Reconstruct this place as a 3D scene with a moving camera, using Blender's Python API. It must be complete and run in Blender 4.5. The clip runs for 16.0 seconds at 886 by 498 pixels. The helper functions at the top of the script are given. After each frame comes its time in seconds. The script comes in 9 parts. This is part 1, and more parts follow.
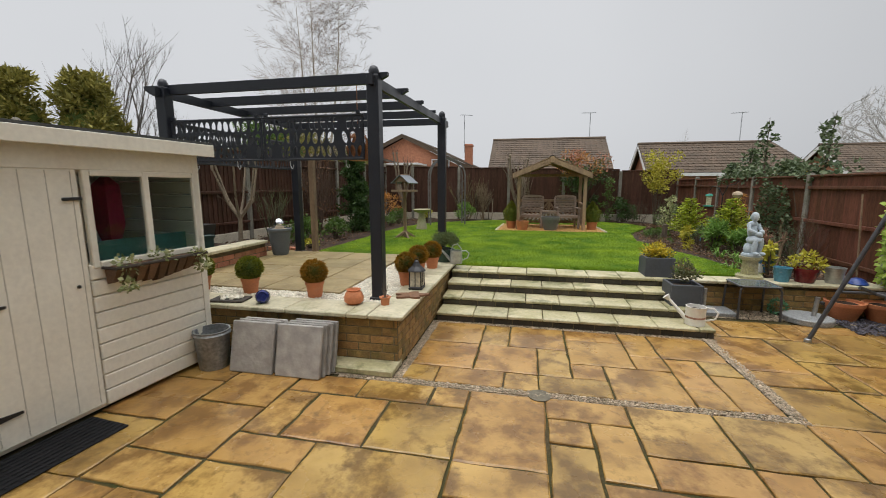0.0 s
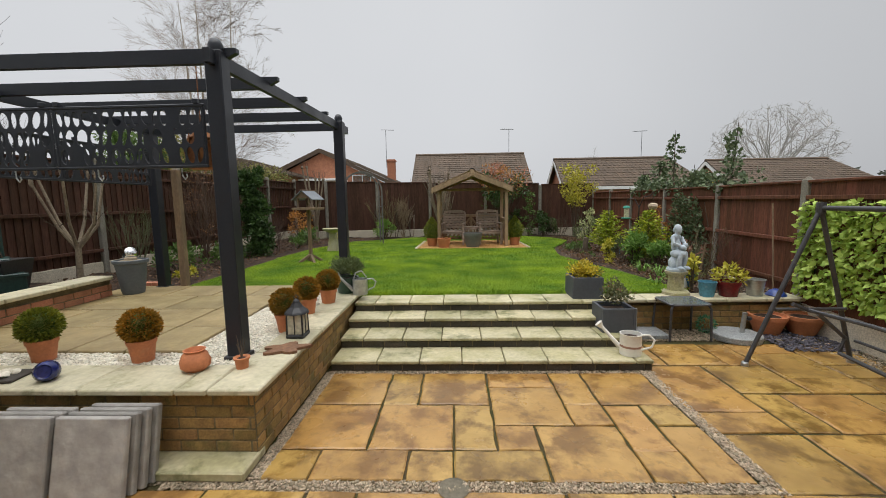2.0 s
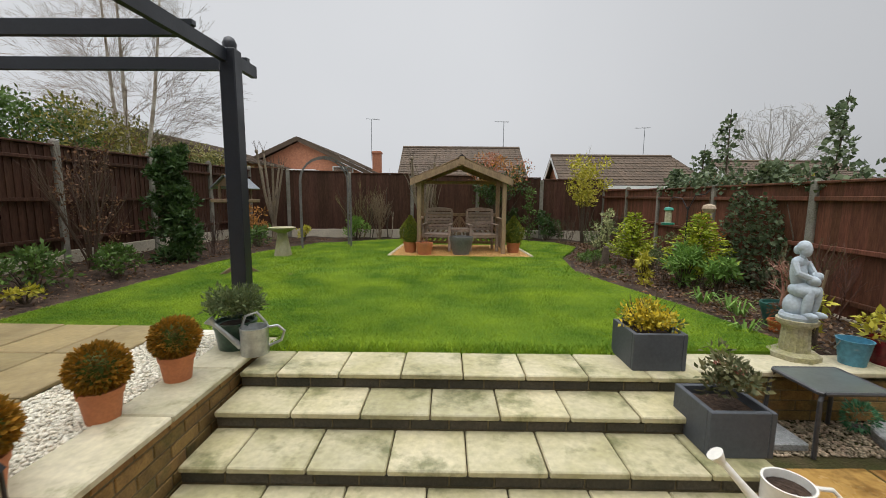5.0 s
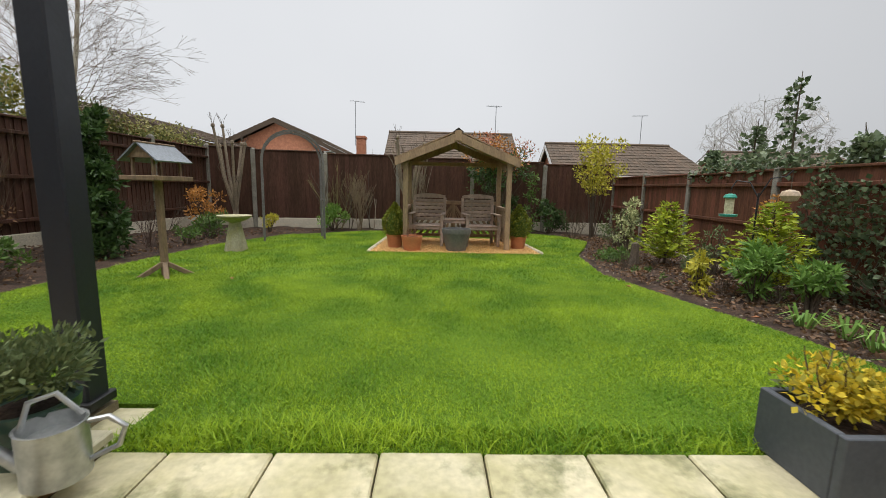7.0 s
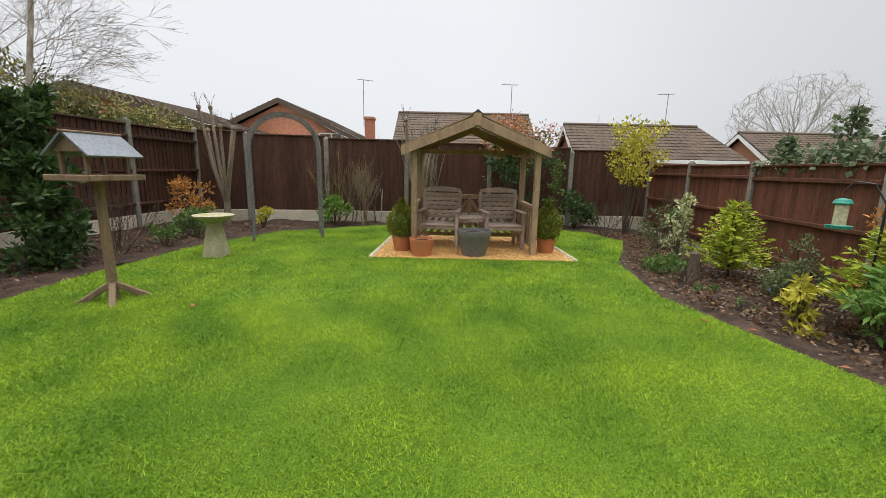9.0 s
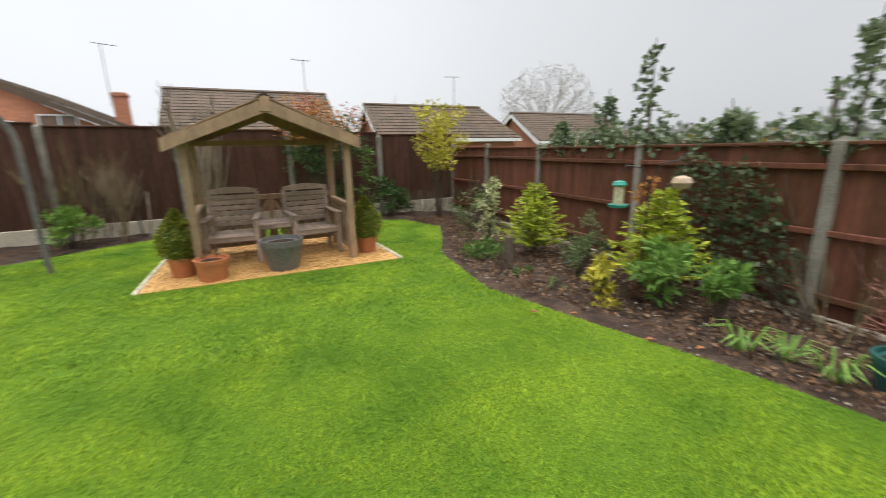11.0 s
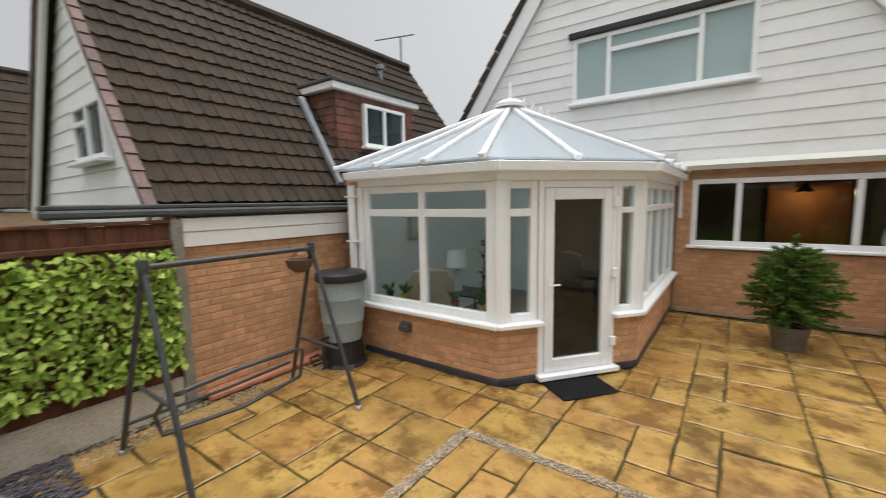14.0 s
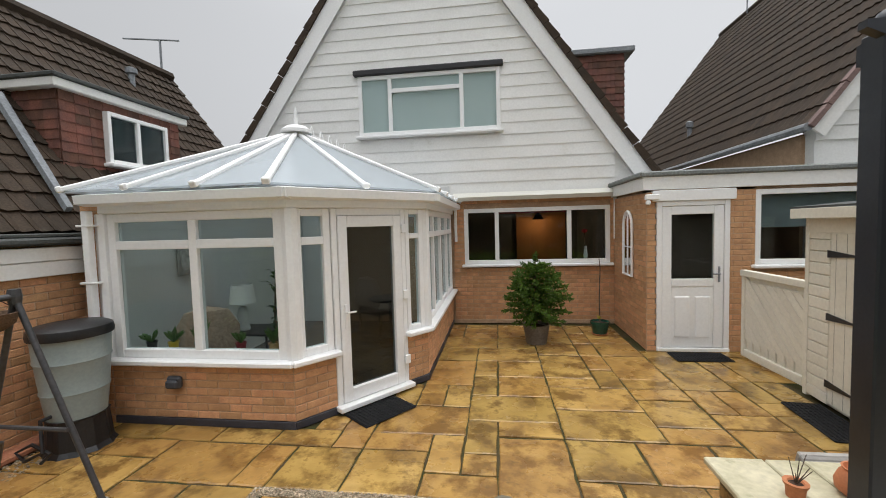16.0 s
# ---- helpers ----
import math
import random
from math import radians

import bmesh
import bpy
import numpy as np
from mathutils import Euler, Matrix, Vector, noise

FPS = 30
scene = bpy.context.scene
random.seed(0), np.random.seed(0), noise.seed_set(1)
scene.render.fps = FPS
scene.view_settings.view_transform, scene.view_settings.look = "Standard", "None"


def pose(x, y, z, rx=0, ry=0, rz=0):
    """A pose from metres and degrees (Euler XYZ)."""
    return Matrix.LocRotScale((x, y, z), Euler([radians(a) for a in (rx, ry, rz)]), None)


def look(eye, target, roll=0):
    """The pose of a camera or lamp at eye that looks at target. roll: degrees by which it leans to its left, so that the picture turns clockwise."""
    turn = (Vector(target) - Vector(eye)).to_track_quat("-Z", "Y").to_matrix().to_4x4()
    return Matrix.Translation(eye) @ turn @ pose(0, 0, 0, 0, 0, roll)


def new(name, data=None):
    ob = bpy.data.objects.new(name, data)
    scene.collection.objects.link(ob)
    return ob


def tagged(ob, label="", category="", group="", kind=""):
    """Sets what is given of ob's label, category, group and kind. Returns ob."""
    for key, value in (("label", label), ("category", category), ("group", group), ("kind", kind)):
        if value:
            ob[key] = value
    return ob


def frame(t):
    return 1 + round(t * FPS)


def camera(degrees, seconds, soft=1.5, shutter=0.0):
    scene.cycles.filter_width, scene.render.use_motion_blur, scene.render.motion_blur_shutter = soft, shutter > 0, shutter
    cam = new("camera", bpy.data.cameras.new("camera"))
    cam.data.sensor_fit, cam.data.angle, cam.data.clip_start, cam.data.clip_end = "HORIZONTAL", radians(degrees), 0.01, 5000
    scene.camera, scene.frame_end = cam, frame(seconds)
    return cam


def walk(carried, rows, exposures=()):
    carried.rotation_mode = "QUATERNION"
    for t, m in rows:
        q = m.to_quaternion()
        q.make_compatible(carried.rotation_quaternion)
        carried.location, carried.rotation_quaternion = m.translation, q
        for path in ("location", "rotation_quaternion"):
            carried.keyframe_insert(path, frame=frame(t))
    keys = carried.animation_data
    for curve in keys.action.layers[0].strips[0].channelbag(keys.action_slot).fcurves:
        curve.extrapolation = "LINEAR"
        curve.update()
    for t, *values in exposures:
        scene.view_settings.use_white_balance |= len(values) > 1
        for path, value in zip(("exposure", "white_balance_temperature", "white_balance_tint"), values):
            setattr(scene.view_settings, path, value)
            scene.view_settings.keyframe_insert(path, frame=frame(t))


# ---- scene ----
cam = camera(95.0, 16.0, soft=0.8, shutter=0.3)
PATH = [
    (0, (1.047, 0.428, 1.596), (0.638, 2.361, 1.287), -0.0),
    (0.5, (1.068, 0.571, 1.589), (0.781, 2.529, 1.302), -0.2),
    (1, (1.175, 0.83, 1.59), (0.989, 2.799, 1.297), 0.0),
    (1.5, (1.223, 1.069, 1.57), (1.113, 3.045, 1.282), -0.3),
    (2, (1.203, 1.352, 1.584), (1.135, 3.337, 1.349), -0.9),
    (2.5, (1.22, 1.666, 1.573), (1.166, 3.654, 1.357), -0.5),
    (3, (1.276, 2.012, 1.566), (1.217, 4.0, 1.348), -0.0),
    (3.5, (1.266, 2.36, 1.554), (1.221, 4.347, 1.326), -0.1),
    (4, (1.252, 2.728, 1.543), (1.239, 4.714, 1.305), 0.0),
    (4.2, (1.271, 2.876, 1.544), (1.256, 4.86, 1.295), 0.2),
    (6.3, (1.346, 4.409, 1.458), (1.329, 6.393, 1.208), 0.7),
    (6.5, (1.312, 4.539, 1.437), (1.314, 6.521, 1.175), 1.0),
    (7, (1.234, 4.89, 1.43), (1.281, 6.868, 1.135), 1.2),
    (7.5, (1.189, 5.189, 1.408), (1.248, 7.163, 1.088), 1.0),
    (8, (1.2, 5.51, 1.504), (1.196, 7.48, 1.158), 1.4),
    (8.2, (1.187, 5.606, 1.526), (1.17, 7.575, 1.176), 1.3),
    (10.5, (1.218, 6.444, 1.738), (1.511, 8.364, 1.26), 0.1),
    (11, (1.287, 6.566, 1.755), (2.133, 8.314, 1.278), -1.1),
    (11.5, (1.351, 6.548, 1.769), (2.766, 7.874, 1.278), -0.6),
    (12, (1.402, 6.401, 1.812), (3.189, 7.159, 1.333), -1.6),
    (12.5, (1.393, 6.269, 1.787), (3.345, 6.371, 1.366), -1.3),
    (13, (1.328, 6.125, 1.834), (3.227, 5.619, 1.465), -0.6),
    (13.5, (1.285, 6.091, 1.863), (2.903, 4.954, 1.562), -0.4),
    (14, (1.211, 6.09, 1.876), (2.375, 4.479, 1.646), -1.0),
    (14.5, (1.204, 6.095, 1.885), (1.979, 4.258, 1.716), -1.0),
    (15, (1.189, 6.078, 1.866), (1.728, 4.156, 1.733), -1.4),
    (15.5, (1.191, 6.064, 1.867), (1.564, 4.102, 1.747), -1.4),
    (16, (1.178, 6.064, 1.871), (1.446, 4.086, 1.755), -1.6),
]
walk(cam, [(t, look(eye, target, roll)) for t, eye, target, roll in PATH], exposures=[(0, -0.04), (3.5, -0.03), (6.5, 0.08), (7, 0.16), (7.5, 0.28), (8, 0.32), (10.5, 0.40), (11.5, 0.54), (12.5, 0.54), (13, 0.46), (13.5, 0.26), (14, 0.14), (14.5, 0.06), (16, 0.04)])

# ---- world and light: an even overcast winter sky ----
world = bpy.data.worlds.new("world")
scene.world = world
world.use_nodes = True
wn, wl = world.node_tree.nodes, world.node_tree.links
wn.clear()
sky = wn.new("ShaderNodeTexSky")
sky.sky_type = "NISHITA"
sky.sun_disc = False
sky.sun_elevation, sky.sun_rotation = radians(84), radians(225)
sky.air_density, sky.dust_density, sky.ozone_density = 1.0, 6.0, 1.0
grey = wn.new("ShaderNodeHueSaturation")
grey.inputs["Saturation"].default_value = 0.12
grey.inputs["Value"].default_value = 0.35
wl.new(sky.outputs["Color"], grey.inputs["Color"])
sky_bg = wn.new("ShaderNodeBackground")
sky_bg.inputs["Strength"].default_value = 0.05
wl.new(grey.outputs["Color"], sky_bg.inputs["Color"])
cloud = wn.new("ShaderNodeTexNoise")
cloud.inputs["Scale"].default_value, cloud.inputs["Detail"].default_value = 1.6, 4
cloud_ramp = wn.new("ShaderNodeMix")
cloud_ramp.data_type = "RGBA"
cloud_ramp.inputs["A"].default_value = (0.68, 0.70, 0.735, 1)
cloud_ramp.inputs["B"].default_value = (0.78, 0.795, 0.82, 1)
wl.new(cloud.outputs["Fac"], cloud_ramp.inputs["Factor"])
cloud_bg = wn.new("ShaderNodeBackground")
wl.new(cloud_ramp.outputs["Result"], cloud_bg.inputs["Color"])
# an overcast sky is brightest overhead
way = wn.new("ShaderNodeTexCoord")
split = wn.new("ShaderNodeSeparateXYZ")
wl.new(way.outputs["Generated"], split.inputs[0])
zenith = wn.new("ShaderNodeMapRange")
zenith.interpolation_type = "SMOOTHSTEP"
zenith.inputs["From Min"].default_value, zenith.inputs["From Max"].default_value = 0.42, 1.0
zenith.inputs["To Min"].default_value, zenith.inputs["To Max"].default_value = 0.85, 2.7
wl.new(split.outputs["Z"], zenith.inputs["Value"])
# hand-set dimming of the sky towards +x, balancing the raised exposure there
x_dimming = wn.new("ShaderNodeMapRange")
x_dimming.interpolation_type = "SMOOTHSTEP"
x_dimming.inputs["From Min"].default_value, x_dimming.inputs["From Max"].default_value = 0.0, 1.0
x_dimming.inputs["To Min"].default_value, x_dimming.inputs["To Max"].default_value = 1.0, 0.70
wl.new(split.outputs["X"], x_dimming.inputs["Value"])
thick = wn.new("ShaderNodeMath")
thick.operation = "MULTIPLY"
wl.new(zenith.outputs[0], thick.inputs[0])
wl.new(x_dimming.outputs[0], thick.inputs[1])
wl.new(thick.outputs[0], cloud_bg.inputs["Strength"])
add = wn.new("ShaderNodeAddShader")
wl.new(sky_bg.outputs[0], add.inputs[0])
wl.new(cloud_bg.outputs[0], add.inputs[1])
wout = wn.new("ShaderNodeOutputWorld")
wl.new(add.outputs[0], wout.inputs["Surface"])
sun_data = bpy.data.lights.new("sun", "SUN")
sun_data.energy, sun_data.angle, sun_data.color = 1.35, radians(60), (1.0, 0.97, 0.93)
sun = new("sun", sun_data)
sun.matrix_basis = look((0, 0, 30), (2, 2, 0))
scene.view_settings.exposure = 0.0


# ---- helpers for meshes ----
class M:
    """Collects vertices and faces of one mesh."""

    def __init__(self):
        self.v, self.f = [], []

    def add(self, verts, faces):
        n = len(self.v)
        self.v.extend(tuple(p) for p in verts)
        self.f.extend(tuple(i + n for i in f) for f in faces)
        return self

    def box(self, x0, y0, z0, x1, y1, z1, m=None):
        vs = [Vector((x, y, z)) for z in (z0, z1) for y in (y0, y1) for x in (x0, x1)]
        if m:
            vs = [m @ p for p in vs]
        return self.add(vs, [(0, 2, 3, 1), (4, 5, 7, 6), (0, 1, 5, 4), (2, 6, 7, 3), (0, 4, 6, 2), (1, 3, 7, 5)])

    def cbox(self, x0, y0, z0, x1, y1, z1, c=0.006, m=None):
        """A box with chamfered edges."""
        lo, hi = (x0, y0, z0), (x1, y1, z1)
        c = min(c, (x1 - x0) * .45, (y1 - y0) * .45, (z1 - z0) * .45)
        vs, ix = [], {}
        for sx in (0, 1):
            for sy in (0, 1):
                for sz in (0, 1):
                    s = (sx, sy, sz)
                    for k in range(3):
                        p = [(lo[a] + (0 if a == k else c)) if s[a] == 0 else (hi[a] - (0 if a == k else c)) for a in range(3)]
                        ix[s + (k,)] = len(vs)
                        vs.append(Vector(p))
        fs = []
        for k in range(3):
            a, b = (k + 1) % 3, (k + 2) % 3
            for side in (0, 1):
                q = []
                for u, w in ((0, 0), (1, 0), (1, 1), (0, 1)):
                    s = [0, 0, 0]
                    s[k], s[a], s[b] = side, u, w
                    q.append(ix[tuple(s) + (k,)])
                fs.append(tuple(q) if side else tuple(reversed(q)))
        for k in range(3):
            a, b = (k + 1) % 3, (k + 2) % 3
            for u in (0, 1):
                for w in (0, 1):
                    s0, s1 = [0, 0, 0], [0, 0, 0]
                    s0[k], s1[k] = 0, 1
                    s0[a] = s1[a] = u
                    s0[b] = s1[b] = w
                    q = (ix[tuple(s0) + (a,)], ix[tuple(s1) + (a,)], ix[tuple(s1) + (b,)], ix[tuple(s0) + (b,)])
                    fs.append(q if u != w else tuple(reversed(q)))
        for sx in (0, 1):
            for sy in (0, 1):
                for sz in (0, 1):
                    q = tuple(ix[(sx, sy, sz, k)] for k in range(3))
                    fs.append(q if (sx + sy + sz) % 2 else tuple(reversed(q)))
        if m:
            vs = [m @ p for p in vs]
        return self.add(vs, fs)

    def tube(self, pts, r, seg=8, cap=True):
        """A round bar along points; r is one radius or one for each point."""
        pts = [Vector(p) for p in pts]
        rs = r if isinstance(r, (list, tuple)) else [r] * len(pts)
        side = None
        vs, fs = [], []
        for i, p in enumerate(pts):
            d = (pts[min(i + 1, len(pts) - 1)] - pts[max(i - 1, 0)])
            if d.length < 1e-9:
                d = Vector((0, 0, 1))
            d.normalize()
            if side is None:
                side = d.orthogonal().normalized()
            side = (side - d * side.dot(d))
            side = side.normalized() if side.length > 1e-6 else d.orthogonal().normalized()
            up = d.cross(side)
            for k in range(seg):
                a = 2 * math.pi * k / seg
                vs.append(p + (side * math.cos(a) + up * math.sin(a)) * rs[i])
        for i in range(len(pts) - 1):
            for k in range(seg):
                k2 = (k + 1) % seg
                fs.append((i * seg + k, i * seg + k2, (i + 1) * seg + k2, (i + 1) * seg + k))
        if cap:
            fs.append(tuple(reversed(range(seg))))
            fs.append(tuple((len(pts) - 1) * seg + k for k in range(seg)))
        return self.add(vs, fs)

    def lathe(self, prof, seg=24, at=(0, 0, 0), flute=0.0, flutes=0):
        """A turned shape: prof is a row of (radius, height)."""
        n = len(prof)
        vs, fs = [], []
        for r, z in prof:
            for k in range(seg):
                a = 2 * math.pi * k / seg
                q = r * (1 - (flute * (0.5 + 0.5 * math.cos(a * flutes)) if flutes else 0))
                vs.append((at[0] + q * math.cos(a), at[1] + q * math.sin(a), at[2] + z))
        for i in range(n - 1):
            for k in range(seg):
                k2 = (k + 1) % seg
                fs.append((i * seg + k, i * seg + k2, (i + 1) * seg + k2, (i + 1) * seg + k))
        fs.append(tuple(reversed(range(seg))))
        fs.append(tuple((n - 1) * seg + k for k in range(seg)))
        return self.add(vs, fs)

    def prism(self, poly, z0, z1):
        """An upright prism over a polygon of (x, y), counter-clockwise."""
        n = len(poly)
        vs = [(x, y, z0) for x, y in poly] + [(x, y, z1) for x, y in poly]
        fs = [tuple(reversed(range(n))), tuple(range(n, 2 * n))]
        fs += [(i, (i + 1) % n, n + (i + 1) % n, n + i) for i in range(n)]
        return self.add(vs, fs)

    def slab(self, p, q, thick):
        """A plate: outline p (points in space) thickened along the vector q * thick."""
        n = len(p)
        p = [Vector(a) for a in p]
        w = Vector(q) * thick
        vs = p + [a + w for a in p]
        fs = [tuple(reversed(range(n))), tuple(range(n, 2 * n))]
        fs += [(i, (i + 1) % n, n + (i + 1) % n, n + i) for i in range(n)]
        return self.add(vs, fs)

    def data(self, name, smooth=False):
        me = bpy.data.meshes.new(name)
        me.from_pydata(self.v, [], self.f)
        if smooth:
            me.polygons.foreach_set("use_smooth", [True] * len(me.polygons))
            me.update()
            try:
                me.set_sharp_from_angle(angle=radians(40))
            except AttributeError:
                pass
        me.update()
        return me


def part(name, m, material, parent=None, label="", smooth=False, at=None):
    """Links a mesh as one object under a thing or a part."""
    me = m if isinstance(m, bpy.types.Mesh) else m.data(name, smooth)
    if not me.materials:
        me.materials.append(material)
    ob = new(name, me)
    ob.parent = parent
    if at:
        ob.matrix_basis = at
    if label:
        ob["label"] = label
    return ob


def thing(name, label, category, at=None, group="", kind=""):
    ob = new(name)
    ob.empty_display_size = 0.1
    if at:
        ob.matrix_basis = at
    return tagged(ob, label, category, group, kind)


def solo(name, m, material, label, category, at=None, group="", kind="", smooth=False):
    return tagged(part(name, m, material, None, "", smooth, at), label, category, group, kind)


def np_mesh(name, verts, faces):
    """A mesh from arrays: verts n x 3, faces m x 3 or m x 4."""
    me = bpy.data.meshes.new(name)
    k = faces.shape[1]
    me.vertices.add(len(verts))
    me.vertices.foreach_set("co", np.ascontiguousarray(verts, dtype=np.float32).ravel())
    me.loops.add(len(faces) * k)
    me.loops.foreach_set("vertex_index", np.ascontiguousarray(faces, dtype=np.int32).ravel())
    me.polygons.add(len(faces))
    me.polygons.foreach_set("loop_start", np.arange(0, len(faces) * k, k, dtype=np.int32))
    me.update(calc_edges=True)
    return me


# ---- materials ----
def mat(name, a, b=None, rough=0.7, scale=3.0, fine=40.0, bump=0.15, metal=0.0, vary=0.0, island=0.0, grain=0.25, spec=0.5, stretch=None, rough_var=0.0, dirt=None, alt=None, moss=None):
    """A surface of colours a to b in patches, with fine grain, relief and, by piece, a shift of brightness."""
    m = bpy.data.materials.new(name)
    m.use_nodes = True
    n, l = m.node_tree.nodes, m.node_tree.links
    bsdf = n["Principled BSDF"]
    geo = n.new("ShaderNodeNewGeometry")
    info = n.new("ShaderNodeObjectInfo")
    pos = geo.outputs["Position"]
    if stretch:
        mp = n.new("ShaderNodeMapping")
        mp.inputs["Scale"].default_value = stretch
        l.new(pos, mp.inputs["Vector"])
        pos = mp.outputs["Vector"]
    off = n.new("ShaderNodeVectorMath")
    off.operation = "ADD"
    l.new(pos, off.inputs[0])
    if vary or island:
        mul = n.new("ShaderNodeMath")
        mul.operation = "MULTIPLY"
        mul.inputs[1].default_value = 37.0
        l.new(info.outputs["Random"], mul.inputs[0])
        l.new(mul.outputs[0], off.inputs[1])
    pos = off.outputs[0]
    n1 = n.new("ShaderNodeTexNoise")
    n1.inputs["Scale"].default_value, n1.inputs["Detail"].default_value = scale, 5
    l.new(pos, n1.inputs["Vector"])
    n2 = n.new("ShaderNodeTexNoise")
    n2.inputs["Scale"].default_value, n2.inputs["Detail"].default_value = fine, 3
    l.new(pos, n2.inputs["Vector"])
    ramp = n.new("ShaderNodeMapRange")
    ramp.inputs["From Min"].default_value, ramp.inputs["From Max"].default_value = 0.35, 0.65
    l.new(n1.outputs["Fac"], ramp.inputs["Value"])
    mix = n.new("ShaderNodeMix")
    mix.data_type = "RGBA"
    b = b or tuple(c * 0.75 for c in a)
    mix.inputs["A"].default_value, mix.inputs["B"].default_value = (*a, 1), (*b, 1)
    l.new(ramp.outputs[0], mix.inputs["Factor"])
    col = mix.outputs["Result"]
    if alt:
        pick = n.new("ShaderNodeMapRange")
        pick.inputs["From Min"].default_value, pick.inputs["From Max"].default_value = alt[1], alt[1] + 0.2
        pick.inputs["To Max"].default_value = 0.6
        l.new(info.outputs["Random"], pick.inputs["Value"])
        mxa = n.new("ShaderNodeMix")
        mxa.data_type = "RGBA"
        l.new(pick.outputs[0], mxa.inputs["Factor"])
        l.new(col, mxa.inputs["A"])
        mxa.inputs["B"].default_value = (*alt[0], 1)
        col = mxa.outputs["Result"]
    for stain in (dirt, moss):
        if not stain:
            continue
        n3 = n.new("ShaderNodeTexNoise")
        n3.inputs["Scale"].default_value, n3.inputs["Detail"].default_value = stain[1], 6
        n3.inputs["Roughness"].default_value = 0.65
        l.new(pos, n3.inputs["Vector"])
        r3 = n.new("ShaderNodeMapRange")
        r3.inputs["From Min"].default_value, r3.inputs["From Max"].default_value = stain[2], stain[2] + 0.14
        r3.inputs["To Max"].default_value = stain[3]
        l.new(n3.outputs["Fac"], r3.inputs["Value"])
        mx3 = n.new("ShaderNodeMix")
        mx3.data_type = "RGBA"
        l.new(r3.outputs[0], mx3.inputs["Factor"])
        l.new(col, mx3.inputs["A"])
        mx3.inputs["B"].default_value = (*stain[0], 1)
        col = mx3.outputs["Result"]
    hsv = n.new("ShaderNodeHueSaturation")
    l.new(col, hsv.inputs["Color"])
    val = n.new("ShaderNodeMapRange")
    val.inputs["To Min"].default_value, val.inputs["To Max"].default_value = 1 - grain, 1 + grain
    val.inputs["From Min"].default_value, val.inputs["From Max"].default_value = 0.3, 0.7
    l.new(n2.outputs["Fac"], val.inputs["Value"])
    v = val.outputs[0]
    if vary or island:
        rr = n.new("ShaderNodeMapRange")
        amt = vary or island
        rr.inputs["To Min"].default_value, rr.inputs["To Max"].default_value = 1 - amt, 1 + amt
        l.new(info.outputs["Random"] if vary else geo.outputs["Random Per Island"], rr.inputs["Value"])
        mm = n.new("ShaderNodeMath")
        mm.operation = "MULTIPLY"
        l.new(v, mm.inputs[0])
        l.new(rr.outputs[0], mm.inputs[1])
        v = mm.outputs[0]
        hh = n.new("ShaderNodeMapRange")
        hh.inputs["To Min"].default_value, hh.inputs["To Max"].default_value = 0.5 + amt * 0.03, 0.5 - amt * 0.03
        l.new(info.outputs["Random"] if vary else geo.outputs["Random Per Island"], hh.inputs["Value"])
        l.new(hh.outputs[0], hsv.inputs["Hue"])
    l.new(v, hsv.inputs["Value"])
    l.new(hsv.outputs["Color"], bsdf.inputs["Base Color"])
    bsdf.inputs["Metallic"].default_value = metal
    bsdf.inputs["Specular IOR Level"].default_value = spec
    if rough_var:
        rv = n.new("ShaderNodeMapRange")
        rv.inputs["From Min"].default_value, rv.inputs["From Max"].default_value = 0.35, 0.65
        rv.inputs["To Min"].default_value, rv.inputs["To Max"].default_value = rough - rough_var, rough + rough_var
        l.new(n1.outputs["Fac"], rv.inputs["Value"])
        l.new(rv.outputs[0], bsdf.inputs["Roughness"])
    else:
        bsdf.inputs["Roughness"].default_value = rough
    if bump:
        bp = n.new("ShaderNodeBump")
        bp.inputs["Strength"].default_value, bp.inputs["Distance"].default_value = bump, 0.01
        l.new(n2.outputs["Fac"], bp.inputs["Height"])
        l.new(bp.outputs["Normal"], bsdf.inputs["Normal"])
    return m


def glass_mat(name, tint=(0.9, 0.95, 0.95), rough=0.0, gloss_min=0.035):
    """Thin glazing: mirror-like gloss over a clear pane."""
    m = bpy.data.materials.new(name)
    m.use_nodes = True
    n, l = m.node_tree.nodes, m.node_tree.links
    n.clear()
    out = n.new("ShaderNodeOutputMaterial")
    clear = n.new("ShaderNodeBsdfTransparent")
    clear.inputs["Color"].default_value = (*tint, 1)
    gloss = n.new("ShaderNodeBsdfGlossy")
    gloss.inputs["Roughness"].default_value = rough
    lw = n.new("ShaderNodeLayerWeight")
    lw.inputs["Blend"].default_value = 0.5
    pw = n.new("ShaderNodeMath")
    pw.operation = "POWER"
    pw.inputs[1].default_value = 4.0
    l.new(lw.outputs["Facing"], pw.inputs[0])
    fr = n.new("ShaderNodeMath")
    fr.operation = "MULTIPLY_ADD"
    fr.inputs[1].default_value, fr.inputs[2].default_value = 0.4, gloss_min
    l.new(pw.outputs[0], fr.inputs[0])
    mx = n.new("ShaderNodeMixShader")
    l.new(fr.outputs[0], mx.inputs[0])
    l.new(clear.outputs[0], mx.inputs[1])
    l.new(gloss.outputs[0], mx.inputs[2])
    l.new(mx.outputs[0], out.inputs["Surface"])
    return m


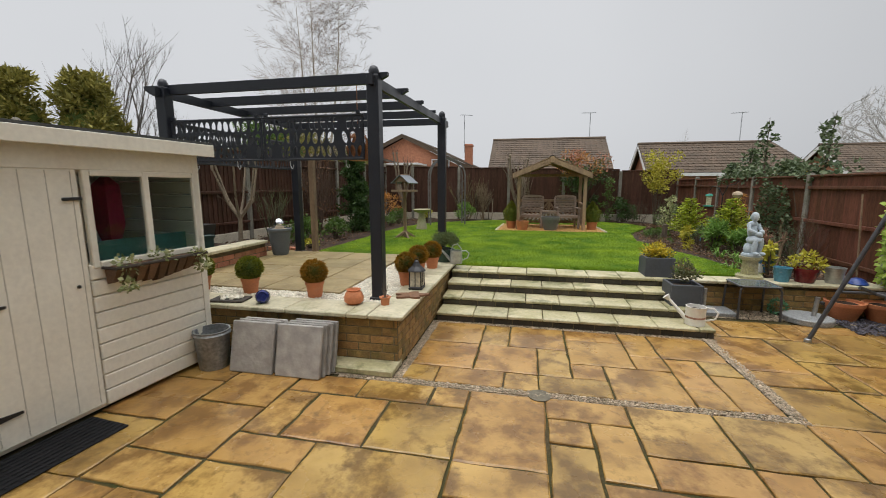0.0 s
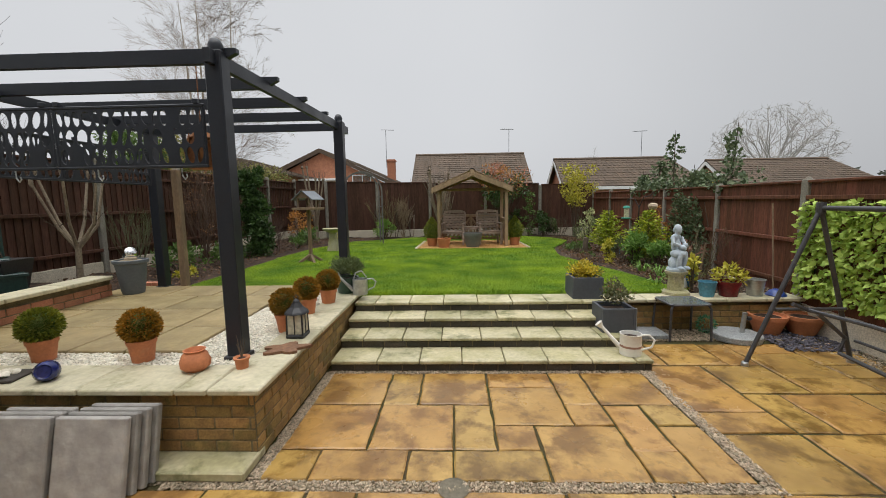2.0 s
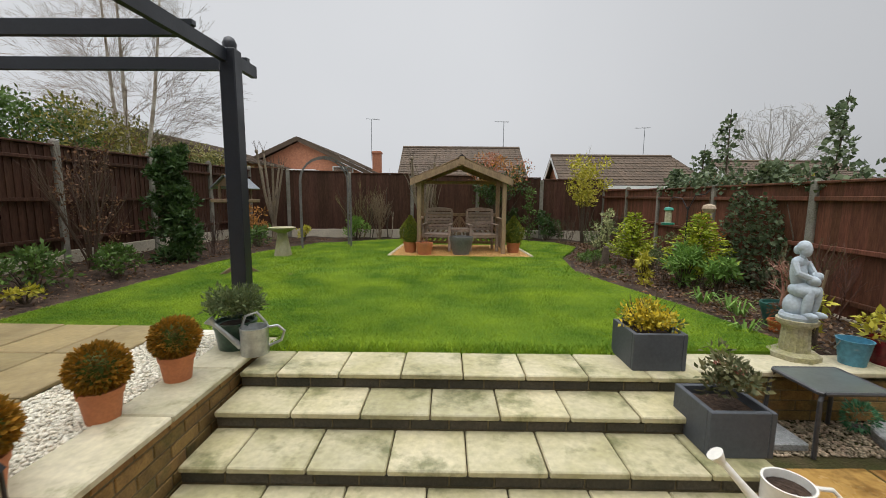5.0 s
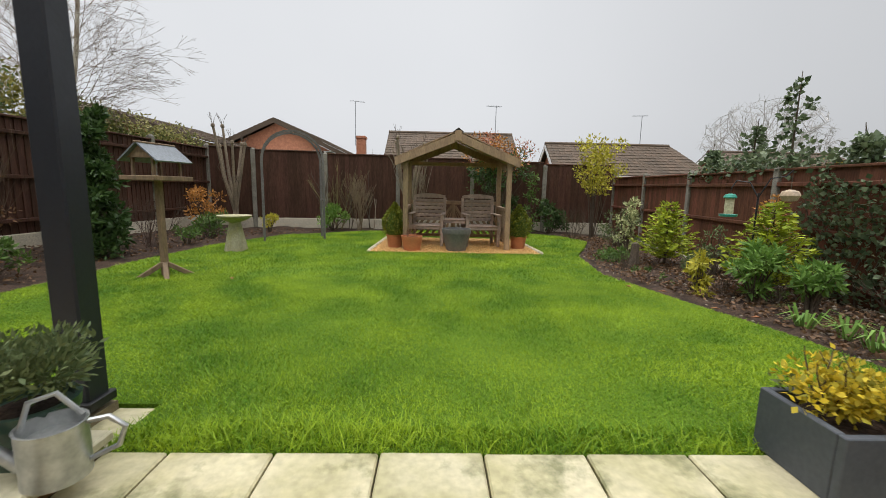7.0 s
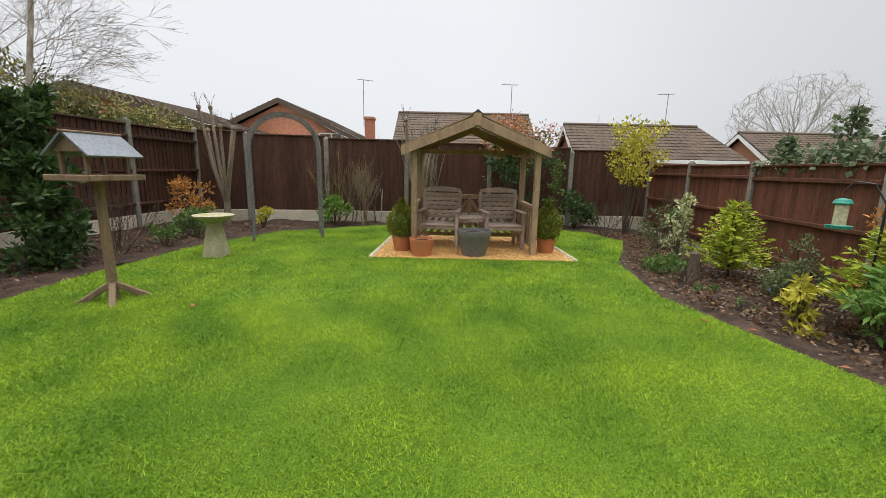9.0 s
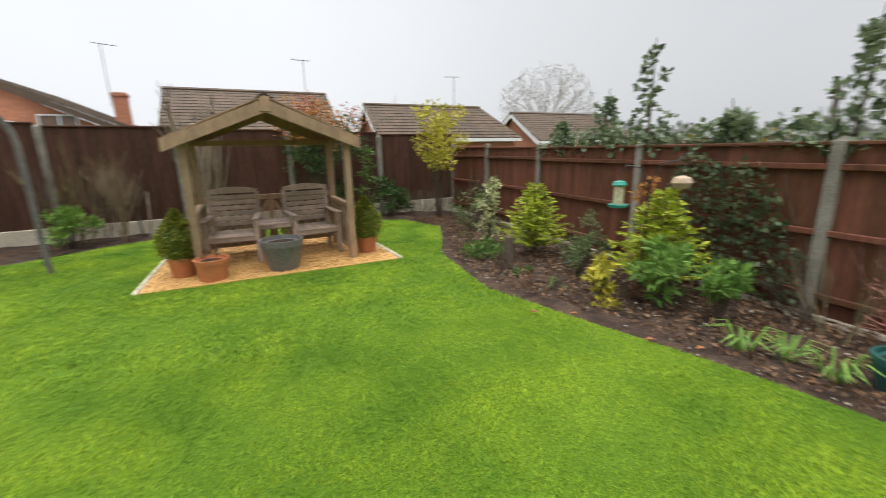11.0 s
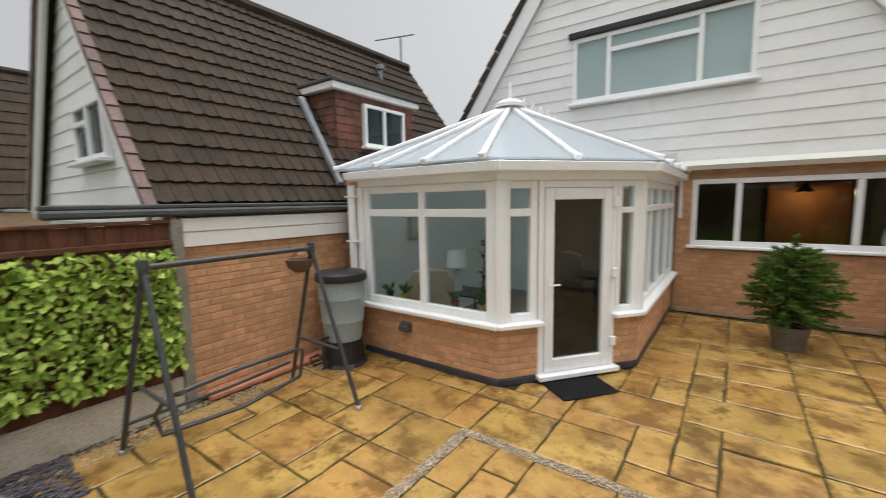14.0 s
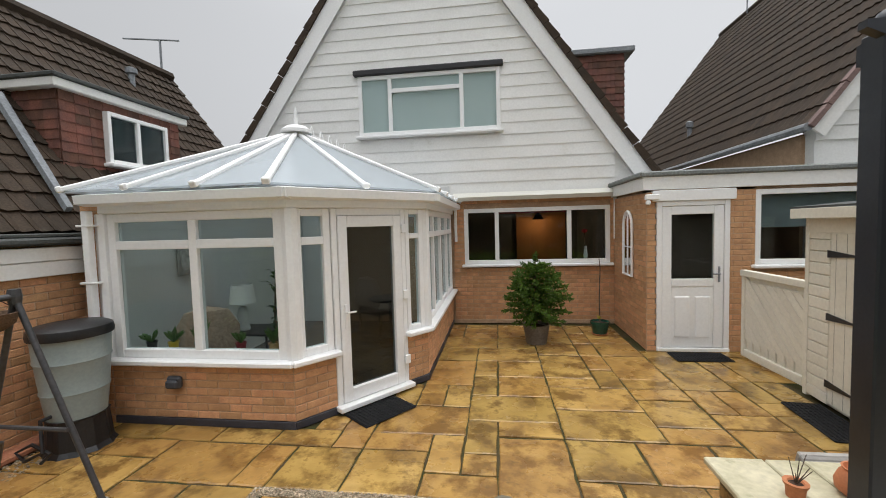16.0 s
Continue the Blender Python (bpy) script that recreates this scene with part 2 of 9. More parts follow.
def leaf_mat(name, a, b, rough=0.5, grain=0.2):
    """Foliage: colour by leaf between a and b, a little light shining through."""
    m = bpy.data.materials.new(name)
    m.use_nodes = True
    n, l = m.node_tree.nodes, m.node_tree.links
    bsdf = n["Principled BSDF"]
    geo = n.new("ShaderNodeNewGeometry")
    mix = n.new("ShaderNodeMix")
    mix.data_type = "RGBA"
    mix.inputs["A"].default_value, mix.inputs["B"].default_value = (*a, 1), (*b, 1)
    noi = n.new("ShaderNodeTexNoise")
    noi.inputs["Scale"].default_value = 6
    l.new(geo.outputs["Position"], noi.inputs["Vector"])
    ad = n.new("ShaderNodeMath")
    ad.operation = "ADD"
    l.new(geo.outputs["Random Per Island"], ad.inputs[0])
    l.new(noi.outputs["Fac"], ad.inputs[1])
    mr = n.new("ShaderNodeMapRange")
    mr.inputs["From Min"].default_value, mr.inputs["From Max"].default_value = 0.4, 1.6
    l.new(ad.outputs[0], mr.inputs["Value"])
    l.new(mr.outputs[0], mix.inputs["Factor"])
    l.new(mix.outputs["Result"], bsdf.inputs["Base Color"])
    bsdf.inputs["Roughness"].default_value = rough
    bsdf.inputs["Specular IOR Level"].default_value = 0.22
    tr = n.new("ShaderNodeBsdfTranslucent")
    l.new(mix.outputs["Result"], tr.inputs["Color"])
    mx = n.new("ShaderNodeMixShader")
    mx.inputs[0].default_value = 0.2
    l.new(bsdf.outputs[0], mx.inputs[1])
    l.new(tr.outputs[0], mx.inputs[2])
    l.new(mx.outputs[0], n["Material Output"].inputs["Surface"])
    return m


SANDSTONE = mat("wet_sandstone", (0.52, 0.325, 0.10), (0.36, 0.205, 0.056), rough=0.25, scale=2.6, fine=9, bump=0.6, vary=0.2, grain=0.12, rough_var=0.13, dirt=((0.15, 0.075, 0.02), 3.4, 0.465, 0.85), alt=((0.29, 0.165, 0.045), 0.5), moss=((0.085, 0.05, 0.015), 9, 0.55, 0.7))
COPING = mat("pale_paving", (0.56, 0.51, 0.36), (0.44, 0.40, 0.26), rough=0.5, scale=3.5, fine=30, bump=0.2, vary=0.12, grain=0.12, dirt=((0.20, 0.19, 0.09), 5, 0.56, 0.8), rough_var=0.12)
TREAD = mat("mossy_tread", (0.50, 0.45, 0.29), (0.37, 0.335, 0.18), rough=0.5, scale=3.5, fine=30, bump=0.2, vary=0.15, grain=0.14, dirt=((0.13, 0.135, 0.05), 4, 0.52, 0.85), rough_var=0.12)
# slab tone lowered by a quarter, carrying the shade under the pergola
RAISED_SLAB = mat("raised_patio_slab", (0.36, 0.275, 0.13), (0.24, 0.18, 0.082), rough=0.42, scale=2.5, fine=25, bump=0.2, vary=0.13, grain=0.12, dirt=((0.19, 0.145, 0.075), 3, 0.55, 0.6), rough_var=0.1)
BUFF_BRICK = mat("buff_brick", (0.33, 0.205, 0.065), (0.21, 0.125, 0.045), rough=0.75, scale=9, fine=90, bump=0.4, vary=0.3, grain=0.2, dirt=((0.10, 0.10, 0.03), 5, 0.54, 0.75))
RED_BRICK = mat("red_brick", (0.43, 0.19, 0.10), (0.33, 0.14, 0.075), rough=0.8, scale=9, fine=90, bump=0.35, vary=0.2, grain=0.18, dirt=((0.24, 0.13, 0.09), 6, 0.58, 0.5))
ORANGE_BRICK = mat("house_brick", (0.60, 0.335, 0.17), (0.48, 0.25, 0.125), rough=0.8, scale=9, fine=90, bump=0.35, vary=0.16, grain=0.16)
MORTAR = mat("mortar", (0.50, 0.34, 0.22), (0.41, 0.275, 0.175), rough=0.9, scale=12, fine=120, bump=0.4)
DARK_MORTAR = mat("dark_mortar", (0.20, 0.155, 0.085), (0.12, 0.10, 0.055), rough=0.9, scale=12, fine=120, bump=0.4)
BLUE_BRICK = mat("blue_brick", (0.045, 0.047, 0.06), (0.03, 0.03, 0.04), rough=0.5, vary=0.2, fine=80)
SOIL = mat("soil", (0.075, 0.049, 0.034), (0.032, 0.022, 0.017), rough=0.95, scale=7, fine=60, bump=1.0, grain=0.5, spec=0.15)
JOINT = mat("joint_soil", (0.075, 0.056, 0.03), (0.042, 0.046, 0.014), rough=0.95, scale=4, fine=80, bump=0.6, grain=0.4, spec=0.15)
TURF = mat("turf", (0.10, 0.175, 0.012), (0.07, 0.135, 0.009), rough=0.9, scale=1.5, fine=120, bump=0.8, grain=0.5, spec=0.15)
ANTHRACITE = mat("anthracite_paint", (0.016, 0.019, 0.026), (0.012, 0.014, 0.02), rough=0.38, scale=4, fine=60, bump=0.05, grain=0.1, rough_var=0.08)
FENCE_WOOD = mat("stained_fence_board", (0.165, 0.068, 0.04), (0.11, 0.046, 0.028), rough=0.62, scale=2, fine=14, bump=0.3, vary=0.22, grain=0.25, stretch=(6, 6, 0.7), spec=0.15)
FENCE_WOOD_FAR = mat("stained_fence_panel", (0.09, 0.044, 0.029), (0.06, 0.03, 0.02), rough=0.65, scale=2, fine=14, bump=0.3, vary=0.18, island=0.0, grain=0.25, stretch=(6, 6, 0.7), spec=0.15)
CONCRETE = mat("concrete_post", (0.27, 0.25, 0.21), (0.19, 0.175, 0.14), rough=0.85, scale=5, fine=70, bump=0.4, vary=0.1, dirt=((0.10, 0.10, 0.05), 4, 0.55, 0.6))
GRAVEL_BOARD = mat("gravel_board_concrete", (0.56, 0.50, 0.39), (0.45, 0.40, 0.31), rough=0.85, scale=3, fine=60, bump=0.25, vary=0.06, dirt=((0.16, 0.16, 0.08), 3, 0.58, 0.5))
CREAM = mat("cream_shed_paint", (0.78, 0.745, 0.64), (0.73, 0.69, 0.585), rough=0.55, scale=2, fine=30, bump=0.1, vary=0.03, grain=0.05, dirt=((0.45, 0.42, 0.30), 3, 0.62, 0.4))
WHITE_PVC = mat("white_pvc", (0.87, 0.87, 0.86), (0.84, 0.84, 0.83), rough=0.3, scale=2, fine=30, bump=0.0, vary=0.02, grain=0.03)
WHITE_BOARD = mat("white_weatherboard", (0.82, 0.815, 0.79), (0.77, 0.765, 0.735), rough=0.45, scale=1.5, fine=30, bump=0.06, vary=0.03, grain=0.04, dirt=((0.5, 0.49, 0.42), 3, 0.62, 0.35))
ROOF_TILE = mat("brown_concrete_tile", (0.056, 0.038, 0.025), (0.036, 0.026, 0.018), rough=0.75, spec=0.2, scale=3, fine=60, bump=0.5, island=0.12, grain=0.25, dirt=((0.075, 0.07, 0.052), 4, 0.6, 0.4))
FAR_TILE = mat("far_roof_tile", (0.112, 0.076, 0.048), (0.08, 0.056, 0.037), rough=0.8, scale=1, fine=20, bump=0.3, island=0.18, grain=0.2)
HUNG_TILE = mat("hung_clay_tile", (0.17, 0.068, 0.042), (0.11, 0.048, 0.033), rough=0.75, scale=6, fine=60, bump=0.3, island=0.3, grain=0.2)
LEAD = mat("lead_grey", (0.26, 0.28, 0.30), (0.20, 0.215, 0.23), rough=0.5, scale=3, fine=30, bump=0.1)
FELT = mat("grey_roof_felt", (0.07, 0.075, 0.072), (0.05, 0.054, 0.052), rough=0.8, scale=3, fine=60, bump=0.3)
BLACK = mat("black_plastic", (0.018, 0.018, 0.02), (0.013, 0.013, 0.014), rough=0.45, fine=60, bump=0.1)
GLASS = glass_mat("clear_glass", (0.80, 0.86, 0.86))
# very dark room walls: indoor dimness is put into the colour
SHADE_TONED_ROOM = mat("shade_toned_room", (0.11, 0.095, 0.08), (0.08, 0.07, 0.06), rough=0.8)
PALE_ROOM = mat("pale_room_wall", (0.66, 0.66, 0.64), (0.62, 0.62, 0.60), rough=0.8, grain=0.04)
TERRACOTTA = mat("terracotta", (0.50, 0.185, 0.075), (0.42, 0.155, 0.065), rough=0.75, scale=6, fine=60, bump=0.15, vary=0.1, grain=0.1, dirt=((0.50, 0.30, 0.18), 5, 0.6, 0.4))
BARK = mat("bark", (0.11, 0.082, 0.055), (0.07, 0.052, 0.035), rough=0.9, scale=6, fine=50, bump=0.6, grain=0.3)
BIRCH = mat("birch_bark", (0.55, 0.50, 0.42), (0.30, 0.24, 0.18), rough=0.8, scale=4, fine=30, bump=0.4, grain=0.2)
FAR_TWIG = mat("far_twigs", (0.15, 0.125, 0.105), (0.12, 0.10, 0.085), rough=0.9, grain=0.1, bump=0)
# far twigs paled: the mist in front of them is put into the colour
MIST_TINTED_TWIG = mat("mist_tinted_twigs", (0.47, 0.45, 0.425), (0.42, 0.40, 0.38), rough=0.9, grain=0.1, bump=0)
WOOD = mat("weathered_wood", (0.25, 0.165, 0.095), (0.17, 0.115, 0.07), rough=0.75, scale=3, fine=20, bump=0.4, vary=0.15, grain=0.2, stretch=(4, 4, 1))
BENCH_WOOD = mat("grey_brown_bench_wood", (0.43, 0.32, 0.25), (0.30, 0.23, 0.185), rough=0.7, scale=3, fine=20, bump=0.3, vary=0.15, grain=0.2)
PEBBLE = mat("mixed_pebble", (0.40, 0.32, 0.215), (0.25, 0.19, 0.125), rough=0.6, scale=20, fine=60, bump=0.2, island=0.45, grain=0.15)
WHITE_CHIP = mat("white_gravel", (0.76, 0.72, 0.60), (0.62, 0.56, 0.44), rough=0.7, scale=15, fine=60, bump=0.2, island=0.2, grain=0.1)
GOLD_CHIP = mat("gold_gravel", (0.60, 0.36, 0.12), (0.48, 0.27, 0.09), rough=0.7, scale=15, fine=60, bump=0.2, island=0.25, grain=0.1)


# ---- levels and the lines of the plan (metres) ----
LAWN, DECK = 0.41, 0.49
RISER = 0.105
NOSING = (4.98, 5.32, 5.65, 5.95)
RNG = random.Random(7)


def structure(name, m, material, label, category, parent=None, smooth=False):
    return tagged(part(name, m, material, parent, "", smooth), label, category, "", "structure")


# ground sheet to the horizon, and the earth under the raised garden
GROUND_GREEN = mat("far_grass", (0.07, 0.085, 0.03), (0.05, 0.06, 0.025), rough=0.9, scale=0.3, fine=3)
structure("ground", M().box(-900, -900, -0.3, 900, 900, -0.06), GROUND_GREEN, "dull green winter ground around the houses", "ground")
structure("patio_base", M().box(-6, -2, -0.2, 5.33, 6.6, -0.012), JOINT, "dark mossy earth in the joints of the paving", "ground")

LAWN_EDGE = [(-0.02, 6.33), (3.0, 6.33), (3.02, 6.45), (4.1, 6.45), (4.05, 6.75), (4.0, 7.05), (3.88, 7.75), (3.62, 8.7), (3.34, 9.8), (3.55, 11.3), (4.0, 12.2), (4.35, 13.0), (4.1, 14.1), (2.8, 14.7), (0.8, 14.75), (-0.6, 14.2), (-1.9, 13.3), (-2.5, 11.7), (-2.64, 10.3), (-2.64, 9.1), (-2.7, 7.1), (-2.7, 6.68), (-0.02, 6.68)]
structure("lawn_bed", M().prism(LAWN_EDGE, -0.1, LAWN), TURF, "wet green lawn turf", "lawn")


def bed(name, poly, z, label, lump=0.05, step=0.14):
    """A flower bed: a lumpy sheet of earth over a polygon."""
    xs = [p[0] for p in poly]
    ys = [p[1] for p in poly]
    m = M()
    nx, ny = int((max(xs) - min(xs)) / step) + 1, int((max(ys) - min(ys)) / step) + 1
    vs = []
    for j in range(ny + 1):
        for i in range(nx + 1):
            x, y = min(xs) + i * step, min(ys) + j * step
            vs.append((x, y, z(x, y) + lump * noise.noise((x * 3, y * 3, 1)) + lump * .5 * noise.noise((x * 9, y * 9, 4))))
    fs = []
    for j in range(ny):
        for i in range(nx):
            cx, cy = min(xs) + (i + .5) * step, min(ys) + (j + .5) * step
            inside = False
            for k in range(len(poly)):
                (x1, y1), (x2, y2) = poly[k], poly[(k + 1) % len(poly)]
                if (y1 > cy) != (y2 > cy) and cx < (x2 - x1) * (cy - y1) / (y2 - y1) + x1:
                    inside = not inside
            if inside:
                a = j * (nx + 1) + i
                fs.append((a, a + 1, a + nx + 2, a + nx + 1))
    m.add(vs, fs)
    structure(name, m, SOIL, label, "flower bed", smooth=True)


bed("flower_bed_right", [(3.9, 6.5), (5.5, 6.3), (5.95, 12.1), (6.0, 15.4), (-4.4, 15.4), (-4.4, 13.0), (-2.0, 13.5), (-0.8, 14.3), (2.8, 14.5), (4.0, 14.0), (4.2, 13.0), (3.4, 11.3), (3.3, 9.9)], lambda x, y: LAWN - 0.03 - 0.05 * max(0, x - 4.2), "dark wet soil of the flower bed along the fence")
bed("flower_bed_left", [(-4.9, 6.3), (-2.6, 6.9), (-2.6, 9.1), (-2.8, 10.3), (-2.6, 11.6), (-2.0, 13.5), (-4.4, 15.4), (-4.9, 15.4)], lambda x, y: LAWN - 0.03 + 0.1 * max(0, -3.2 - x), "dark wet soil of the flower bed along the fence")

# steps: a brick riser and slab treads, four rises
steps = thing("garden_steps", "four broad garden steps with pale mossy slab treads and dark risers", "steps", kind="structure")
for i, y in enumerate(NOSING):
    z = RISER * (i + 1)
    back = NOSING[i + 1] + 0.03 if i < 3 else 6.33
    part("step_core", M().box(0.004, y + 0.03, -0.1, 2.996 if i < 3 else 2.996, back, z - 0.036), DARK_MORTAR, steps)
    x = 0.0
    while x < 2.98:
        w = min(0.40, 3.0 - x)
        if x == 0.0:
            w = 0.24 if i % 2 else 0.44
        if 3.0 - x - w < 0.12:
            w = 3.0 - x
        part("slab", M().cbox(x + 0.004, y, z - 0.036, x + w - 0.004, back - 0.004, z + RNG.uniform(-.003, .003), 0.007), TREAD, steps)
        x += w
    x = 0.005
    while x < 2.97:
        w = min(0.225, 2.995 - x)
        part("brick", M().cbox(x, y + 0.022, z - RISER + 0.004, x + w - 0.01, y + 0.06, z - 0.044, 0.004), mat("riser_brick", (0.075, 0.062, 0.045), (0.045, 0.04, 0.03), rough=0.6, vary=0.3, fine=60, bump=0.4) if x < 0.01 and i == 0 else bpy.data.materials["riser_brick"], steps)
        x += w

BRICK_MESH = {}


def brick_mesh(length, height, depth, material):
    key = (round(length, 3), round(height, 3), round(depth, 3), material.name)
    if key not in BRICK_MESH:
        me = M().cbox(0, 0, 0, length, depth, height, 0.004).data("brick")
        me.materials.append(material)
        BRICK_MESH[key] = me
    return BRICK_MESH[key]


def brick_face(parent, origin, yaw, length, height, material, holes=(), limit=300, course=0.075, unit=0.225, start=0.0, depth=0.05, name="brick"):
    """Courses of stretchers proud of a mortar wall, the first ones single pieces, the rest joined."""
    base = pose(*origin, 0, 0, yaw)
    n, rest, joints = 0, M(), M()
    rows = int(height / course + 0.01)
    for r in range(rows):
        z = r * course
        x = -(unit / 2) * (r % 2)
        while x < length - 0.02:
            x0, x1 = max(x, 0.0), min(x + unit, length)
            x += unit
            if x1 - x0 < 0.03:
                continue
            cx, cz = (x0 + x1) / 2, z + course / 2
            spans = [(x0, x1)]
            for hx0, hz0, hx1, hz1 in holes:
                if z + course * .7 > hz0 and z + course * .3 < hz1:
                    nxt = []
                    for a, b in spans:
                        if b <= hx0 or a >= hx1:
                            nxt.append((a, b))
                        else:
                            if a < hx0 - 0.03:
                                nxt.append((a, hx0))
                            if b > hx1 + 0.03:
                                nxt.append((hx1, b))
                    spans = nxt
            for a, b in spans:
                w = b - a - 0.01
                if w < 0.02:
                    continue
                joints.box(a, 0.004, z, b, depth - .004, z + course, base)
                m = base @ pose(a + 0.005, -0.003 + RNG.uniform(-.001, .001), z + 0.005)
                if n < limit:
                    part(name, brick_mesh(w, course - 0.01, depth, material), material, parent, at=m)
                    n += 1
                else:
                    rest.cbox(0, 0, 0, w, depth, course - 0.01, 0.004, m)
    if joints.v:
        part("mortar", joints, MORTAR if material == ORANGE_BRICK else DARK_MORTAR, parent)
    if rest.v:
        o = part("brickwork", rest, material, parent)
        o["kind"] = "stuff"


# retaining walls of the raised patio
rw = thing("retaining_wall", "low buff brick retaining wall with pale slab coping round the raised patio", "wall", kind="structure")
part("core", M().box(-3.3, 3.70, -0.1, -0.06, 3.9, DECK - 0.05), DARK_MORTAR, rw)
part("core", M().box(-0.2, 3.70, -0.1, -0.06, 6.36, DECK - 0.05), DARK_MORTAR, rw)
brick_face(rw, (-2.1, 3.66, 0.06), 0, 2.06, 0.376, BUFF_BRICK)
brick_face(rw, (-0.04, 3.66, 0.0), 90, 2.66, 0.45, BUFF_BRICK, start=1)
part("foot_slab", M().cbox(-1.05, 3.46, 0.0, -0.03, 3.74, 0.06, 0.01), TREAD, rw)
x = -2.3
while x < -0.3:
    part("coping_slab", M().cbox(x + .004, 3.60, DECK - 0.04, min(x + 0.6, -0.3) - .004, 3.98, DECK, 0.008), COPING, rw)
    x += 0.6
part("coping_slab", M().cbox(-0.296, 3.60, DECK - 0.04, 0.02, 4.2, DECK, 0.008), COPING, rw)
y = 4.2
while y < 6.2:
    part("coping_slab", M().cbox(-0.3, y + .004, DECK - 0.04, 0.02, min(y + 0.55, 6.36) - .004, DECK, 0.008), COPING, rw)
    y += 0.55

# right-hand wall below the flower bed
rw2 = thing("bed_wall", "low mossy buff brick wall with slab coping under the statue", "wall", kind="structure")
part("core", M().box(3.004, 6.24, -0.1, 5.3, 6.44, 0.34), DARK_MORTAR, rw2)
brick_face(rw2, (3.0, 6.20, 0.0), 0, 2.3, 0.34, BUFF_BRICK)
x = 3.004
while x < 5.2:
    part("coping_slab", M().cbox(x, 6.14, 0.345, min(x + 0.46, 5.3) - .008, 6.46, 0.385, 0.008), COPING, rw2)
    x += 0.46
part("bed_edge", M().box(3.004, 6.44, -0.1, 5.3, 6.52, 0.33), DARK_MORTAR, rw2)

structure("corner_earth", M().cbox(-0.27, 6.365, 0.1, -0.024, 6.672, LAWN - 0.012, 0.01), TREAD, "mossy slab between the patio corner and the lawn", "paving")

# raised patio floor
deck = thing("raised_patio", "raised patio of buff stone slabs with a white gravel border", "patio", kind="structure")
part("deck_base", M().box(-3.3, 3.9, -0.1, -0.2, 6.66, DECK - 0.05), DARK_MORTAR, deck)
for i in range(4):
    y = 4.24 + i * 0.61
    x, k = -3.28, i % 3
    while x < -0.9:
        w = (0.9, 0.6, 0.45)[k % 3]
        k += 1
        w = min(w, -0.86 - x)
        if w > 0.1:
            part("slab", M().cbox(x + .008, y, DECK - 0.03, x + w - .008, y + 0.592, DECK + RNG.uniform(-.003, .004), 0.006), RAISED_SLAB, deck)
        x += w


def pebbles(name, n, area, size, material, label, z=0.0, keep=None, seed=1, flat=0.6):
    """Loose stones: small lumps strewn over an area, one object of stuff."""
    rng = np.random.default_rng(seed)
    x0, y0, x1, y1 = area
    c = np.stack([rng.uniform(x0, x1, n), rng.uniform(y0, y1, n), np.full(n, z)], 1)
    if keep is not None:
        c = c[[keep(p[0], p[1]) for p in c]]
    n = len(c)
    oct_v = np.array([(1, 0, 0), (0, 1, 0), (-1, 0, 0), (0, -1, 0), (0, 0, flat), (0, 0, -flat)], float)
    oct_f = np.array([(0, 1, 4), (1, 2, 4), (2, 3, 4), (3, 0, 4), (1, 0, 5), (2, 1, 5), (3, 2, 5), (0, 3, 5)])
    s = rng.uniform(0.6, 1.3, (n, 1, 1)) * size * rng.uniform(0.7, 1.2, (n, 6, 3))
    a = rng.uniform(0, 6.28, n)
    ca, sa = np.cos(a)[:, None], np.sin(a)[:, None]
    v = oct_v[None] * s
    v = np.stack([v[..., 0] * ca - v[..., 1] * sa, v[..., 0] * sa + v[..., 1] * ca, v[..., 2]], -1) + c[:, None]
    v[..., 2] += rng.uniform(0, size * .7, (n, 1))
    f = oct_f[None] + (np.arange(n) * 6)[:, None, None]
    ob = part(name, np_mesh(name, v.reshape(-1, 3), f.reshape(-1, 3)), material)
    return tagged(ob, label, "gravel", "", "stuff")


structure("gravel_base", M().box(-3.3, 3.985, 0.3, -0.305, 4.235, DECK - 0.02), WHITE_CHIP, "white gravel bed along the coping", "gravel")
structure("gravel_base_side", M().box(-0.855, 4.24, 0.3, -0.305, 6.62, DECK - 0.02), WHITE_CHIP, "white gravel bed along the coping", "gravel")
pebbles("white_gravel", 5200, (-3.2, 3.99, -0.31, 4.23), 0.013, WHITE_CHIP, "white stone chippings along the patio edge", DECK - 0.02, seed=2)
pebbles("white_gravel", 7500, (-0.85, 4.24, -0.31, 6.5), 0.013, WHITE_CHIP, "white stone chippings along the patio edge", DECK - 0.02, seed=3)

# raised bed on the far side of the patio
rb = thing("raised_bed_wall", "red brick raised bed wall with slab coping beside the patio", "wall", kind="structure")
part("core", M().box(-3.24, 3.7, 0.2, -3.06, 6.12, 0.70), DARK_MORTAR, rb)
brick_face(rb, (-3.04, 3.7, DECK), 90, 2.42, 0.21, RED_BRICK)
y = 3.7
while y < 6.0:
    part("coping_slab", M().cbox(-3.28, y, 0.70, -2.98, min(y + .6, 6.12) - .008, 0.745, 0.008), COPING, rb)
    y += .6
structure("raised_bed_soil", M().box(-4.8, 3.5, 0.1, -3.24, 6.12, 0.66), SOIL, "dark soil in the raised bed", "flower bed")
eb = thing("brick_edging", "short red brick edging beside the pergola post", "edging", kind="structure")
for i in range(3):
    part("brick", brick_mesh(0.215, 0.065, 0.10, RED_BRICK), RED_BRICK, eb, at=pose(-3.42 + i * 0.222, 6.68, DECK - 0.02))

# lower patio: stone slabs on a module, a gravel strip round the middle panel
paving = thing("patio_paving", "wet golden sandstone paving slabs in mixed sizes", "paving", kind="structure")
U = 0.285
SLAB_MESH = {}


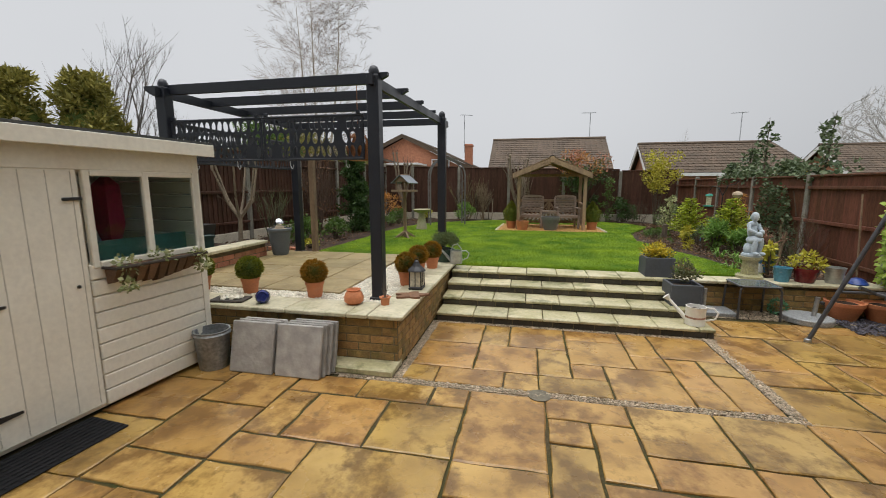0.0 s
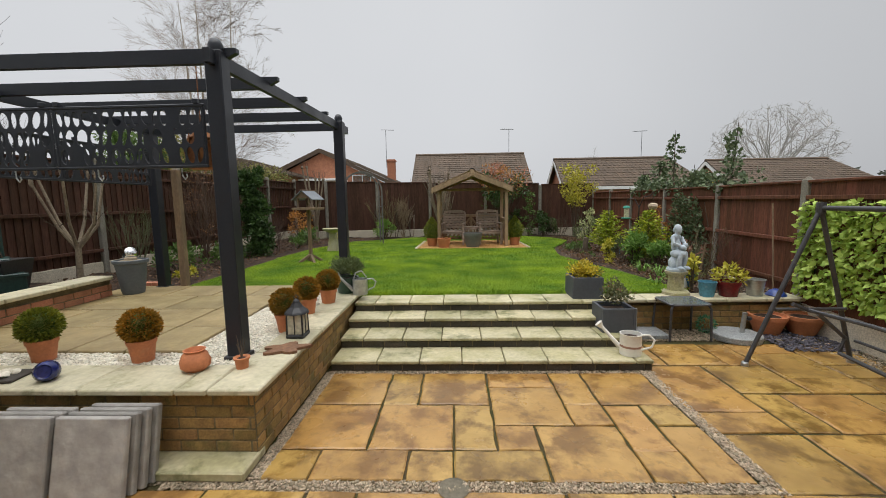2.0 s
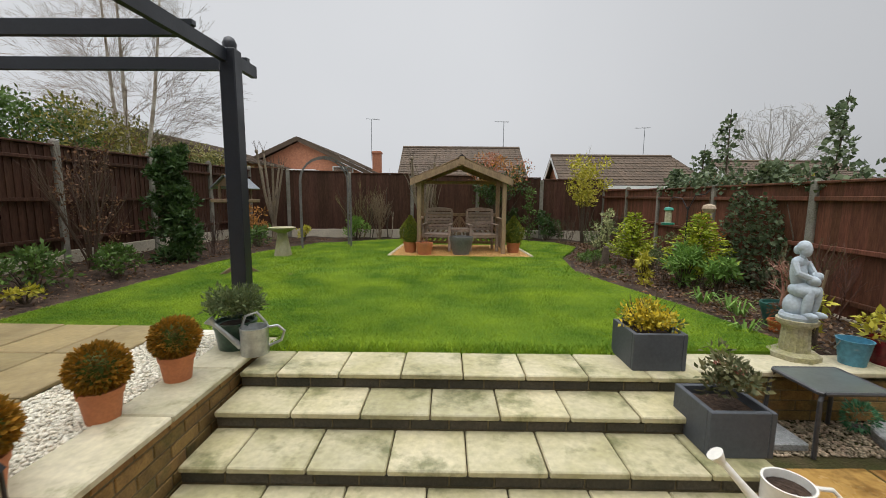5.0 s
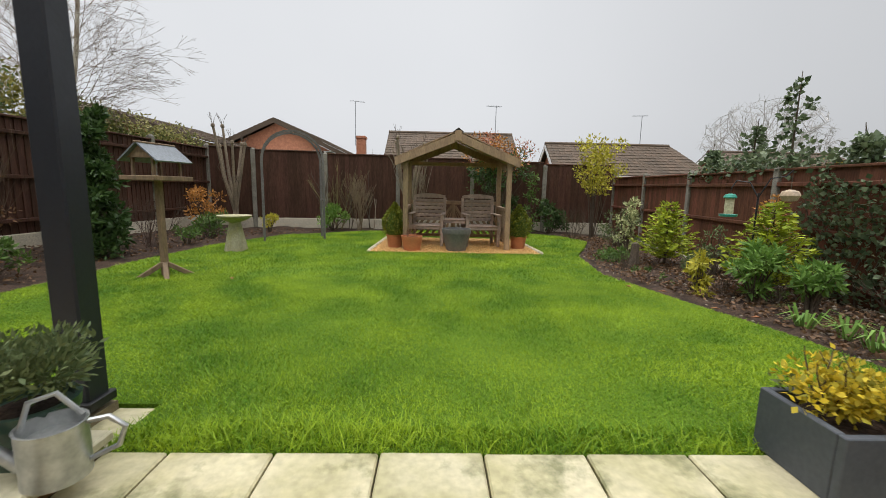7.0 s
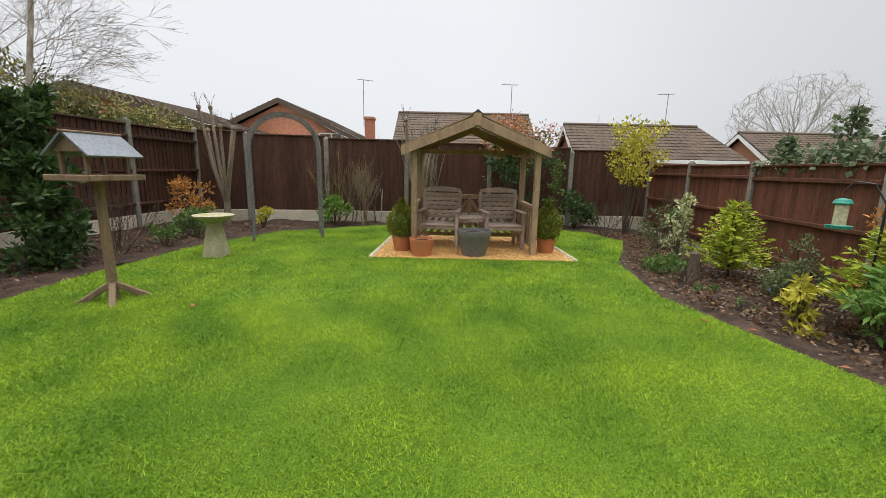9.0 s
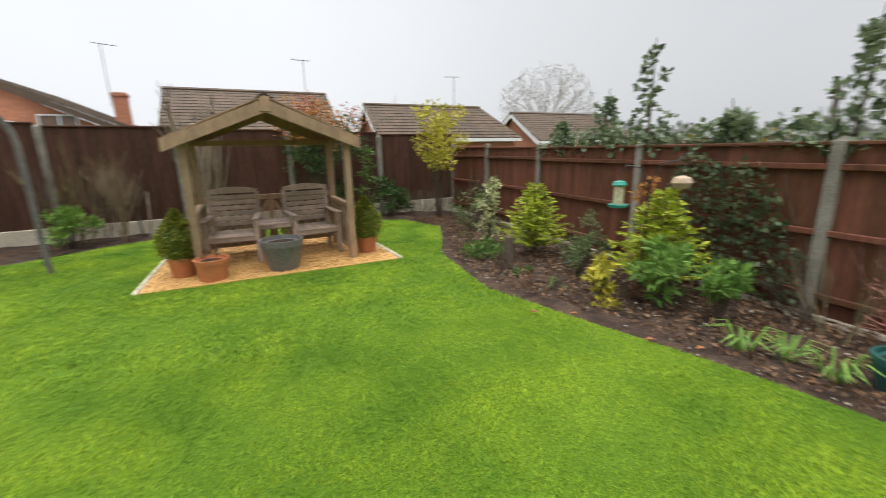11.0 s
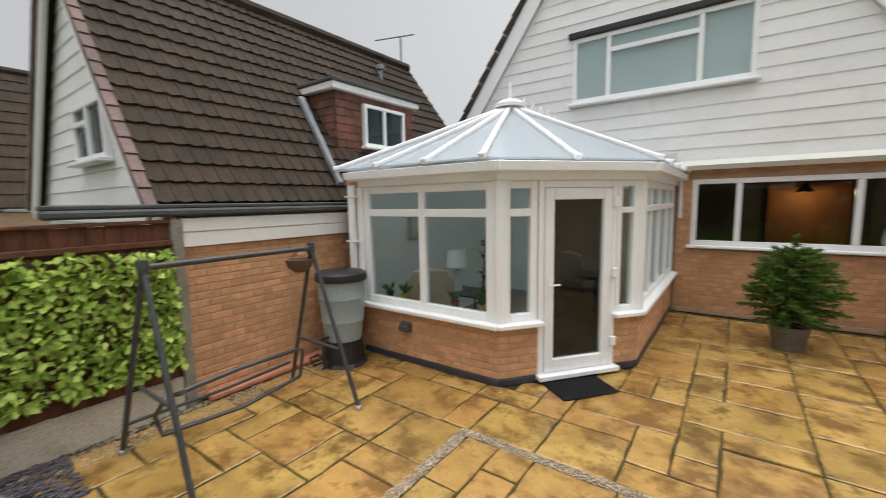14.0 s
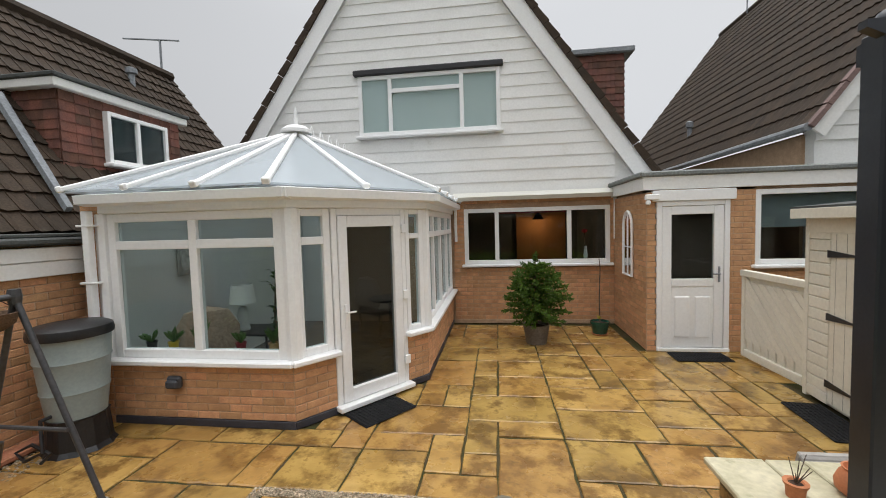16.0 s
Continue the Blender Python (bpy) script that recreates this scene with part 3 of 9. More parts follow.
def flag(x0, y0, x1, y1, g=0.009):
    """One riven slab with worn edges, slightly uneven."""
    w, d = round(x1 - x0, 3), round(y1 - y0, 3)
    k = RNG.randrange(3)
    if (w, d, k, g) not in SLAB_MESH:
        t = 0.03
        m = M()
        nx, ny = max(2, int(w / 0.1)), max(2, int(d / 0.1))
        rr = random.Random(int(w * 1000) * 31 + int(d * 1000) + k)
        ring = []
        jx = lambda: rr.uniform(-.007, .007)
        for i in range(nx):
            ring.append((g + (w - 2 * g) * i / nx, g + jx()))
        for i in range(ny):
            ring.append((w - g + jx(), g + (d - 2 * g) * i / ny))
        for i in range(nx):
            ring.append((w - g - (w - 2 * g) * i / nx, d - g + jx()))
        for i in range(ny):
            ring.append((g + jx(), d - g - (d - 2 * g) * i / ny))
        n = len(ring)
        inner = [(a + (w / 2 - a) * 0.035, b + (d / 2 - b) * 0.035) for a, b in ring]
        vs = [(a, b, -t) for a, b in ring] + [(a, b, -0.006) for a, b in ring] + [(a, b, rr.uniform(-.001, .001)) for a, b in inner]
        fs = [(i, (i + 1) % n, n + (i + 1) % n, n + i) for i in range(n)]
        fs += [(n + i, n + (i + 1) % n, 2 * n + (i + 1) % n, 2 * n + i) for i in range(n)]
        fs.append(tuple(range(2 * n, 3 * n)))
        me = m.add(vs, fs).data("slab")
        me.materials.append(SANDSTONE)
        SLAB_MESH[(w, d, k, g)] = me
    part("slab", SLAB_MESH[(w, d, k, g)], SANDSTONE, paving, at=pose(x0, y0, RNG.uniform(-.003, .003), RNG.uniform(-.2, .2), RNG.uniform(-.2, .2), 0))


# the middle panel: column, row, columns, rows of the module
PANEL = ((0, 3, 2, 2), (2, 3, 1, 2), (3, 3, 2, 2), (5, 4, 2, 1), (5, 2, 2, 2), (7, 3, 1, 2), (8, 3, 2, 2), (0, 1, 2, 2), (2, 1, 2, 2), (4, 1, 1, 2), (5, 1, 1, 1), (6, 0, 2, 2), (7, 2, 1, 1), (8, 1, 1, 2), (9, 2, 1, 1), (8, 0, 1, 1), (9, 0, 1, 2), (0, 0, 1, 1), (1, 0, 2, 1), (3, 0, 1, 1), (4, 0, 2, 1))
PU, PV = 0.2835, 0.293
for c, r, w, h in PANEL:
    flag(0.035 + c * PU, 3.49 + r * PV, 0.035 + (c + w) * PU, 3.49 + (r + h) * PV, 0.008)
GX0, GX1 = 2.875, 2.97      # gravel strip on the right of the panel
GY0, GY1 = 3.41, 3.49     # gravel strip in front of it


def corner_clear(x, y):
    """True where the patio is paved."""
    if x > 5.28 or y > 6.1 or y < -1.5:
        return False
    if -0.02 < x < GX1 and y > GY0:
        return False
    if x <= 0.0 and y > 3.43:
        return False
    if x > 2.0 and y < 2.56 and (y - 1.28) * 1.04 - (x - 2.04) * 1.31 < 0.04 * 1.7:
        return False
    if x > 3.05 and y < 2.6:
        return False
    if y > 5.75 and x > 3.05:
        return False
    if x < -0.86 and y < 0.06:
        return False
    if x < -2.0 and y > 1.1:
        return False
    return x > -4.2


# the known slabs in front of the gravel strip, then the rest at random, on one module
FX, FY = 0.64 - 15 * U, 3.415 - 16 * U
used = {}


def lay(c, r, w, h):
    for i in range(w):
        for j in range(h):
            used[(c + i, r - j)] = 1
    flag(FX + c * U, FY + (r - h + 1) * U, FX + (c + w) * U, FY + (r + 1) * U)


for known in ((10, 15, 2, 1), (12, 15, 2, 1), (14, 15, 1, 1), (15, 15, 2, 3), (17, 15, 2, 1), (19, 15, 2, 2), (21, 15, 2, 2), (17, 14, 1, 1), (18, 14, 1, 2), (13, 14, 2, 2), (11, 14, 2, 2), (19, 13, 2, 1), (8, 15, 2, 2), (23, 15, 1, 2)):
    lay(*known)


def fill(cols, rows, seed):
    """Packs the module with slabs of mixed sizes."""
    rng = random.Random(seed)
    sizes = [(3, 2), (2, 3), (2, 2), (2, 2), (2, 2), (2, 1), (1, 2), (2, 1)]
    for r in rows:
        for c in cols:
            if (c, r) in used or not corner_clear(FX + (c + .5) * U, FY + (r + .5) * U):
                continue
            opts = sizes[:]
            rng.shuffle(opts)
            opts.append((1, 1))
            for w, h in opts:
                cells = [(c + i, r - j) for i in range(w) for j in range(h)]
                if all(q not in used and corner_clear(FX + (q[0] + .5) * U, FY + (q[1] + .5) * U) for q in cells):
                    lay(c, r, w, h)
                    break


fill(range(-1, 33), range(25, -3, -1), 5)
structure("gravel_strip", M().box(-0.1, GY0 - .01, -0.2, GX1 + .01, GY1, -0.008), PEBBLE, "brown pebble strip in the paving", "gravel")
pebbles("pebble_gravel", 3000, (-0.5, GY0, GX1, GY1), 0.012, PEBBLE, "mixed brown pebbles between the slabs", -0.008, seed=4)
pebbles("pebble_gravel", 2100, (GX0, GY1, GX1, 5.0), 0.012, PEBBLE, "mixed brown pebbles between the slabs", -0.008, seed=5)
pebbles("pebble_gravel", 2400, (-0.03, 3.5, 0.05, 4.98), 0.012, PEBBLE, "mixed brown pebbles along the wall", -0.008, seed=6)
pebbles("pebble_gravel", 1800, (0.0, 4.94, 3.0, 5.0), 0.012, PEBBLE, "mixed brown pebbles under the steps", -0.008, seed=7)
pebbles("pebble_gravel", 1100, (-1.2, 3.44, -0.03, 3.66), 0.012, PEBBLE, "mixed brown pebbles along the wall", -0.008, seed=8)
pebbles("pebble_gravel", 4000, (3.02, 5.8, 5.3, 6.2), 0.014, PEBBLE, "mixed brown pebbles along the bed wall", -0.008, seed=9)
pebbles("pebble_gravel", 2600, (4.95, 2.7, 5.3, 5.8), 0.014, PEBBLE, "mixed brown pebbles along the boundary wall", -0.008, seed=10)
# a worn drain cover of pebbles in the strip
solo("drain_ring", M().lathe([(0.085, -0.02), (0.088, 0.002), (0.06, 0.006), (0.03, 0.003)], 18), mat("drain_stone", (0.17, 0.145, 0.10), (0.09, 0.08, 0.055), rough=0.8, bump=0.6), "round mossy stone drain cover in the pebble strip", "drain", pose(1.17, 3.43, 0.0))


# ---- fences ----
def panel_boards(length, height, boards):
    """Mesh data of the boards of a panel: feather-edged uprights."""
    w = length / boards
    m = M()
    m.add([(0, 0.0, 0), (w * 1.12, 0.012, 0), (w * 1.12, 0.022, 0), (0, 0.006, 0), (0, 0.0, height), (w * 1.12, 0.012, height), (w * 1.12, 0.022, height), (0, 0.006, height)], [(0, 3, 2, 1), (4, 5, 6, 7), (0, 1, 5, 4), (1, 2, 6, 5), (2, 3, 7, 6), (3, 0, 4, 7)])
    return m.data("board")


def fence_run(name, posts, post_top, panel_top, base, material, label, group, rail_side=-1, board_h=True):
    """Concrete posts with boarded panels and gravel boards between them; posts is a row of (x, y)."""
    for i, (x, y) in enumerate(posts):
        a = posts[min(i + 1, len(posts) - 1)]
        b = posts[max(i - 1, 0)]
        yaw = math.degrees(math.atan2(a[1] - b[1], a[0] - b[0]))
        t = post_top(i) if callable(post_top) else post_top
        solo("fence_post", M().cbox(-0.05, -0.05, -0.3, 0.05, 0.05, t - 0.03, 0.012).lathe([(0.05, t - .03), (0.03, t - .005), (0.005, t)], 4, (0, 0, 0)), CONCRETE, "weathered square concrete fence post", "fence post", pose(x, y, 0, 0, 0, yaw), group + " posts")
    for i in range(len(posts) - 1):
        (xa, ya), (xb, yb) = posts[i], posts[i + 1]
        L = math.hypot(xb - xa, yb - ya) - 0.09
        yaw = math.degrees(math.atan2(yb - ya, xb - xa))
        t = panel_top(i) if callable(panel_top) else panel_top
        z0 = base(i) if callable(base) else base
        p = thing(name, label, "fence", pose(xa, ya, z0, 0, 0, yaw) @ pose(0.045, 0, 0), group)
        part("gravel_board", M().cbox(0, -0.025, -0.25, L, 0.025, 0.24, 0.01), GRAVEL_BOARD, p, "pale concrete gravel board")
        h = t - z0 - 0.24
        n = max(8, int(L / 0.105))
        me = panel_boards(L, h, n)
        me.materials.append(material)
        for k in range(n):
            part("board", me, material, p, at=pose(k * L / n, -0.012 + RNG.uniform(-.002, .002), 0.24 + RNG.uniform(-.004, .004)))
        s = rail_side
        for q in (0.12, 0.5, 0.88):
            part("rail", M().cbox(0, min(s * 0.02, s * 0.06), 0.24 + h * q - .025, L, max(s * 0.02, s * 0.06), 0.24 + h * q + .025, 0.006), material, p)
        part("capping", M().cbox(-0.01, -0.035, 0.24 + h, L + .01, 0.045, 0.27 + h, 0.006), material, p)


RIGHT_POSTS = [(5.33, 4.53), (5.33, 6.30), (5.46, 8.11), (5.53, 9.94), (5.72, 12.0), (5.85, 13.8), (5.85, 15.35)]
fence_run("fence", RIGHT_POSTS, lambda i: 1.80 + 0.03 * max(0, i - 3), lambda i: 1.73 + 0.02 * max(0, i - 3), lambda i: 0.06 if i < 1 else 0.12, FENCE_WOOD, "dark brown stained boarded fence panel with horizontal rails", "right fence", 1)
BACK_POSTS = [(5.85, 15.35), (4.05, 15.4), (2.2, 15.42), (0.3, 15.4), (-1.5, 15.3), (-3.2, 15.1), (-4.2, 14.9)]
fence_run("fence", BACK_POSTS[::-1], lambda i: 2.38 - 0.06 * i, lambda i: 2.30 - 0.045 * i, 0.38, FENCE_WOOD_FAR, "dark brown stained boarded fence panel at the end of the garden", "back fence", 1)
LEFT_POSTS = [(-4.2, 14.9), (-4.28, 13.1), (-4.36, 11.3), (-4.44, 9.5), (-4.52, 7.7), (-4.6, 5.9), (-4.68, 4.1), (-4.76, 2.3)]
fence_run("fence", LEFT_POSTS, lambda i: 2.36, lambda i: 2.24, lambda i: 0.46, FENCE_WOOD_FAR, "dark brown stained boarded fence panel on a concrete base", "left fence", 1)


# ---- roofs and house parts ----
def tiled_slope(m, a, b, c, d, row=0.32, width=0.30, thick=0.03):
    """Interlocking tiles on a slope: a, b the eave from left to right, d, c the ridge above them."""
    a, b, c, d = (Vector(q) for q in (a, b, c, d))
    up_len = ((d - a).length + (c - b).length) / 2
    rows = max(2, int(up_len / row))
    nrm = (b - a).cross(d - a).normalized()
    for r in range(rows):
        f0, f1 = r / rows, (r + 1.12) / rows
        l0, r0 = a.lerp(d, f0), b.lerp(c, f0)
        l1, r1 = a.lerp(d, min(f1, 1)), b.lerp(c, min(f1, 1))
        n = max(1, int((r0 - l0).length / width))
        for k in range(n):
            u0, u1 = k / n, (k + 0.997) / n
            p = [l0.lerp(r0, u0), l0.lerp(r0, u1), l1.lerp(r1, u1), l1.lerp(r1, u0)]
            q = [p[0] + nrm * (thick * 1.9), p[1] + nrm * (thick * 1.6), p[2] + nrm * thick * .6, p[3] + nrm * thick * .9]
            mid0, mid1 = q[0].lerp(q[1], .45) - nrm * thick * .8, q[3].lerp(q[2], .45) - nrm * thick * .8
            m.add([p[0], p[1], *q, mid0, mid1], [(0, 1, 3, 6, 2), (2, 6, 7, 5), (6, 3, 4, 7), (1, 4, 3), (0, 2, 5)])


def lapped_boards(parent, spans, yaw, material, board=0.21):
    """Horizontal weatherboards: spans of (u0, u1, v0, v1, z) give left and right ends at the foot and head of a board."""
    for o, u0, u1, v0, v1, z, h in spans:
        q = pose(*o, 0, 0, yaw)
        vs = [(u0, -0.026, z), (u1, -0.026, z), (v1, -0.012, z + h), (v0, -0.012, z + h), (u0, 0.0, z), (u1, 0.0, z), (v1, 0.0, z + h), (v0, 0.0, z + h)]
        part("weatherboard", M().add([q @ Vector(p) for p in vs], [(0, 1, 2, 3), (5, 4, 7, 6), (1, 0, 4, 5), (3, 2, 6, 7), (0, 3, 7, 4), (2, 1, 5, 6)]), material, parent)


def window(parent, at, w, h, cols, frame_mat, glass=None, transom=None, cill=True, name="window", bar=0.06, room=True):
    """A casement window: outer frame, mullions, panes; at is its lower left corner seen from outside, x along the wall."""
    win = part(name, M().cbox(0, -0.03, 0, bar, 0.05, h).cbox(w - bar, -0.03, 0, w, 0.05, h).cbox(bar, -0.03, h - bar, w - bar, 0.05, h).cbox(bar, -0.03, 0, w - bar, 0.05, bar), frame_mat, parent, "white plastic window", at=at)
    xs = [0.0] + list(cols) + [w]
    for i in range(len(xs) - 1):
        x0, x1 = xs[i], xs[i + 1]
        if i:
            part("mullion", M().cbox(x0 - bar * .5, -0.032, bar, x0 + bar * .5, 0.05, h - bar), frame_mat, win)
        a, b = (x0 + (bar if i == 0 else bar * .5)), (x1 - (bar if i == len(xs) - 2 else bar * .5))
        levels = [bar, h - bar]
        if transom and transom[i]:
            t = transom[i]
            part("transom", M().cbox(a, -0.032, t - bar * .5, b, 0.05, t + bar * .5), frame_mat, win)
            levels = [bar, t - bar * .5, t + bar * .5, h - bar]
        for k in range(0, len(levels), 2):
            o = part("pane", M().box(a, 0.008, levels[k], b, 0.014, levels[k + 1]), glass or GLASS, win, "clear glass pane")
            o.visible_shadow = False
    if cill:
        part("window_sill", M().cbox(-0.05, -0.11, -0.05, w + 0.05, 0.03, 0.0, 0.012), frame_mat, win)
    return win


# ---- the house with its extension ----
house = thing("house", "chalet house with white weatherboarded gable over orange brick", "house", kind="structure")
KY = -1.58
part("wall", M().box(-0.9, KY - .3, -0.1, 5.1, KY - 0.04, 1.12).box(-0.9, KY - .3, 2.16, 5.1, KY - .04, 2.6).box(1.8, KY - .3, 1.12, 5.1, KY - .04, 2.16).box(-0.9, KY - .3, 1.12, -0.83, KY - .04, 2.16), MORTAR, house)
brick_face(house, (2.0, KY, 0.0), 180, 2.9, 2.4, ORANGE_BRICK, holes=((0.2, 1.07, 2.83, 2.2),))
part("blue_course", M().cbox(-0.9, KY - .02, 0.0, 2.0, KY + .012, 0.075), MORTAR, house)
# gable: apex and slopes
AX, AZ, SL = 2.58, 8.62, 1.45


def roof_x(z, side):
    return AX + side * (AZ - z) / SL


gable = part("gable", M().slab([(-1.2, KY - .06, 2.42), (6.3, KY - .06, 2.42), (roof_x(2.7, 1) - .06, KY - .06, 2.7), (AX, KY - .06, AZ - .05), (roof_x(2.7, -1) + .06, KY - .06, 2.7)], (0, -1, 0), 0.2), WHITE_BOARD, house)
z, h = 2.44, 0.215
UW = (1.08, 3.61, 3.77, 4.74)
while z < AZ - 0.3:
    lo, hi = max(-0.92, roof_x(z, -1) + .03), min(6.0, roof_x(z, 1) - .03)
    lo1, hi1 = max(-0.92, roof_x(z + h, -1) + .03), min(6.0, roof_x(z + h, 1) - .03)
    pieces = [(lo, hi, lo1, hi1)]
    if z + h > UW[1] - .02 and z < UW[3]:
        pieces = [(lo, UW[0], lo1, UW[0]), (UW[2], hi, UW[2], hi1)]
    for a, b, c, d in pieces:
        lapped_boards(house, [((b, KY - .05, 0), 0, b - a, b - d, b - c, z, h + .012)], 180, WHITE_BOARD)
    z += h
for side in (-1, 1):
    foot, top = Vector((roof_x(2.62, side), KY, 2.62)), Vector((AX, KY, AZ))
    d = (top - foot).normalized()
    nrm = Vector((side * abs(d.z), 0, abs(d.x)))
    part("bargeboard", M().slab([foot + nrm * .02, top + Vector((0, 0, .03)), top - nrm * .24 + Vector((0, 0, -.1)), foot - nrm * .24], (0, 1, 0), 0.06).slab([foot - nrm * .24 + Vector((0, -.2, 0)), top - nrm * .24 + Vector((0, -.2, -.1)), top - nrm * .24 + Vector((0, .05, -.1)), foot - nrm * .24 + Vector((0, .05, 0))], (0, 0, 1), 0.02), WHITE_PVC, house)
    n = 22
    for i in range(n):
        a, b = foot.lerp(top, i / n), foot.lerp(top, (i + .97) / n)
        part("verge_tile", M().slab([a + nrm * .02, b + nrm * .02, b + nrm * .12, a + nrm * .145], (0, 1, 0), 0.10), ROOF_TILE, house)
    rt = M()
    e = foot + nrm * .05
    if side < 0:
        tiled_slope(rt, (e.x, -10, e.z), (e.x, KY, e.z), (AX, KY, AZ + .05), (AX, -10, AZ + .05), 0.34, 0.6)
    else:
        tiled_slope(rt, (e.x, KY, e.z), (e.x, -10, e.z), (AX, -10, AZ + .05), (AX, KY, AZ + .05), 0.34, 0.6)
    o = part("roof_tiles", rt, ROOF_TILE, house)
    o["kind"] = "stuff"
    part("roof_slope", M().slab([(foot.x, KY - .1, foot.z - .02), (foot.x, -10, foot.z - .02), (AX, -10, AZ - .02), (AX, KY - .1, AZ - .02)], (0, 0, 1), 0.04), ROOF_TILE, house)
part("end_wall", M().box(-1.2, -10, -0.1, 6.2, -9.8, 7).box(-1.3, -10, -0.1, -1.1, KY - .3, 2.6).box(6.2, -10, -.1, 6.4, KY - .3, 2.6), MORTAR, house)
# upstairs window with blinds behind it, black flashing above
BLIND = mat("white_blind", (0.72, 0.74, 0.74), (0.68, 0.70, 0.70), rough=0.6, grain=0.05, bump=0)
up = window(house, pose(UW[2], KY - .03, UW[1], 0, 0, 180), UW[2] - UW[0], UW[3] - UW[1], (0.62, 1.98), WHITE_PVC, transom=(None, 0.83, None), bar=0.075)
for i in range(20):
    part("blind_slat", M().box(UW[0] + .08, KY - .115, UW[1] + .08 + i * .054, UW[2] - .08, KY - .095, UW[1] + .115 + i * .054), BLIND, house)
# dark sheet stands in for the unlit room behind the slats
part("dark_behind", M().box(UW[0] + .02, KY - .16, UW[1] + .02, UW[2] - .02, KY - .15, UW[3] - .02), SHADE_TONED_ROOM, house)
part("flashing", M().cbox(UW[0] - .06, KY - .05, UW[3] + .0, UW[2] + .08, KY + .05, UW[3] + .11, 0.02), BLACK, house, "torn black flashing")
# kitchen window, awning box and brackets
window(house, pose(1.8, KY - .03, 1.12, 0, 0, 180), 2.63, 1.04, (0.61, 1.92), WHITE_PVC, bar=0.075)
awn = thing("awning", "closed white awning cassette above the kitchen window", "awning", pose(1.98, KY + .02, 2.30, 0, 0, 180))
part("cassette", M().add([(0, 0, 0.02), (0, -.12, 0.0), (0, -.16, .07), (0, -.1, .15), (0, 0, .15), (2.9, 0, .02), (2.9, -.12, 0), (2.9, -.16, .07), (2.9, -.1, .15), (2.9, 0, .15)], [(0, 1, 2, 3, 4), (9, 8, 7, 6, 5), (1, 0, 5, 6), (2, 1, 6, 7), (3, 2, 7, 8), (4, 3, 8, 9), (0, 4, 9, 5)]), mat("awning_cream", (0.66, 0.65, 0.58), (0.64, 0.63, 0.555), rough=0.4, bump=0, grain=0.03), awn)
for x in (0.0, 2.86):
    part("bracket", M().cbox(x, -0.03, -0.75, x + .05, 0, 0.0), WHITE_PVC, awn)
# kitchen behind the window, its dimness put into dark wall colours
kr = thing("kitchen_interior", "dim kitchen with a warm lit wall behind the window", "room", kind="structure")
part("room_shell", M().box(-0.8, -4.6, 0, 1.95, -4.5, 2.5).box(-.9, -4.6, 0, -.8, KY - .3, 2.5).box(1.95, -4.6, 0, 2.05, KY - .3, 2.5).box(-.9, -4.6, -.02, 2.05, KY - .3, 0).box(-.9, -4.6, 2.5, 2.05, KY - .3, 2.55), SHADE_TONED_ROOM, kr)
# orange of this wall stands in for warm lamp glow
part("warm_wall", M().box(-0.5, -4.49, 0.9, 0.7, -4.4, 2.3), mat("glow_toned_wall", (0.45, 0.16, 0.04), (0.35, 0.13, 0.035), rough=0.8), kr, "kitchen wall with warm lamp glow put into its orange colour")
part("red_blind", M().box(-0.1, KY - .3, 2.06, 1.15, KY - .28, 2.16), mat("red_blind", (0.30, 0.03, 0.04), rough=0.7), kr, "rolled red blind")
pend = thing("pendant_lamp", "lit warm pendant lamp hanging in the kitchen", "lamp", pose(.2, -4.0, 1.95))
part("cord", M().tube([(0, 0, .16), (0, 0, .55)], .006, 5), BLACK, pend)
part("shade", M().lathe([(.14, 0), (.05, .13), (.02, .16), (.045, .13), (.13, 0)], 20), BLACK, pend, smooth=True)
glow = bpy.data.lights.new("kitchen_bulb", "POINT")
glow.energy, glow.color, glow.shadow_soft_size = 8, (1.0, .72, .42), .05
new("kitchen_bulb", glow).matrix_basis = pose(.2, -4.0, 1.93)
vase = thing("flower_vase", "white vase with a red flower on the kitchen sill", "vase", pose(-0.45, KY - .24, 1.18))
part("vase", M().lathe([(0.03, 0), (0.045, .06), (0.03, .14), (.022, .2), (.03, .23)], 14), WHITE_PVC, vase, smooth=True)
part("flower_stem", M().tube([(0, 0, .2), (.03, 0, .35), (.02, .02, .5)], 0.006, 5).tube([(0, 0, .2), (-.06, 0, .36), (-.1, .02, .44)], 0.005, 5), BARK, vase)
part("flower", M().lathe([(0.01, .48), (.05, .5), (.055, .54), (.02, .55)], 8, (.02, .02, 0)), mat("red_petal", (0.5, 0.02, 0.03), rough=.6), vase)

# extension: side wall, back door wall, flat roof
EY = 0.02
ext = thing("extension", "flat-roofed orange brick side extension with a white fascia", "extension", kind="structure")
part("wall", M().box(-1.2, KY - .1, -0.1, -0.94, EY - .04, 2.3).box(-6.0, EY - .3, -.1, -3.65, EY - .04, 2.3).box(-2.3, EY - .3, -.1, -1.98, EY - .04, 2.3).box(-3.65, EY - .3, -.1, -2.3, EY - .04, 1.22).box(-1.03, EY - .3, -.1, -0.94, EY - .04, 2.3).box(-6.0, EY - .3, 2.22, -1.0, EY - .04, 2.3), MORTAR, ext)
brick_face(ext, (-0.9, KY, 0.0), 90, 1.6, 2.28, ORANGE_BRICK, limit=150)
brick_face(ext, (-0.9, EY, 0.0), 180, 3.6, 2.28, ORANGE_BRICK, holes=((0.13, 0.0, 1.08, 2.3), (1.40, 1.17, 2.75, 2.26)), limit=150)
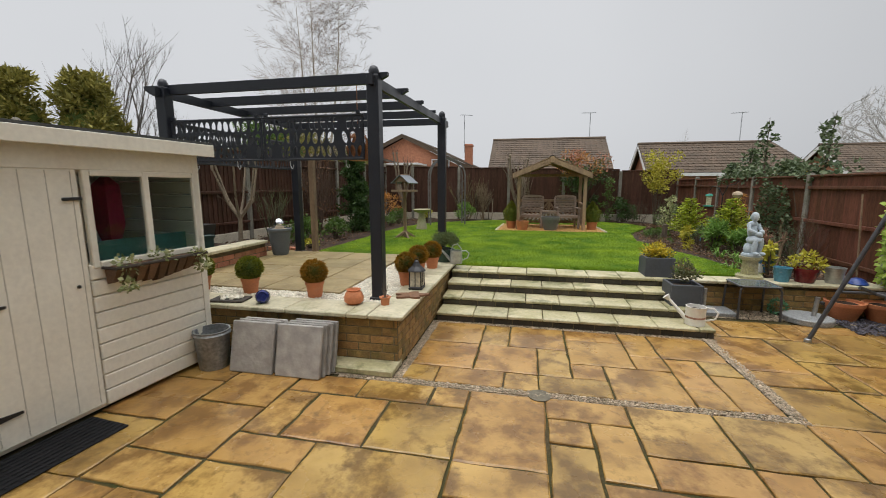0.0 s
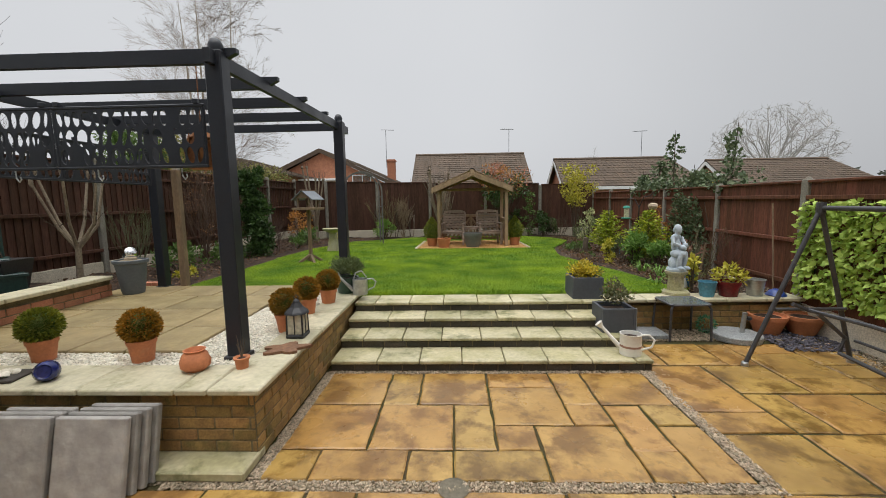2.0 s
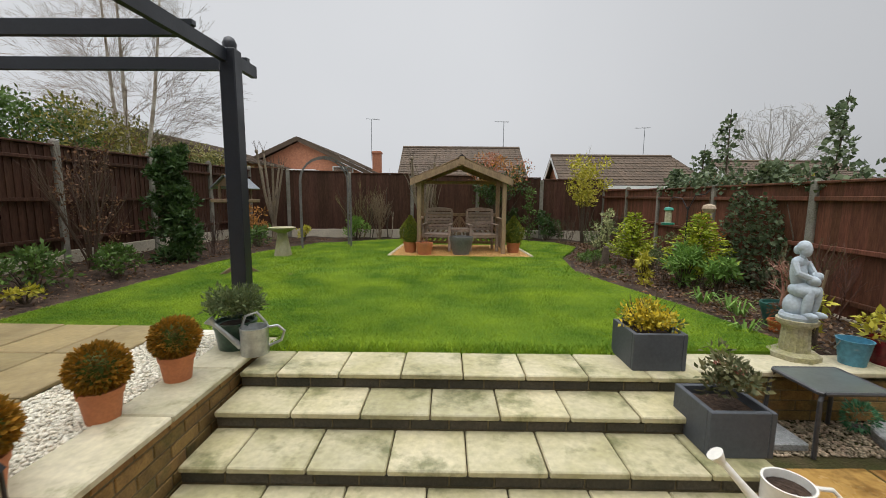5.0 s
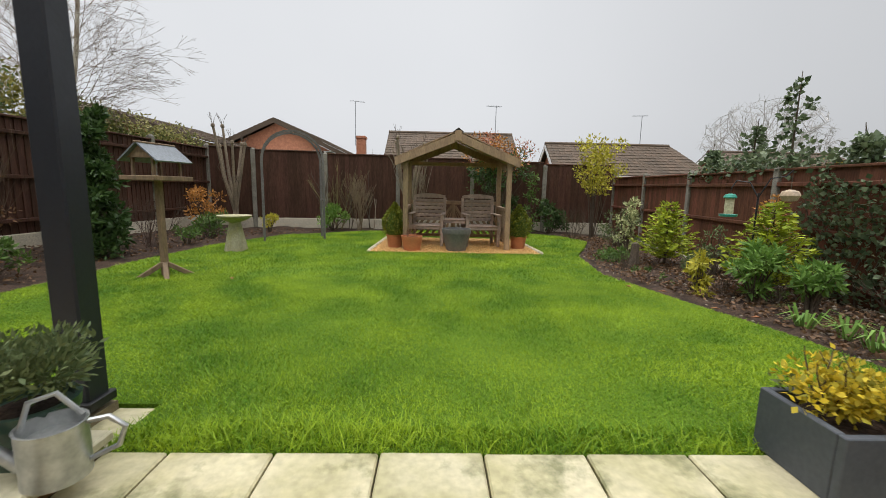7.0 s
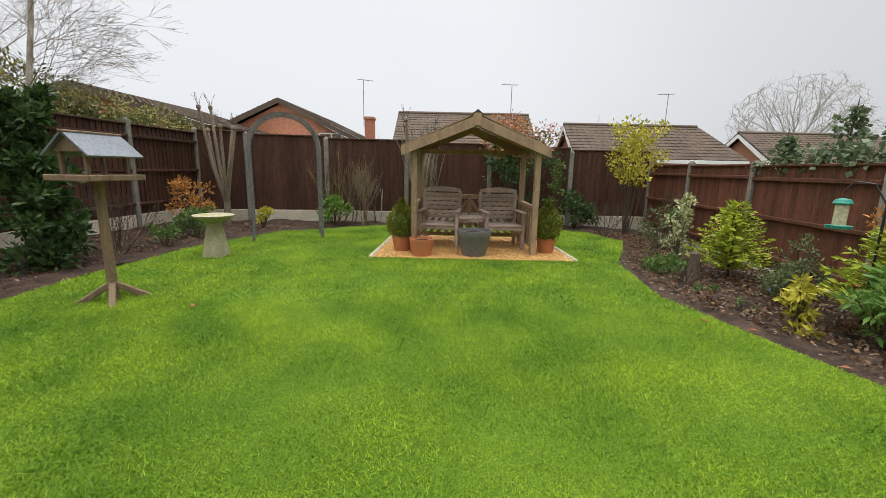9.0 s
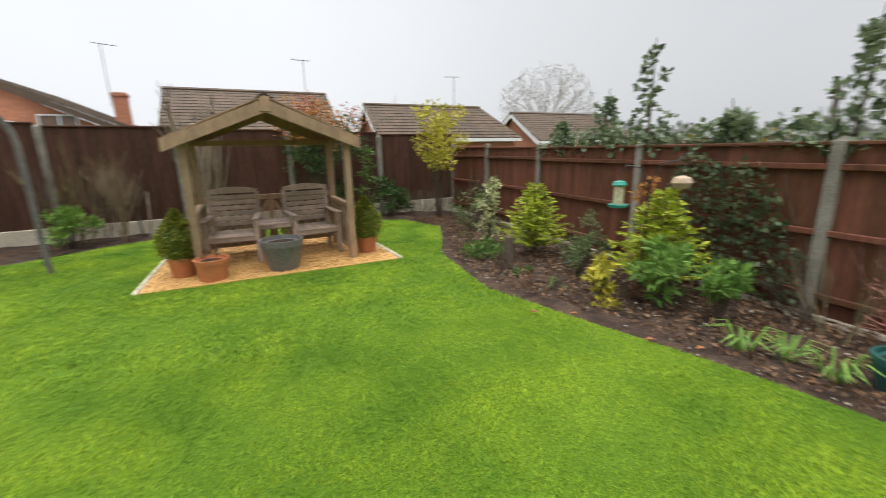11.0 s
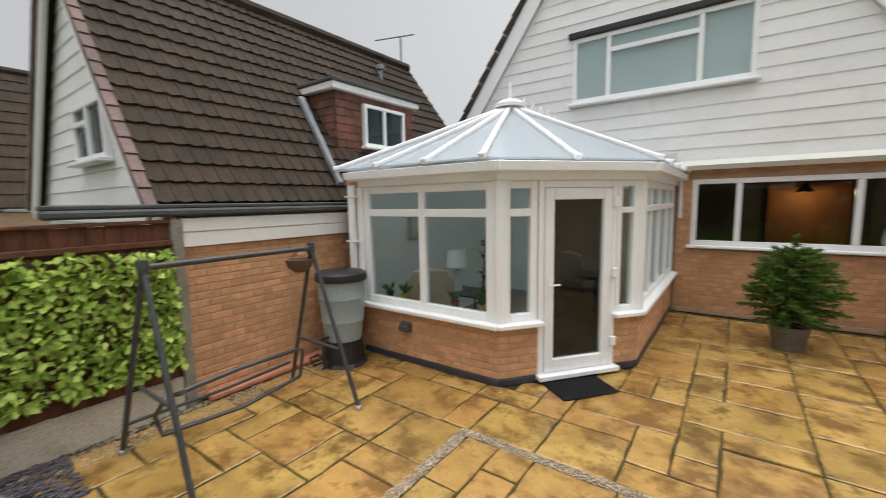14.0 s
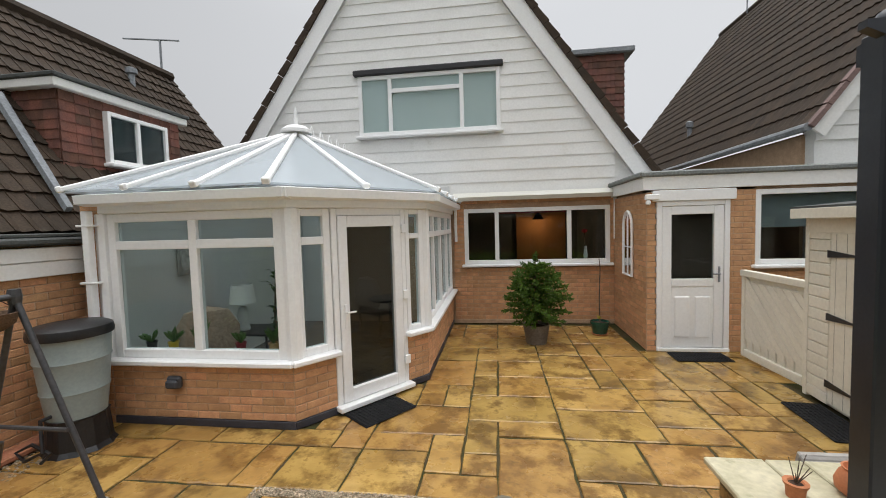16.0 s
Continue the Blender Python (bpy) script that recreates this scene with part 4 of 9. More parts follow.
part("fascia", M().cbox(-6.1, EY, 2.28, -0.84, EY + .03, 2.47, 0.006).cbox(-0.87, KY, 2.28, -0.84, EY, 2.47, .006), WHITE_BOARD, ext)
part("flat_roof", M().cbox(-6.15, EY - 4, 2.46, -0.8, EY + .06, 2.54, 0.02), mat("grey_flat_roof", (.19, .205, .195), (.15, .16, .155), rough=.6), ext, "grey felt flat roof edge")
window(ext, pose(-2.3, EY - .03, 1.22, 0, 0, 180), 1.35, 1.02, (), WHITE_PVC, bar=0.07)
part("roller_blind", M().box(-3.58, EY - .12, 1.72, -2.37, EY - .1, 2.2), mat("grey_blind", (0.22, 0.235, 0.24), rough=.7, grain=.05), ext)
# extension room shell, indoor shade put into its dark colour
part("room_dark", M().box(-5.9, -2.4, 0, -1.2, -2.3, 2.3).box(-5.9, -2.3, -.05, -1.2, EY - .3, 0.0).box(-5.9, -2.3, 2.28, -1.2, EY - .3, 2.3).box(-5.95, -2.4, 0, -5.9, EY - .3, 2.3), SHADE_TONED_ROOM, ext)
door = thing("door_1", "white half-glazed plastic back door, closed", "door", pose(-1.03, EY - .02, 0.0, 0, 0, 180), kind="structure")
part("door_frame", M().cbox(0, -.03, 0.02, .07, .05, 2.12).cbox(.88, -.03, .02, .95, .05, 2.12).cbox(.07, -.03, 2.05, .88, .05, 2.12).cbox(0, -.05, 0, .95, .05, .05).cbox(-.06, -.06, 2.12, 1.01, .02, 2.27), WHITE_PVC, door)
leaf = part("door_leaf", M().cbox(.075, -.02, .06, .20, .04, 2.045).cbox(.75, -.02, .06, .875, .04, 2.045).cbox(.2, -.02, 1.93, .75, .04, 2.045).cbox(.2, -.02, .92, .75, .04, 1.03).cbox(.2, -.012, .06, .75, .04, .92), WHITE_PVC, door)
for x in (.24, .51):
    part("door_panel", M().cbox(x, -.026, .2, x + .2, 0, .78, .02), WHITE_PVC, leaf)
part("pane", M().box(.2, .0, 1.03, .75, .008, 1.93), GLASS, leaf).visible_shadow = False
part("door_handle", M().cbox(.80, -.035, .98, .83, -.02, 1.2).tube([(.815, -.04, 1.1), (.815, -.07, 1.1), (.71, -.07, 1.1)], .009, 8), LEAD, leaf, "chrome lever handle")
mir = thing("arched_mirror", "arched white garden mirror on the brick side wall", "mirror", pose(-0.885, -0.95, 1.0, 0, 0, 90))
prof = [(0, 0), (.42, 0)] + [(.21 + .21 * math.cos(a * math.pi / 12), .75 + .26 * math.sin(a * math.pi / 12)) for a in range(13)]
part("mirror_glass", M().slab([(x, -.012, z) for x, z in prof], (0, 1, 0), .008), glass_mat("mirror_silver", (.05, .05, .05), gloss_min=0.8), mir)
part("frame", M().tube([(x, -.012, z) for x, z in prof + [(0, 0)]], .022, 6).tube([(.21, -.014, 0), (.21, -.014, 1)], .012, 6).tube([(0, -.014, .45), (.42, -.014, .45)], .01, 6), WHITE_PVC, mir)
lampf = thing("wall_floodlight", "small white security light on the corner brickwork", "lamp", pose(-0.95, EY + .02, 2.17))
part("head", M().cbox(-.09, 0, -.03, .09, .07, .05, .012), WHITE_PVC, lampf)
part("sensor", M().lathe([(.02, -.1), (.035, -.08), (.035, -.05), (.015, -.03)], 10, (.05, .04, 0)), WHITE_PVC, lampf)
# small dormer on the right roof slope
dm = thing("roof_dormer", "tile-hung dormer on the roof slope with a flat lead roof", "dormer", kind="structure")
part("dormer_roof", M().cbox(-1.62, -4.6, 5.25, 0.9, -2.7, 5.37, .02), LEAD, dm)
tm = M()
tiled_slope(tm, (-0.9, -2.8, 3.4), (-1.42, -2.8, 3.4), (-1.42, -2.8, 5.25), (-0.9, -2.8, 5.25), .13, .17, .014)
tiled_slope(tm, (-1.42, -2.8, 3.4), (-1.42, -4.5, 3.4), (-1.42, -4.5, 5.25), (-1.42, -2.8, 5.25), .13, .17, .014)
tiled_slope(tm, (.8, -2.8, 3.4), (-0.9, -2.8, 3.4), (-.9, -2.8, 5.25), (.8, -2.8, 5.25), .13, .17, .014)
part("hung_tiles", tm, HUNG_TILE, dm)["kind"] = "stuff"
part("core", M().box(-1.41, -4.5, 3, .8, -2.82, 5.25), HUNG_TILE, dm)


# ---- conservatory ----
cons = thing("conservatory", "white plastic conservatory with a glazed hipped roof on a low brick wall", "conservatory", kind="structure")
PA, PB, PC, PD = Vector((4.98, 2.59, 0)), Vector((3.08, 2.59, 0)), Vector((2.04, 1.28, 0)), Vector((2.04, KY, 0))
CILL, HEAD = 0.66, 2.07
facets = []
for a, b in ((PA, PB), (PB, PC), (PC, PD)):
    d = b - a
    facets.append((a, math.degrees(math.atan2(d.y, d.x)), d.length))
for i, (a, yaw, L) in enumerate(facets):
    hole = ((0.44, -.1, 1.36, 2.0),) if i == 1 else ()
    q = pose(*a, 0, 0, yaw)
    for x0, x1 in (((0, .44), (1.36, L)) if i == 1 else ((0, L),)):
        part("dwarf_wall", M().box(x0, 0.02, -.1, x1, .2, CILL - .05, q), MORTAR, cons)
        part("blue_course", M().cbox(x0, -.012, 0, x1, .03, .072, .004, q), BLUE_BRICK, cons)
        part("cill", M().cbox(x0 - .03, -.09, CILL - .055, x1 + .03, .16, CILL, .012, q), WHITE_PVC, cons)
    brick_face(cons, (a.x, a.y, 0.075), yaw, L, CILL - .13, ORANGE_BRICK, holes=hole)
    part("head_beam", M().cbox(-.02, -.03, HEAD, L + .02, .1, 2.2, .01, q), WHITE_PVC, cons)
    part("gutter", M().add([q @ Vector(p) for p in ((-.1, -.06, 2.14), (-.1, -.17, 2.16), (-.1, -.18, 2.24), (-.1, -.06, 2.26), (L + .1, -.06, 2.14), (L + .1, -.17, 2.16), (L + .1, -.18, 2.24), (L + .1, -.06, 2.26))], [(0, 1, 2, 3), (7, 6, 5, 4), (1, 0, 4, 5), (2, 1, 5, 6), (3, 2, 6, 7), (0, 3, 7, 4)]), WHITE_PVC, cons)
a, yaw, L = facets[0]
window(cons, pose(*a, 0, 0, yaw) @ pose(0.05, 0.03, CILL), L - .1, HEAD - CILL, ((L - .1) / 2,), WHITE_PVC, transom=(1.1, 1.1), cill=False, bar=0.085)
a, yaw, L = facets[1]
window(cons, pose(*a, 0, 0, yaw) @ pose(0.06, 0.03, CILL), .37, HEAD - CILL, (), WHITE_PVC, transom=(1.1,), cill=False, bar=0.075)
window(cons, pose(*a, 0, 0, yaw) @ pose(1.37, 0.03, CILL), L - 1.41, HEAD - CILL, (), WHITE_PVC, transom=(1.1,), cill=False, bar=0.06)
a2, yaw2, L2 = facets[2]
window(cons, pose(*a2, 0, 0, yaw2) @ pose(0.05, 0.03, CILL), L2 - .1, HEAD - CILL, (.62, 1.3, 2.05), WHITE_PVC, transom=(1.1,) * 4, cill=False, bar=0.075)
for p in (PA, PB, PC):
    part("corner_post", M().lathe([(.075, CILL), (.075, HEAD)], 8, (p.x + (.03 if p != PB else 0), p.y - .05, 0)), WHITE_PVC, cons)
cd = thing("door_2", "white full-glazed plastic conservatory door, closed", "door", pose(*a, 0, 0, yaw) @ pose(0.44, 0.02, 0), kind="structure")
part("door_frame", M().cbox(0, -.03, 0.07, .06, .06, HEAD).cbox(.86, -.03, .07, .92, .06, HEAD).cbox(.06, -.03, 2.0, .86, .06, HEAD).cbox(-.02, -.12, 0.03, .94, .06, .08), WHITE_PVC, cd)
lf = part("door_leaf", M().cbox(.065, -.04, .085, .17, .04, 1.995).cbox(.75, -.04, .085, .855, .04, 1.995).cbox(.17, -.04, 1.88, .75, .04, 1.995).cbox(.17, -.04, .085, .75, .04, .22), WHITE_PVC, cd)
# pane tint darkened to stand in for the dim interior beyond the door
part("pane", M().box(.17, .0, .22, .75, .008, 1.88), glass_mat("shade_tinted_door_glass", (.42, .45, .45)), lf).visible_shadow = False
part("door_handle", M().cbox(.10, -.055, .85, .13, -.04, 1.1).tube([(.115, -.05, 1.02), (.115, -.09, 1.02), (.21, -.09, 1.02)], .01, 8), WHITE_PVC, lf, "white lever handle")
for z in (.3, 1.05, 1.8):
    part("hinge", M().cbox(.85, -.07, z, .92, -.04, z + .1), WHITE_PVC, lf)
# hipped roof
POLY = bpy.data.materials.new("roof_glazing")
POLY.use_nodes = True
pn, pl = POLY.node_tree.nodes, POLY.node_tree.links
pb = pn["Principled BSDF"]
pb.inputs["Base Color"].default_value, pb.inputs["Roughness"].default_value = (0.60, 0.64, 0.67, 1), 0.12
ptr = pn.new("ShaderNodeBsdfTransparent")
ptr.inputs["Color"].default_value = (.85, .9, .92, 1)
pmx = pn.new("ShaderNodeMixShader")
pmx.inputs[0].default_value = 0.45
pl.new(ptr.outputs[0], pmx.inputs[1])
pl.new(pb.outputs[0], pmx.inputs[2])
pl.new(pmx.outputs[0], pn["Material Output"].inputs["Surface"])
E0, E1, E2, E3 = Vector((5.2, 2.76, 2.27)), Vector((3.15, 2.76, 2.27)), Vector((1.88, 1.25, 2.27)), Vector((1.88, KY, 2.27))
E5, E6 = Vector((5.2, KY, 2.27)), Vector((5.2, 1.25, 2.27))
R0, R1 = Vector((3.68, 1.13, 3.07)), Vector((3.68, KY, 3.07))
for poly in ((E0, E1, R0), (E1, E2, R0), (E2, E3, R1, R0), (E6, E0, R0), (E5, E6, R0, R1)):
    o = part("roof_pane", M().slab(list(poly), (0, 0, 1), 0.02), POLY, cons, "pale glazed roof panel")
    o.visible_shadow = False
bars = [(E0, R0), (E1, R0), (E2, R0), (E0.lerp(E1, .33), R0), (E0.lerp(E1, .67), R0), (E1.lerp(E2, .5), R0), (E6, R0), (E0.lerp(E6, .5), R0)]
for k in (.25, .5, .75, 1):
    bars += [(E2.lerp(E3, k), R0.lerp(R1, k)), (E6.lerp(E5, k), R0.lerp(R1, k))]
for p, q in bars:
    d = q - p
    part("glazing_bar", M().cbox(0, -.03, .0, d.length, .03, .05, .012, Matrix.Translation(p + Vector((0, 0, .005))) @ d.to_track_quat("X", "Z").to_matrix().to_4x4()), WHITE_PVC, cons)
    part("bar_cap", M().cbox(-.03, -.035, 0, .02, .035, .06, .01, Matrix.Translation(p + Vector((0, 0, .005))) @ d.to_track_quat("X", "Z").to_matrix().to_4x4()), WHITE_PVC, cons)
part("ridge", M().cbox(3.61, KY, 3.06, 3.75, 1.15, 3.14, .02), WHITE_PVC, cons)
part("boss", M().lathe([(.19, 3.08), (.19, 3.12), (.12, 3.17), (.05, 3.19)], 20, (3.68, 1.13, 0)), WHITE_PVC, cons, smooth=True)
part("finial", M().lathe([(.035, 3.17), (.02, 3.22), (.032, 3.26), (.014, 3.3), (.022, 3.34), (.003, 3.42)], 10, (3.68, 1.13, 0)), WHITE_PVC, cons, smooth=True)
for i in range(5):
    part("ridge_crest", M().tube([(3.68, .75 - i * .3, 3.13), (3.68, .72 - i * .3, 3.24), (3.68, .68 - i * .3, 3.28)], [.012, .008, .004], 6).tube([(3.68, .62 - i * .3, 3.13), (3.68, .65 - i * .3, 3.24), (3.68, .69 - i * .3, 3.28)], [.012, .008, .004], 6), WHITE_PVC, cons)
# back and side walls, floor of the conservatory
part("inner_wall", M().box(5.02, KY, -.1, 5.2, 2.55, 2.27).box(2.06, KY - .03, 2.2, 5.05, KY + .02, 2.6), PALE_ROOM, cons)
part("end_pier", M().box(4.98, 2.42, -.1, 5.22, 2.57, 2.2), MORTAR, cons)
brick_face(cons, (5.22, 2.59, 0), 180, 0.24, 2.2, ORANGE_BRICK)
part("floor", M().box(2.1, KY, -.05, 5.05, 1.2, 0.03).prism([(2.1, 1.2), (5.05, 1.2), (5.05, 2.5), (3.1, 2.5)], -.05, .03), mat("grey_floor_tile", (0.12, 0.105, 0.09), (0.08, 0.07, 0.06), rough=.25, scale=2), cons)
part("house_wall", M().box(2.06, KY - .04, 0, 2.7, KY + .005, 2.3).box(4.4, KY - .04, 0, 5.05, KY + .005, 2.3).box(2.7, KY - .04, 2.05, 4.4, KY + .005, 2.3), PALE_ROOM, cons)
# lounge shell darkened in its colour so that it looks unlit
part("room_behind", M().box(2.1, -4.6, 0, 5.1, -4.5, 2.4).box(5.05, -4.6, 0, 5.15, KY - .3, 2.4).box(2.06, -4.6, -.03, 5.1, KY - .3, 0).box(2.06, -4.6, 2.4, 5.1, KY - .3, 2.45), mat("shade_toned_lounge", (.05, .044, .038), (.035, .03, .027), rough=.8), cons)


def cons_plant(x, y, pot_mat, label, h=0.16, seed=1):
    p = thing("potted_plant", label, "plant", pose(x, y, CILL))
    part("pot", M().lathe([(.035, 0), (.05, .09), (.054, .09), (.054, .1), (.044, .1), (.042, .08)], 14), pot_mat, p, smooth=True)
    r = random.Random(seed)
    m = M()
    for _ in range(9):
        a = r.uniform(0, 6.28)
        t = Vector((math.cos(a) * r.uniform(.04, .13), math.sin(a) * r.uniform(.04, .13), .1 + h * r.uniform(.5, 1)))
        m.tube([(0, 0, .09), t * .6 + Vector((0, 0, .05)), t], [.006, .02, .002], 4)
    part("leaves", m, leaf_mat("sill_leaf_%d" % seed, (.06, .13, .03), (.10, .18, .05)), p)


for i, (x, c) in enumerate(((4.75, (.02, .02, .02)), (4.5, (.6, .42, .02)), (4.2, (.05, .3, .33)), (3.75, (.3, .03, .04)), (3.4, (.45, .28, .12)))):
    cons_plant(x, 2.36, mat("sill_pot_%d" % i, c, rough=.4, bump=0, grain=.05), "small houseplant in a coloured pot on the conservatory sill", .12 + .05 * (i % 3), i + 1)
for (x, y, rz) in ((4.62, 1.72, 40), (3.3, -0.9, -30)):
    ch = thing("armchair", "tan fabric conservatory armchair with a rounded back", "chair", pose(x, y, .03, 0, 0, rz), "conservatory chairs")
    fab = mat("chair_fabric_%d" % int(x * 10), (.42, .31, .23), (.36, .26, .19), rough=.9)
    part("seat", M().cbox(-.28, -.28, .32, .28, .28, .45, .05), fab, ch)
    part("backrest", M().lathe([(.02, .45), (.30, .5), (.33, .75), (.22, .95), (.02, 1.0)], 18).add([], []), fab, ch, smooth=True, at=pose(0, .26, 0) @ Matrix.Diagonal((1, .25, 1, 1)))
    for sx in (-.24, .24):
        for sy in (-.24, .24):
            part("leg", M().tube([(sx, sy, 0), (sx, sy, .33)], .02, 6), WOOD, ch)
st = thing("side_table", "dark glass-topped side table in the conservatory", "table", pose(4.4, 1.15, .03))
part("tabletop", M().cbox(-.36, -.28, .52, .36, .28, .545, .008), BLACK, st)
for sx in (-.33, .33):
    for sy in (-.25, .25):
        part("leg", M().tube([(sx, sy, 0), (sx, sy, .52)], .014, 6), BLACK, st)
lamp = thing("table_lamp", "unlit white table lamp with a pale drum shade", "lamp", pose(4.5, 1.2, .575))
part("lamp_base", M().lathe([(.07, 0), (.08, .02), (.06, .1), (.08, .2), (.05, .3), (.012, .32), (.012, .4)], 18), PALE_ROOM, lamp, smooth=True)
part("shade", M().lathe([(.16, .36), (.13, .6), (.125, .6), (.155, .36)], 24), WHITE_BOARD, lamp, smooth=True)
hpl = thing("house_plant", "tall dark leaved houseplant in the conservatory", "plant", pose(3.86, 1.5, .03))
part("pot", M().lathe([(.11, 0), (.15, .26), (.16, .27), (.14, .27), (.13, .2)], 20), BLACK, hpl, smooth=True)
part("stem", M().tube([(0, 0, .2), (.02, 0, .8), (-.03, .02, 1.4)], [.016, .012, .005], 6), BARK, hpl)
lm, rp_ = M(), random.Random(15)
for k in range(26):
    a, z = rp_.uniform(0, 6.28), .5 + .036 * k
    d = Vector((math.cos(a), math.sin(a), .25)) * rp_.uniform(.12, .24)
    sd = Vector((-math.sin(a), math.cos(a), 0)) * .028
    p = Vector((0, 0, z))
    lm.add([p, p + d * .5 + sd + Vector((0, 0, .03)), p + d, p + d * .5 - sd + Vector((0, 0, .03))], [(0, 1, 2, 3)])
part("leaf_spray", lm, leaf_mat("house_plant_leaf", (.012, .035, .012), (.04, .08, .03)), hpl)["kind"] = "stuff"
tb = thing("round_table", "small round dark metal table in the conservatory", "table", pose(2.9, -0.2, .03))
part("tabletop", M().lathe([(.32, .68), (.34, .69), (.34, .71), (.32, .72)], 26), BLACK, tb)
part("pedestal", M().lathe([(.2, 0), (.18, .02), (.03, .05), (.03, .68)], 12), BLACK, tb, smooth=True)
pic = thing("framed_picture", "small framed picture on the pale wall", "picture", pose(5.015, 1.35, 1.35))
part("frame", M().cbox(-.03, 0, 0, 0, .32, .42), mat("picture_frame", (.35, .35, .33), rough=.5, bump=0), pic)
part("picture", M().box(-.034, .05, .06, -.03, .27, .36), mat("picture_print", (.6, .6, .57), (.3, .3, .28), scale=12, rough=.8), pic)
vent = solo("wall_vent", M().cbox(-.075, 0, -.06, .075, .06, .06, .02).cbox(-.065, .05, -.05, .065, .09, .03, .02), mat("vent_grey", (.05, .055, .065), rough=.5), "dark grey vent cowl on the low brick wall", "vent", pose(4.28, 2.595, .44))
dp = thing("downpipe", "white square plastic downpipe with a swan neck", "pipe", pose(5.06, 2.66, 0))
part("pipe", M().cbox(-.035, -.03, .62, .035, .04, 2.1, .008), WHITE_PVC, dp)
part("outlet", M().tube([(0, .0, .66), (0, .06, .58), (0, .2, .56)], .04, 8), WHITE_PVC, dp)
for z in (.8, 1.4, 1.95):
    part("clip", M().cbox(-.09, -.035, z, .09, .045, z + .02, .004), WHITE_PVC, dp)


# ---- neighbouring houses ----
def neighbour(name, label, ex, ez, ridge_x, y_near, y_far, near_sign, row=0.24, boards=True):
    """A chalet house whose roof slopes towards the garden: eave at x = ex, ridge at ridge_x, gables at y_near and y_far."""
    s = 1 if ridge_x > ex else -1
    rz = ez + abs(ridge_x - ex) * 1.33
    h = thing(name, label, "house", kind="structure")
    m = M()
    e2 = 2 * ridge_x - ex
    if s > 0:
        tiled_slope(m, (ex, y_near, ez), (ex, y_far, ez), (ridge_x, y_far, rz), (ridge_x, y_near, rz), row, 0.16)
    else:
        tiled_slope(m, (ex, y_far, ez), (ex, y_near, ez), (ridge_x, y_near, rz), (ridge_x, y_far, rz), row, 0.16)
    part("roof_tiles", m, ROOF_TILE, h)["kind"] = "stuff"
    part("roof", M().slab([(ex, y_near - .05 * near_sign, ez), (ex, y_far, ez), (ridge_x, y_far, rz), (ridge_x, y_near - .05 * near_sign, rz)], (0, 0, 1), .02).slab([(e2, y_near, ez), (e2, y_far, ez), (ridge_x, y_far, rz), (ridge_x, y_near, rz)], (0, 0, 1), .02), ROOF_TILE, h)
    k = int((y_near - y_far) * near_sign / .45)
    part("ridge_tiles", M().tube([(ridge_x, y_near + (y_far - y_near) * i / 20, rz + .02) for i in range(21)], .11, 8), ROOF_TILE, h)
    gy = y_near - 0.12 * near_sign
    part("gable_wall", M().slab([(ex + s * .15, gy, 0), (e2 - s * .15, gy, 0), (e2 - s * .15, gy, ez + .1), (ridge_x, gy, rz - .12), (ex + s * .15, gy, ez + .1)], (0, -near_sign, 0), .2), WHITE_BOARD, h)
    z = ez - .2
    while boards and z < rz - .4:
        w0, w1 = (rz - z) / 1.33 - .12, (rz - z - .2) / 1.33 - .12
        w0, w1 = min(w0, abs(ridge_x - ex) - .15), min(w1, abs(ridge_x - ex) - .15)
        lapped_boards(h, [((ridge_x + near_sign * w0, gy + .002 * near_sign, 0), 0, 2 * w0, w0 - w1, w0 + w1, z, .21)], 180 if near_sign > 0 else 0, WHITE_BOARD)
        z += .2
    for sx in (-1, 1):
        f, t = Vector((ridge_x + sx * abs(ridge_x - ex), y_near, ez - .05)), Vector((ridge_x, y_near, rz))
        nn = Vector((sx * .8, 0, .6))
        part("bargeboard", M().slab([f, t, t - Vector((0, 0, .28)), f - nn * .2], (0, near_sign, 0), .05), WHITE_BOARD, h)
        vt = M()
        for i in range(20):
            a, b = f.lerp(t, i / 20), f.lerp(t, (i + .96) / 20)
            vt.slab([a, b, b + nn * .06, a + nn * .075], (0, near_sign, 0), .1)
        part("verge_tiles", vt, mat(name + "_verge", (.20, .13, .115), (.15, .10, .09), rough=.8, island=.2), h)["kind"] = "stuff"
    part("side_wall", M().box(min(ex + s * .1, ridge_x), min(y_near - .3 * near_sign, y_far), -.1, max(ex + s * .1, ridge_x), max(y_near - .3 * near_sign, y_far), ez - .1), MORTAR, h)
    return h


east = neighbour("neighbour_house", "neighbouring chalet house with brown tiled roof and white gable", 5.45, 1.9, 7.82, 4.62, -1.7, 1)
window(east, pose(7.85, 4.565, 2.42, 0, 0, 180), 1.12, 0.66, (.56,), WHITE_PVC, transom=(.44, None))
part("wall", M().box(5.40, -3.4, -.1, 5.6, 4.5, 1.9), MORTAR, east)
brick_face(east, (5.37, 4.5, 0.0), -90, 2.1, 1.5, ORANGE_BRICK, depth=.04)
part("white_band", M().cbox(5.32, -3.4, 1.5, 5.4, 4.56, 1.64, .006).cbox(5.31, -3.4, 1.642, 5.4, 4.56, 1.77, .006), WHITE_BOARD, east)
part("gutter", M().cbox(5.26, -1.6, 1.79, 5.44, 5.4, 1.86, .02).cbox(5.3, -1.6, 1.86, 5.46, 5.4, 1.90, .01), FELT, east, "dark grey flat gutter edge")
part("red_footing", M().cbox(5.2, 2.7, 0, 5.36, 4.4, .07, .02), RED_BRICK, east)
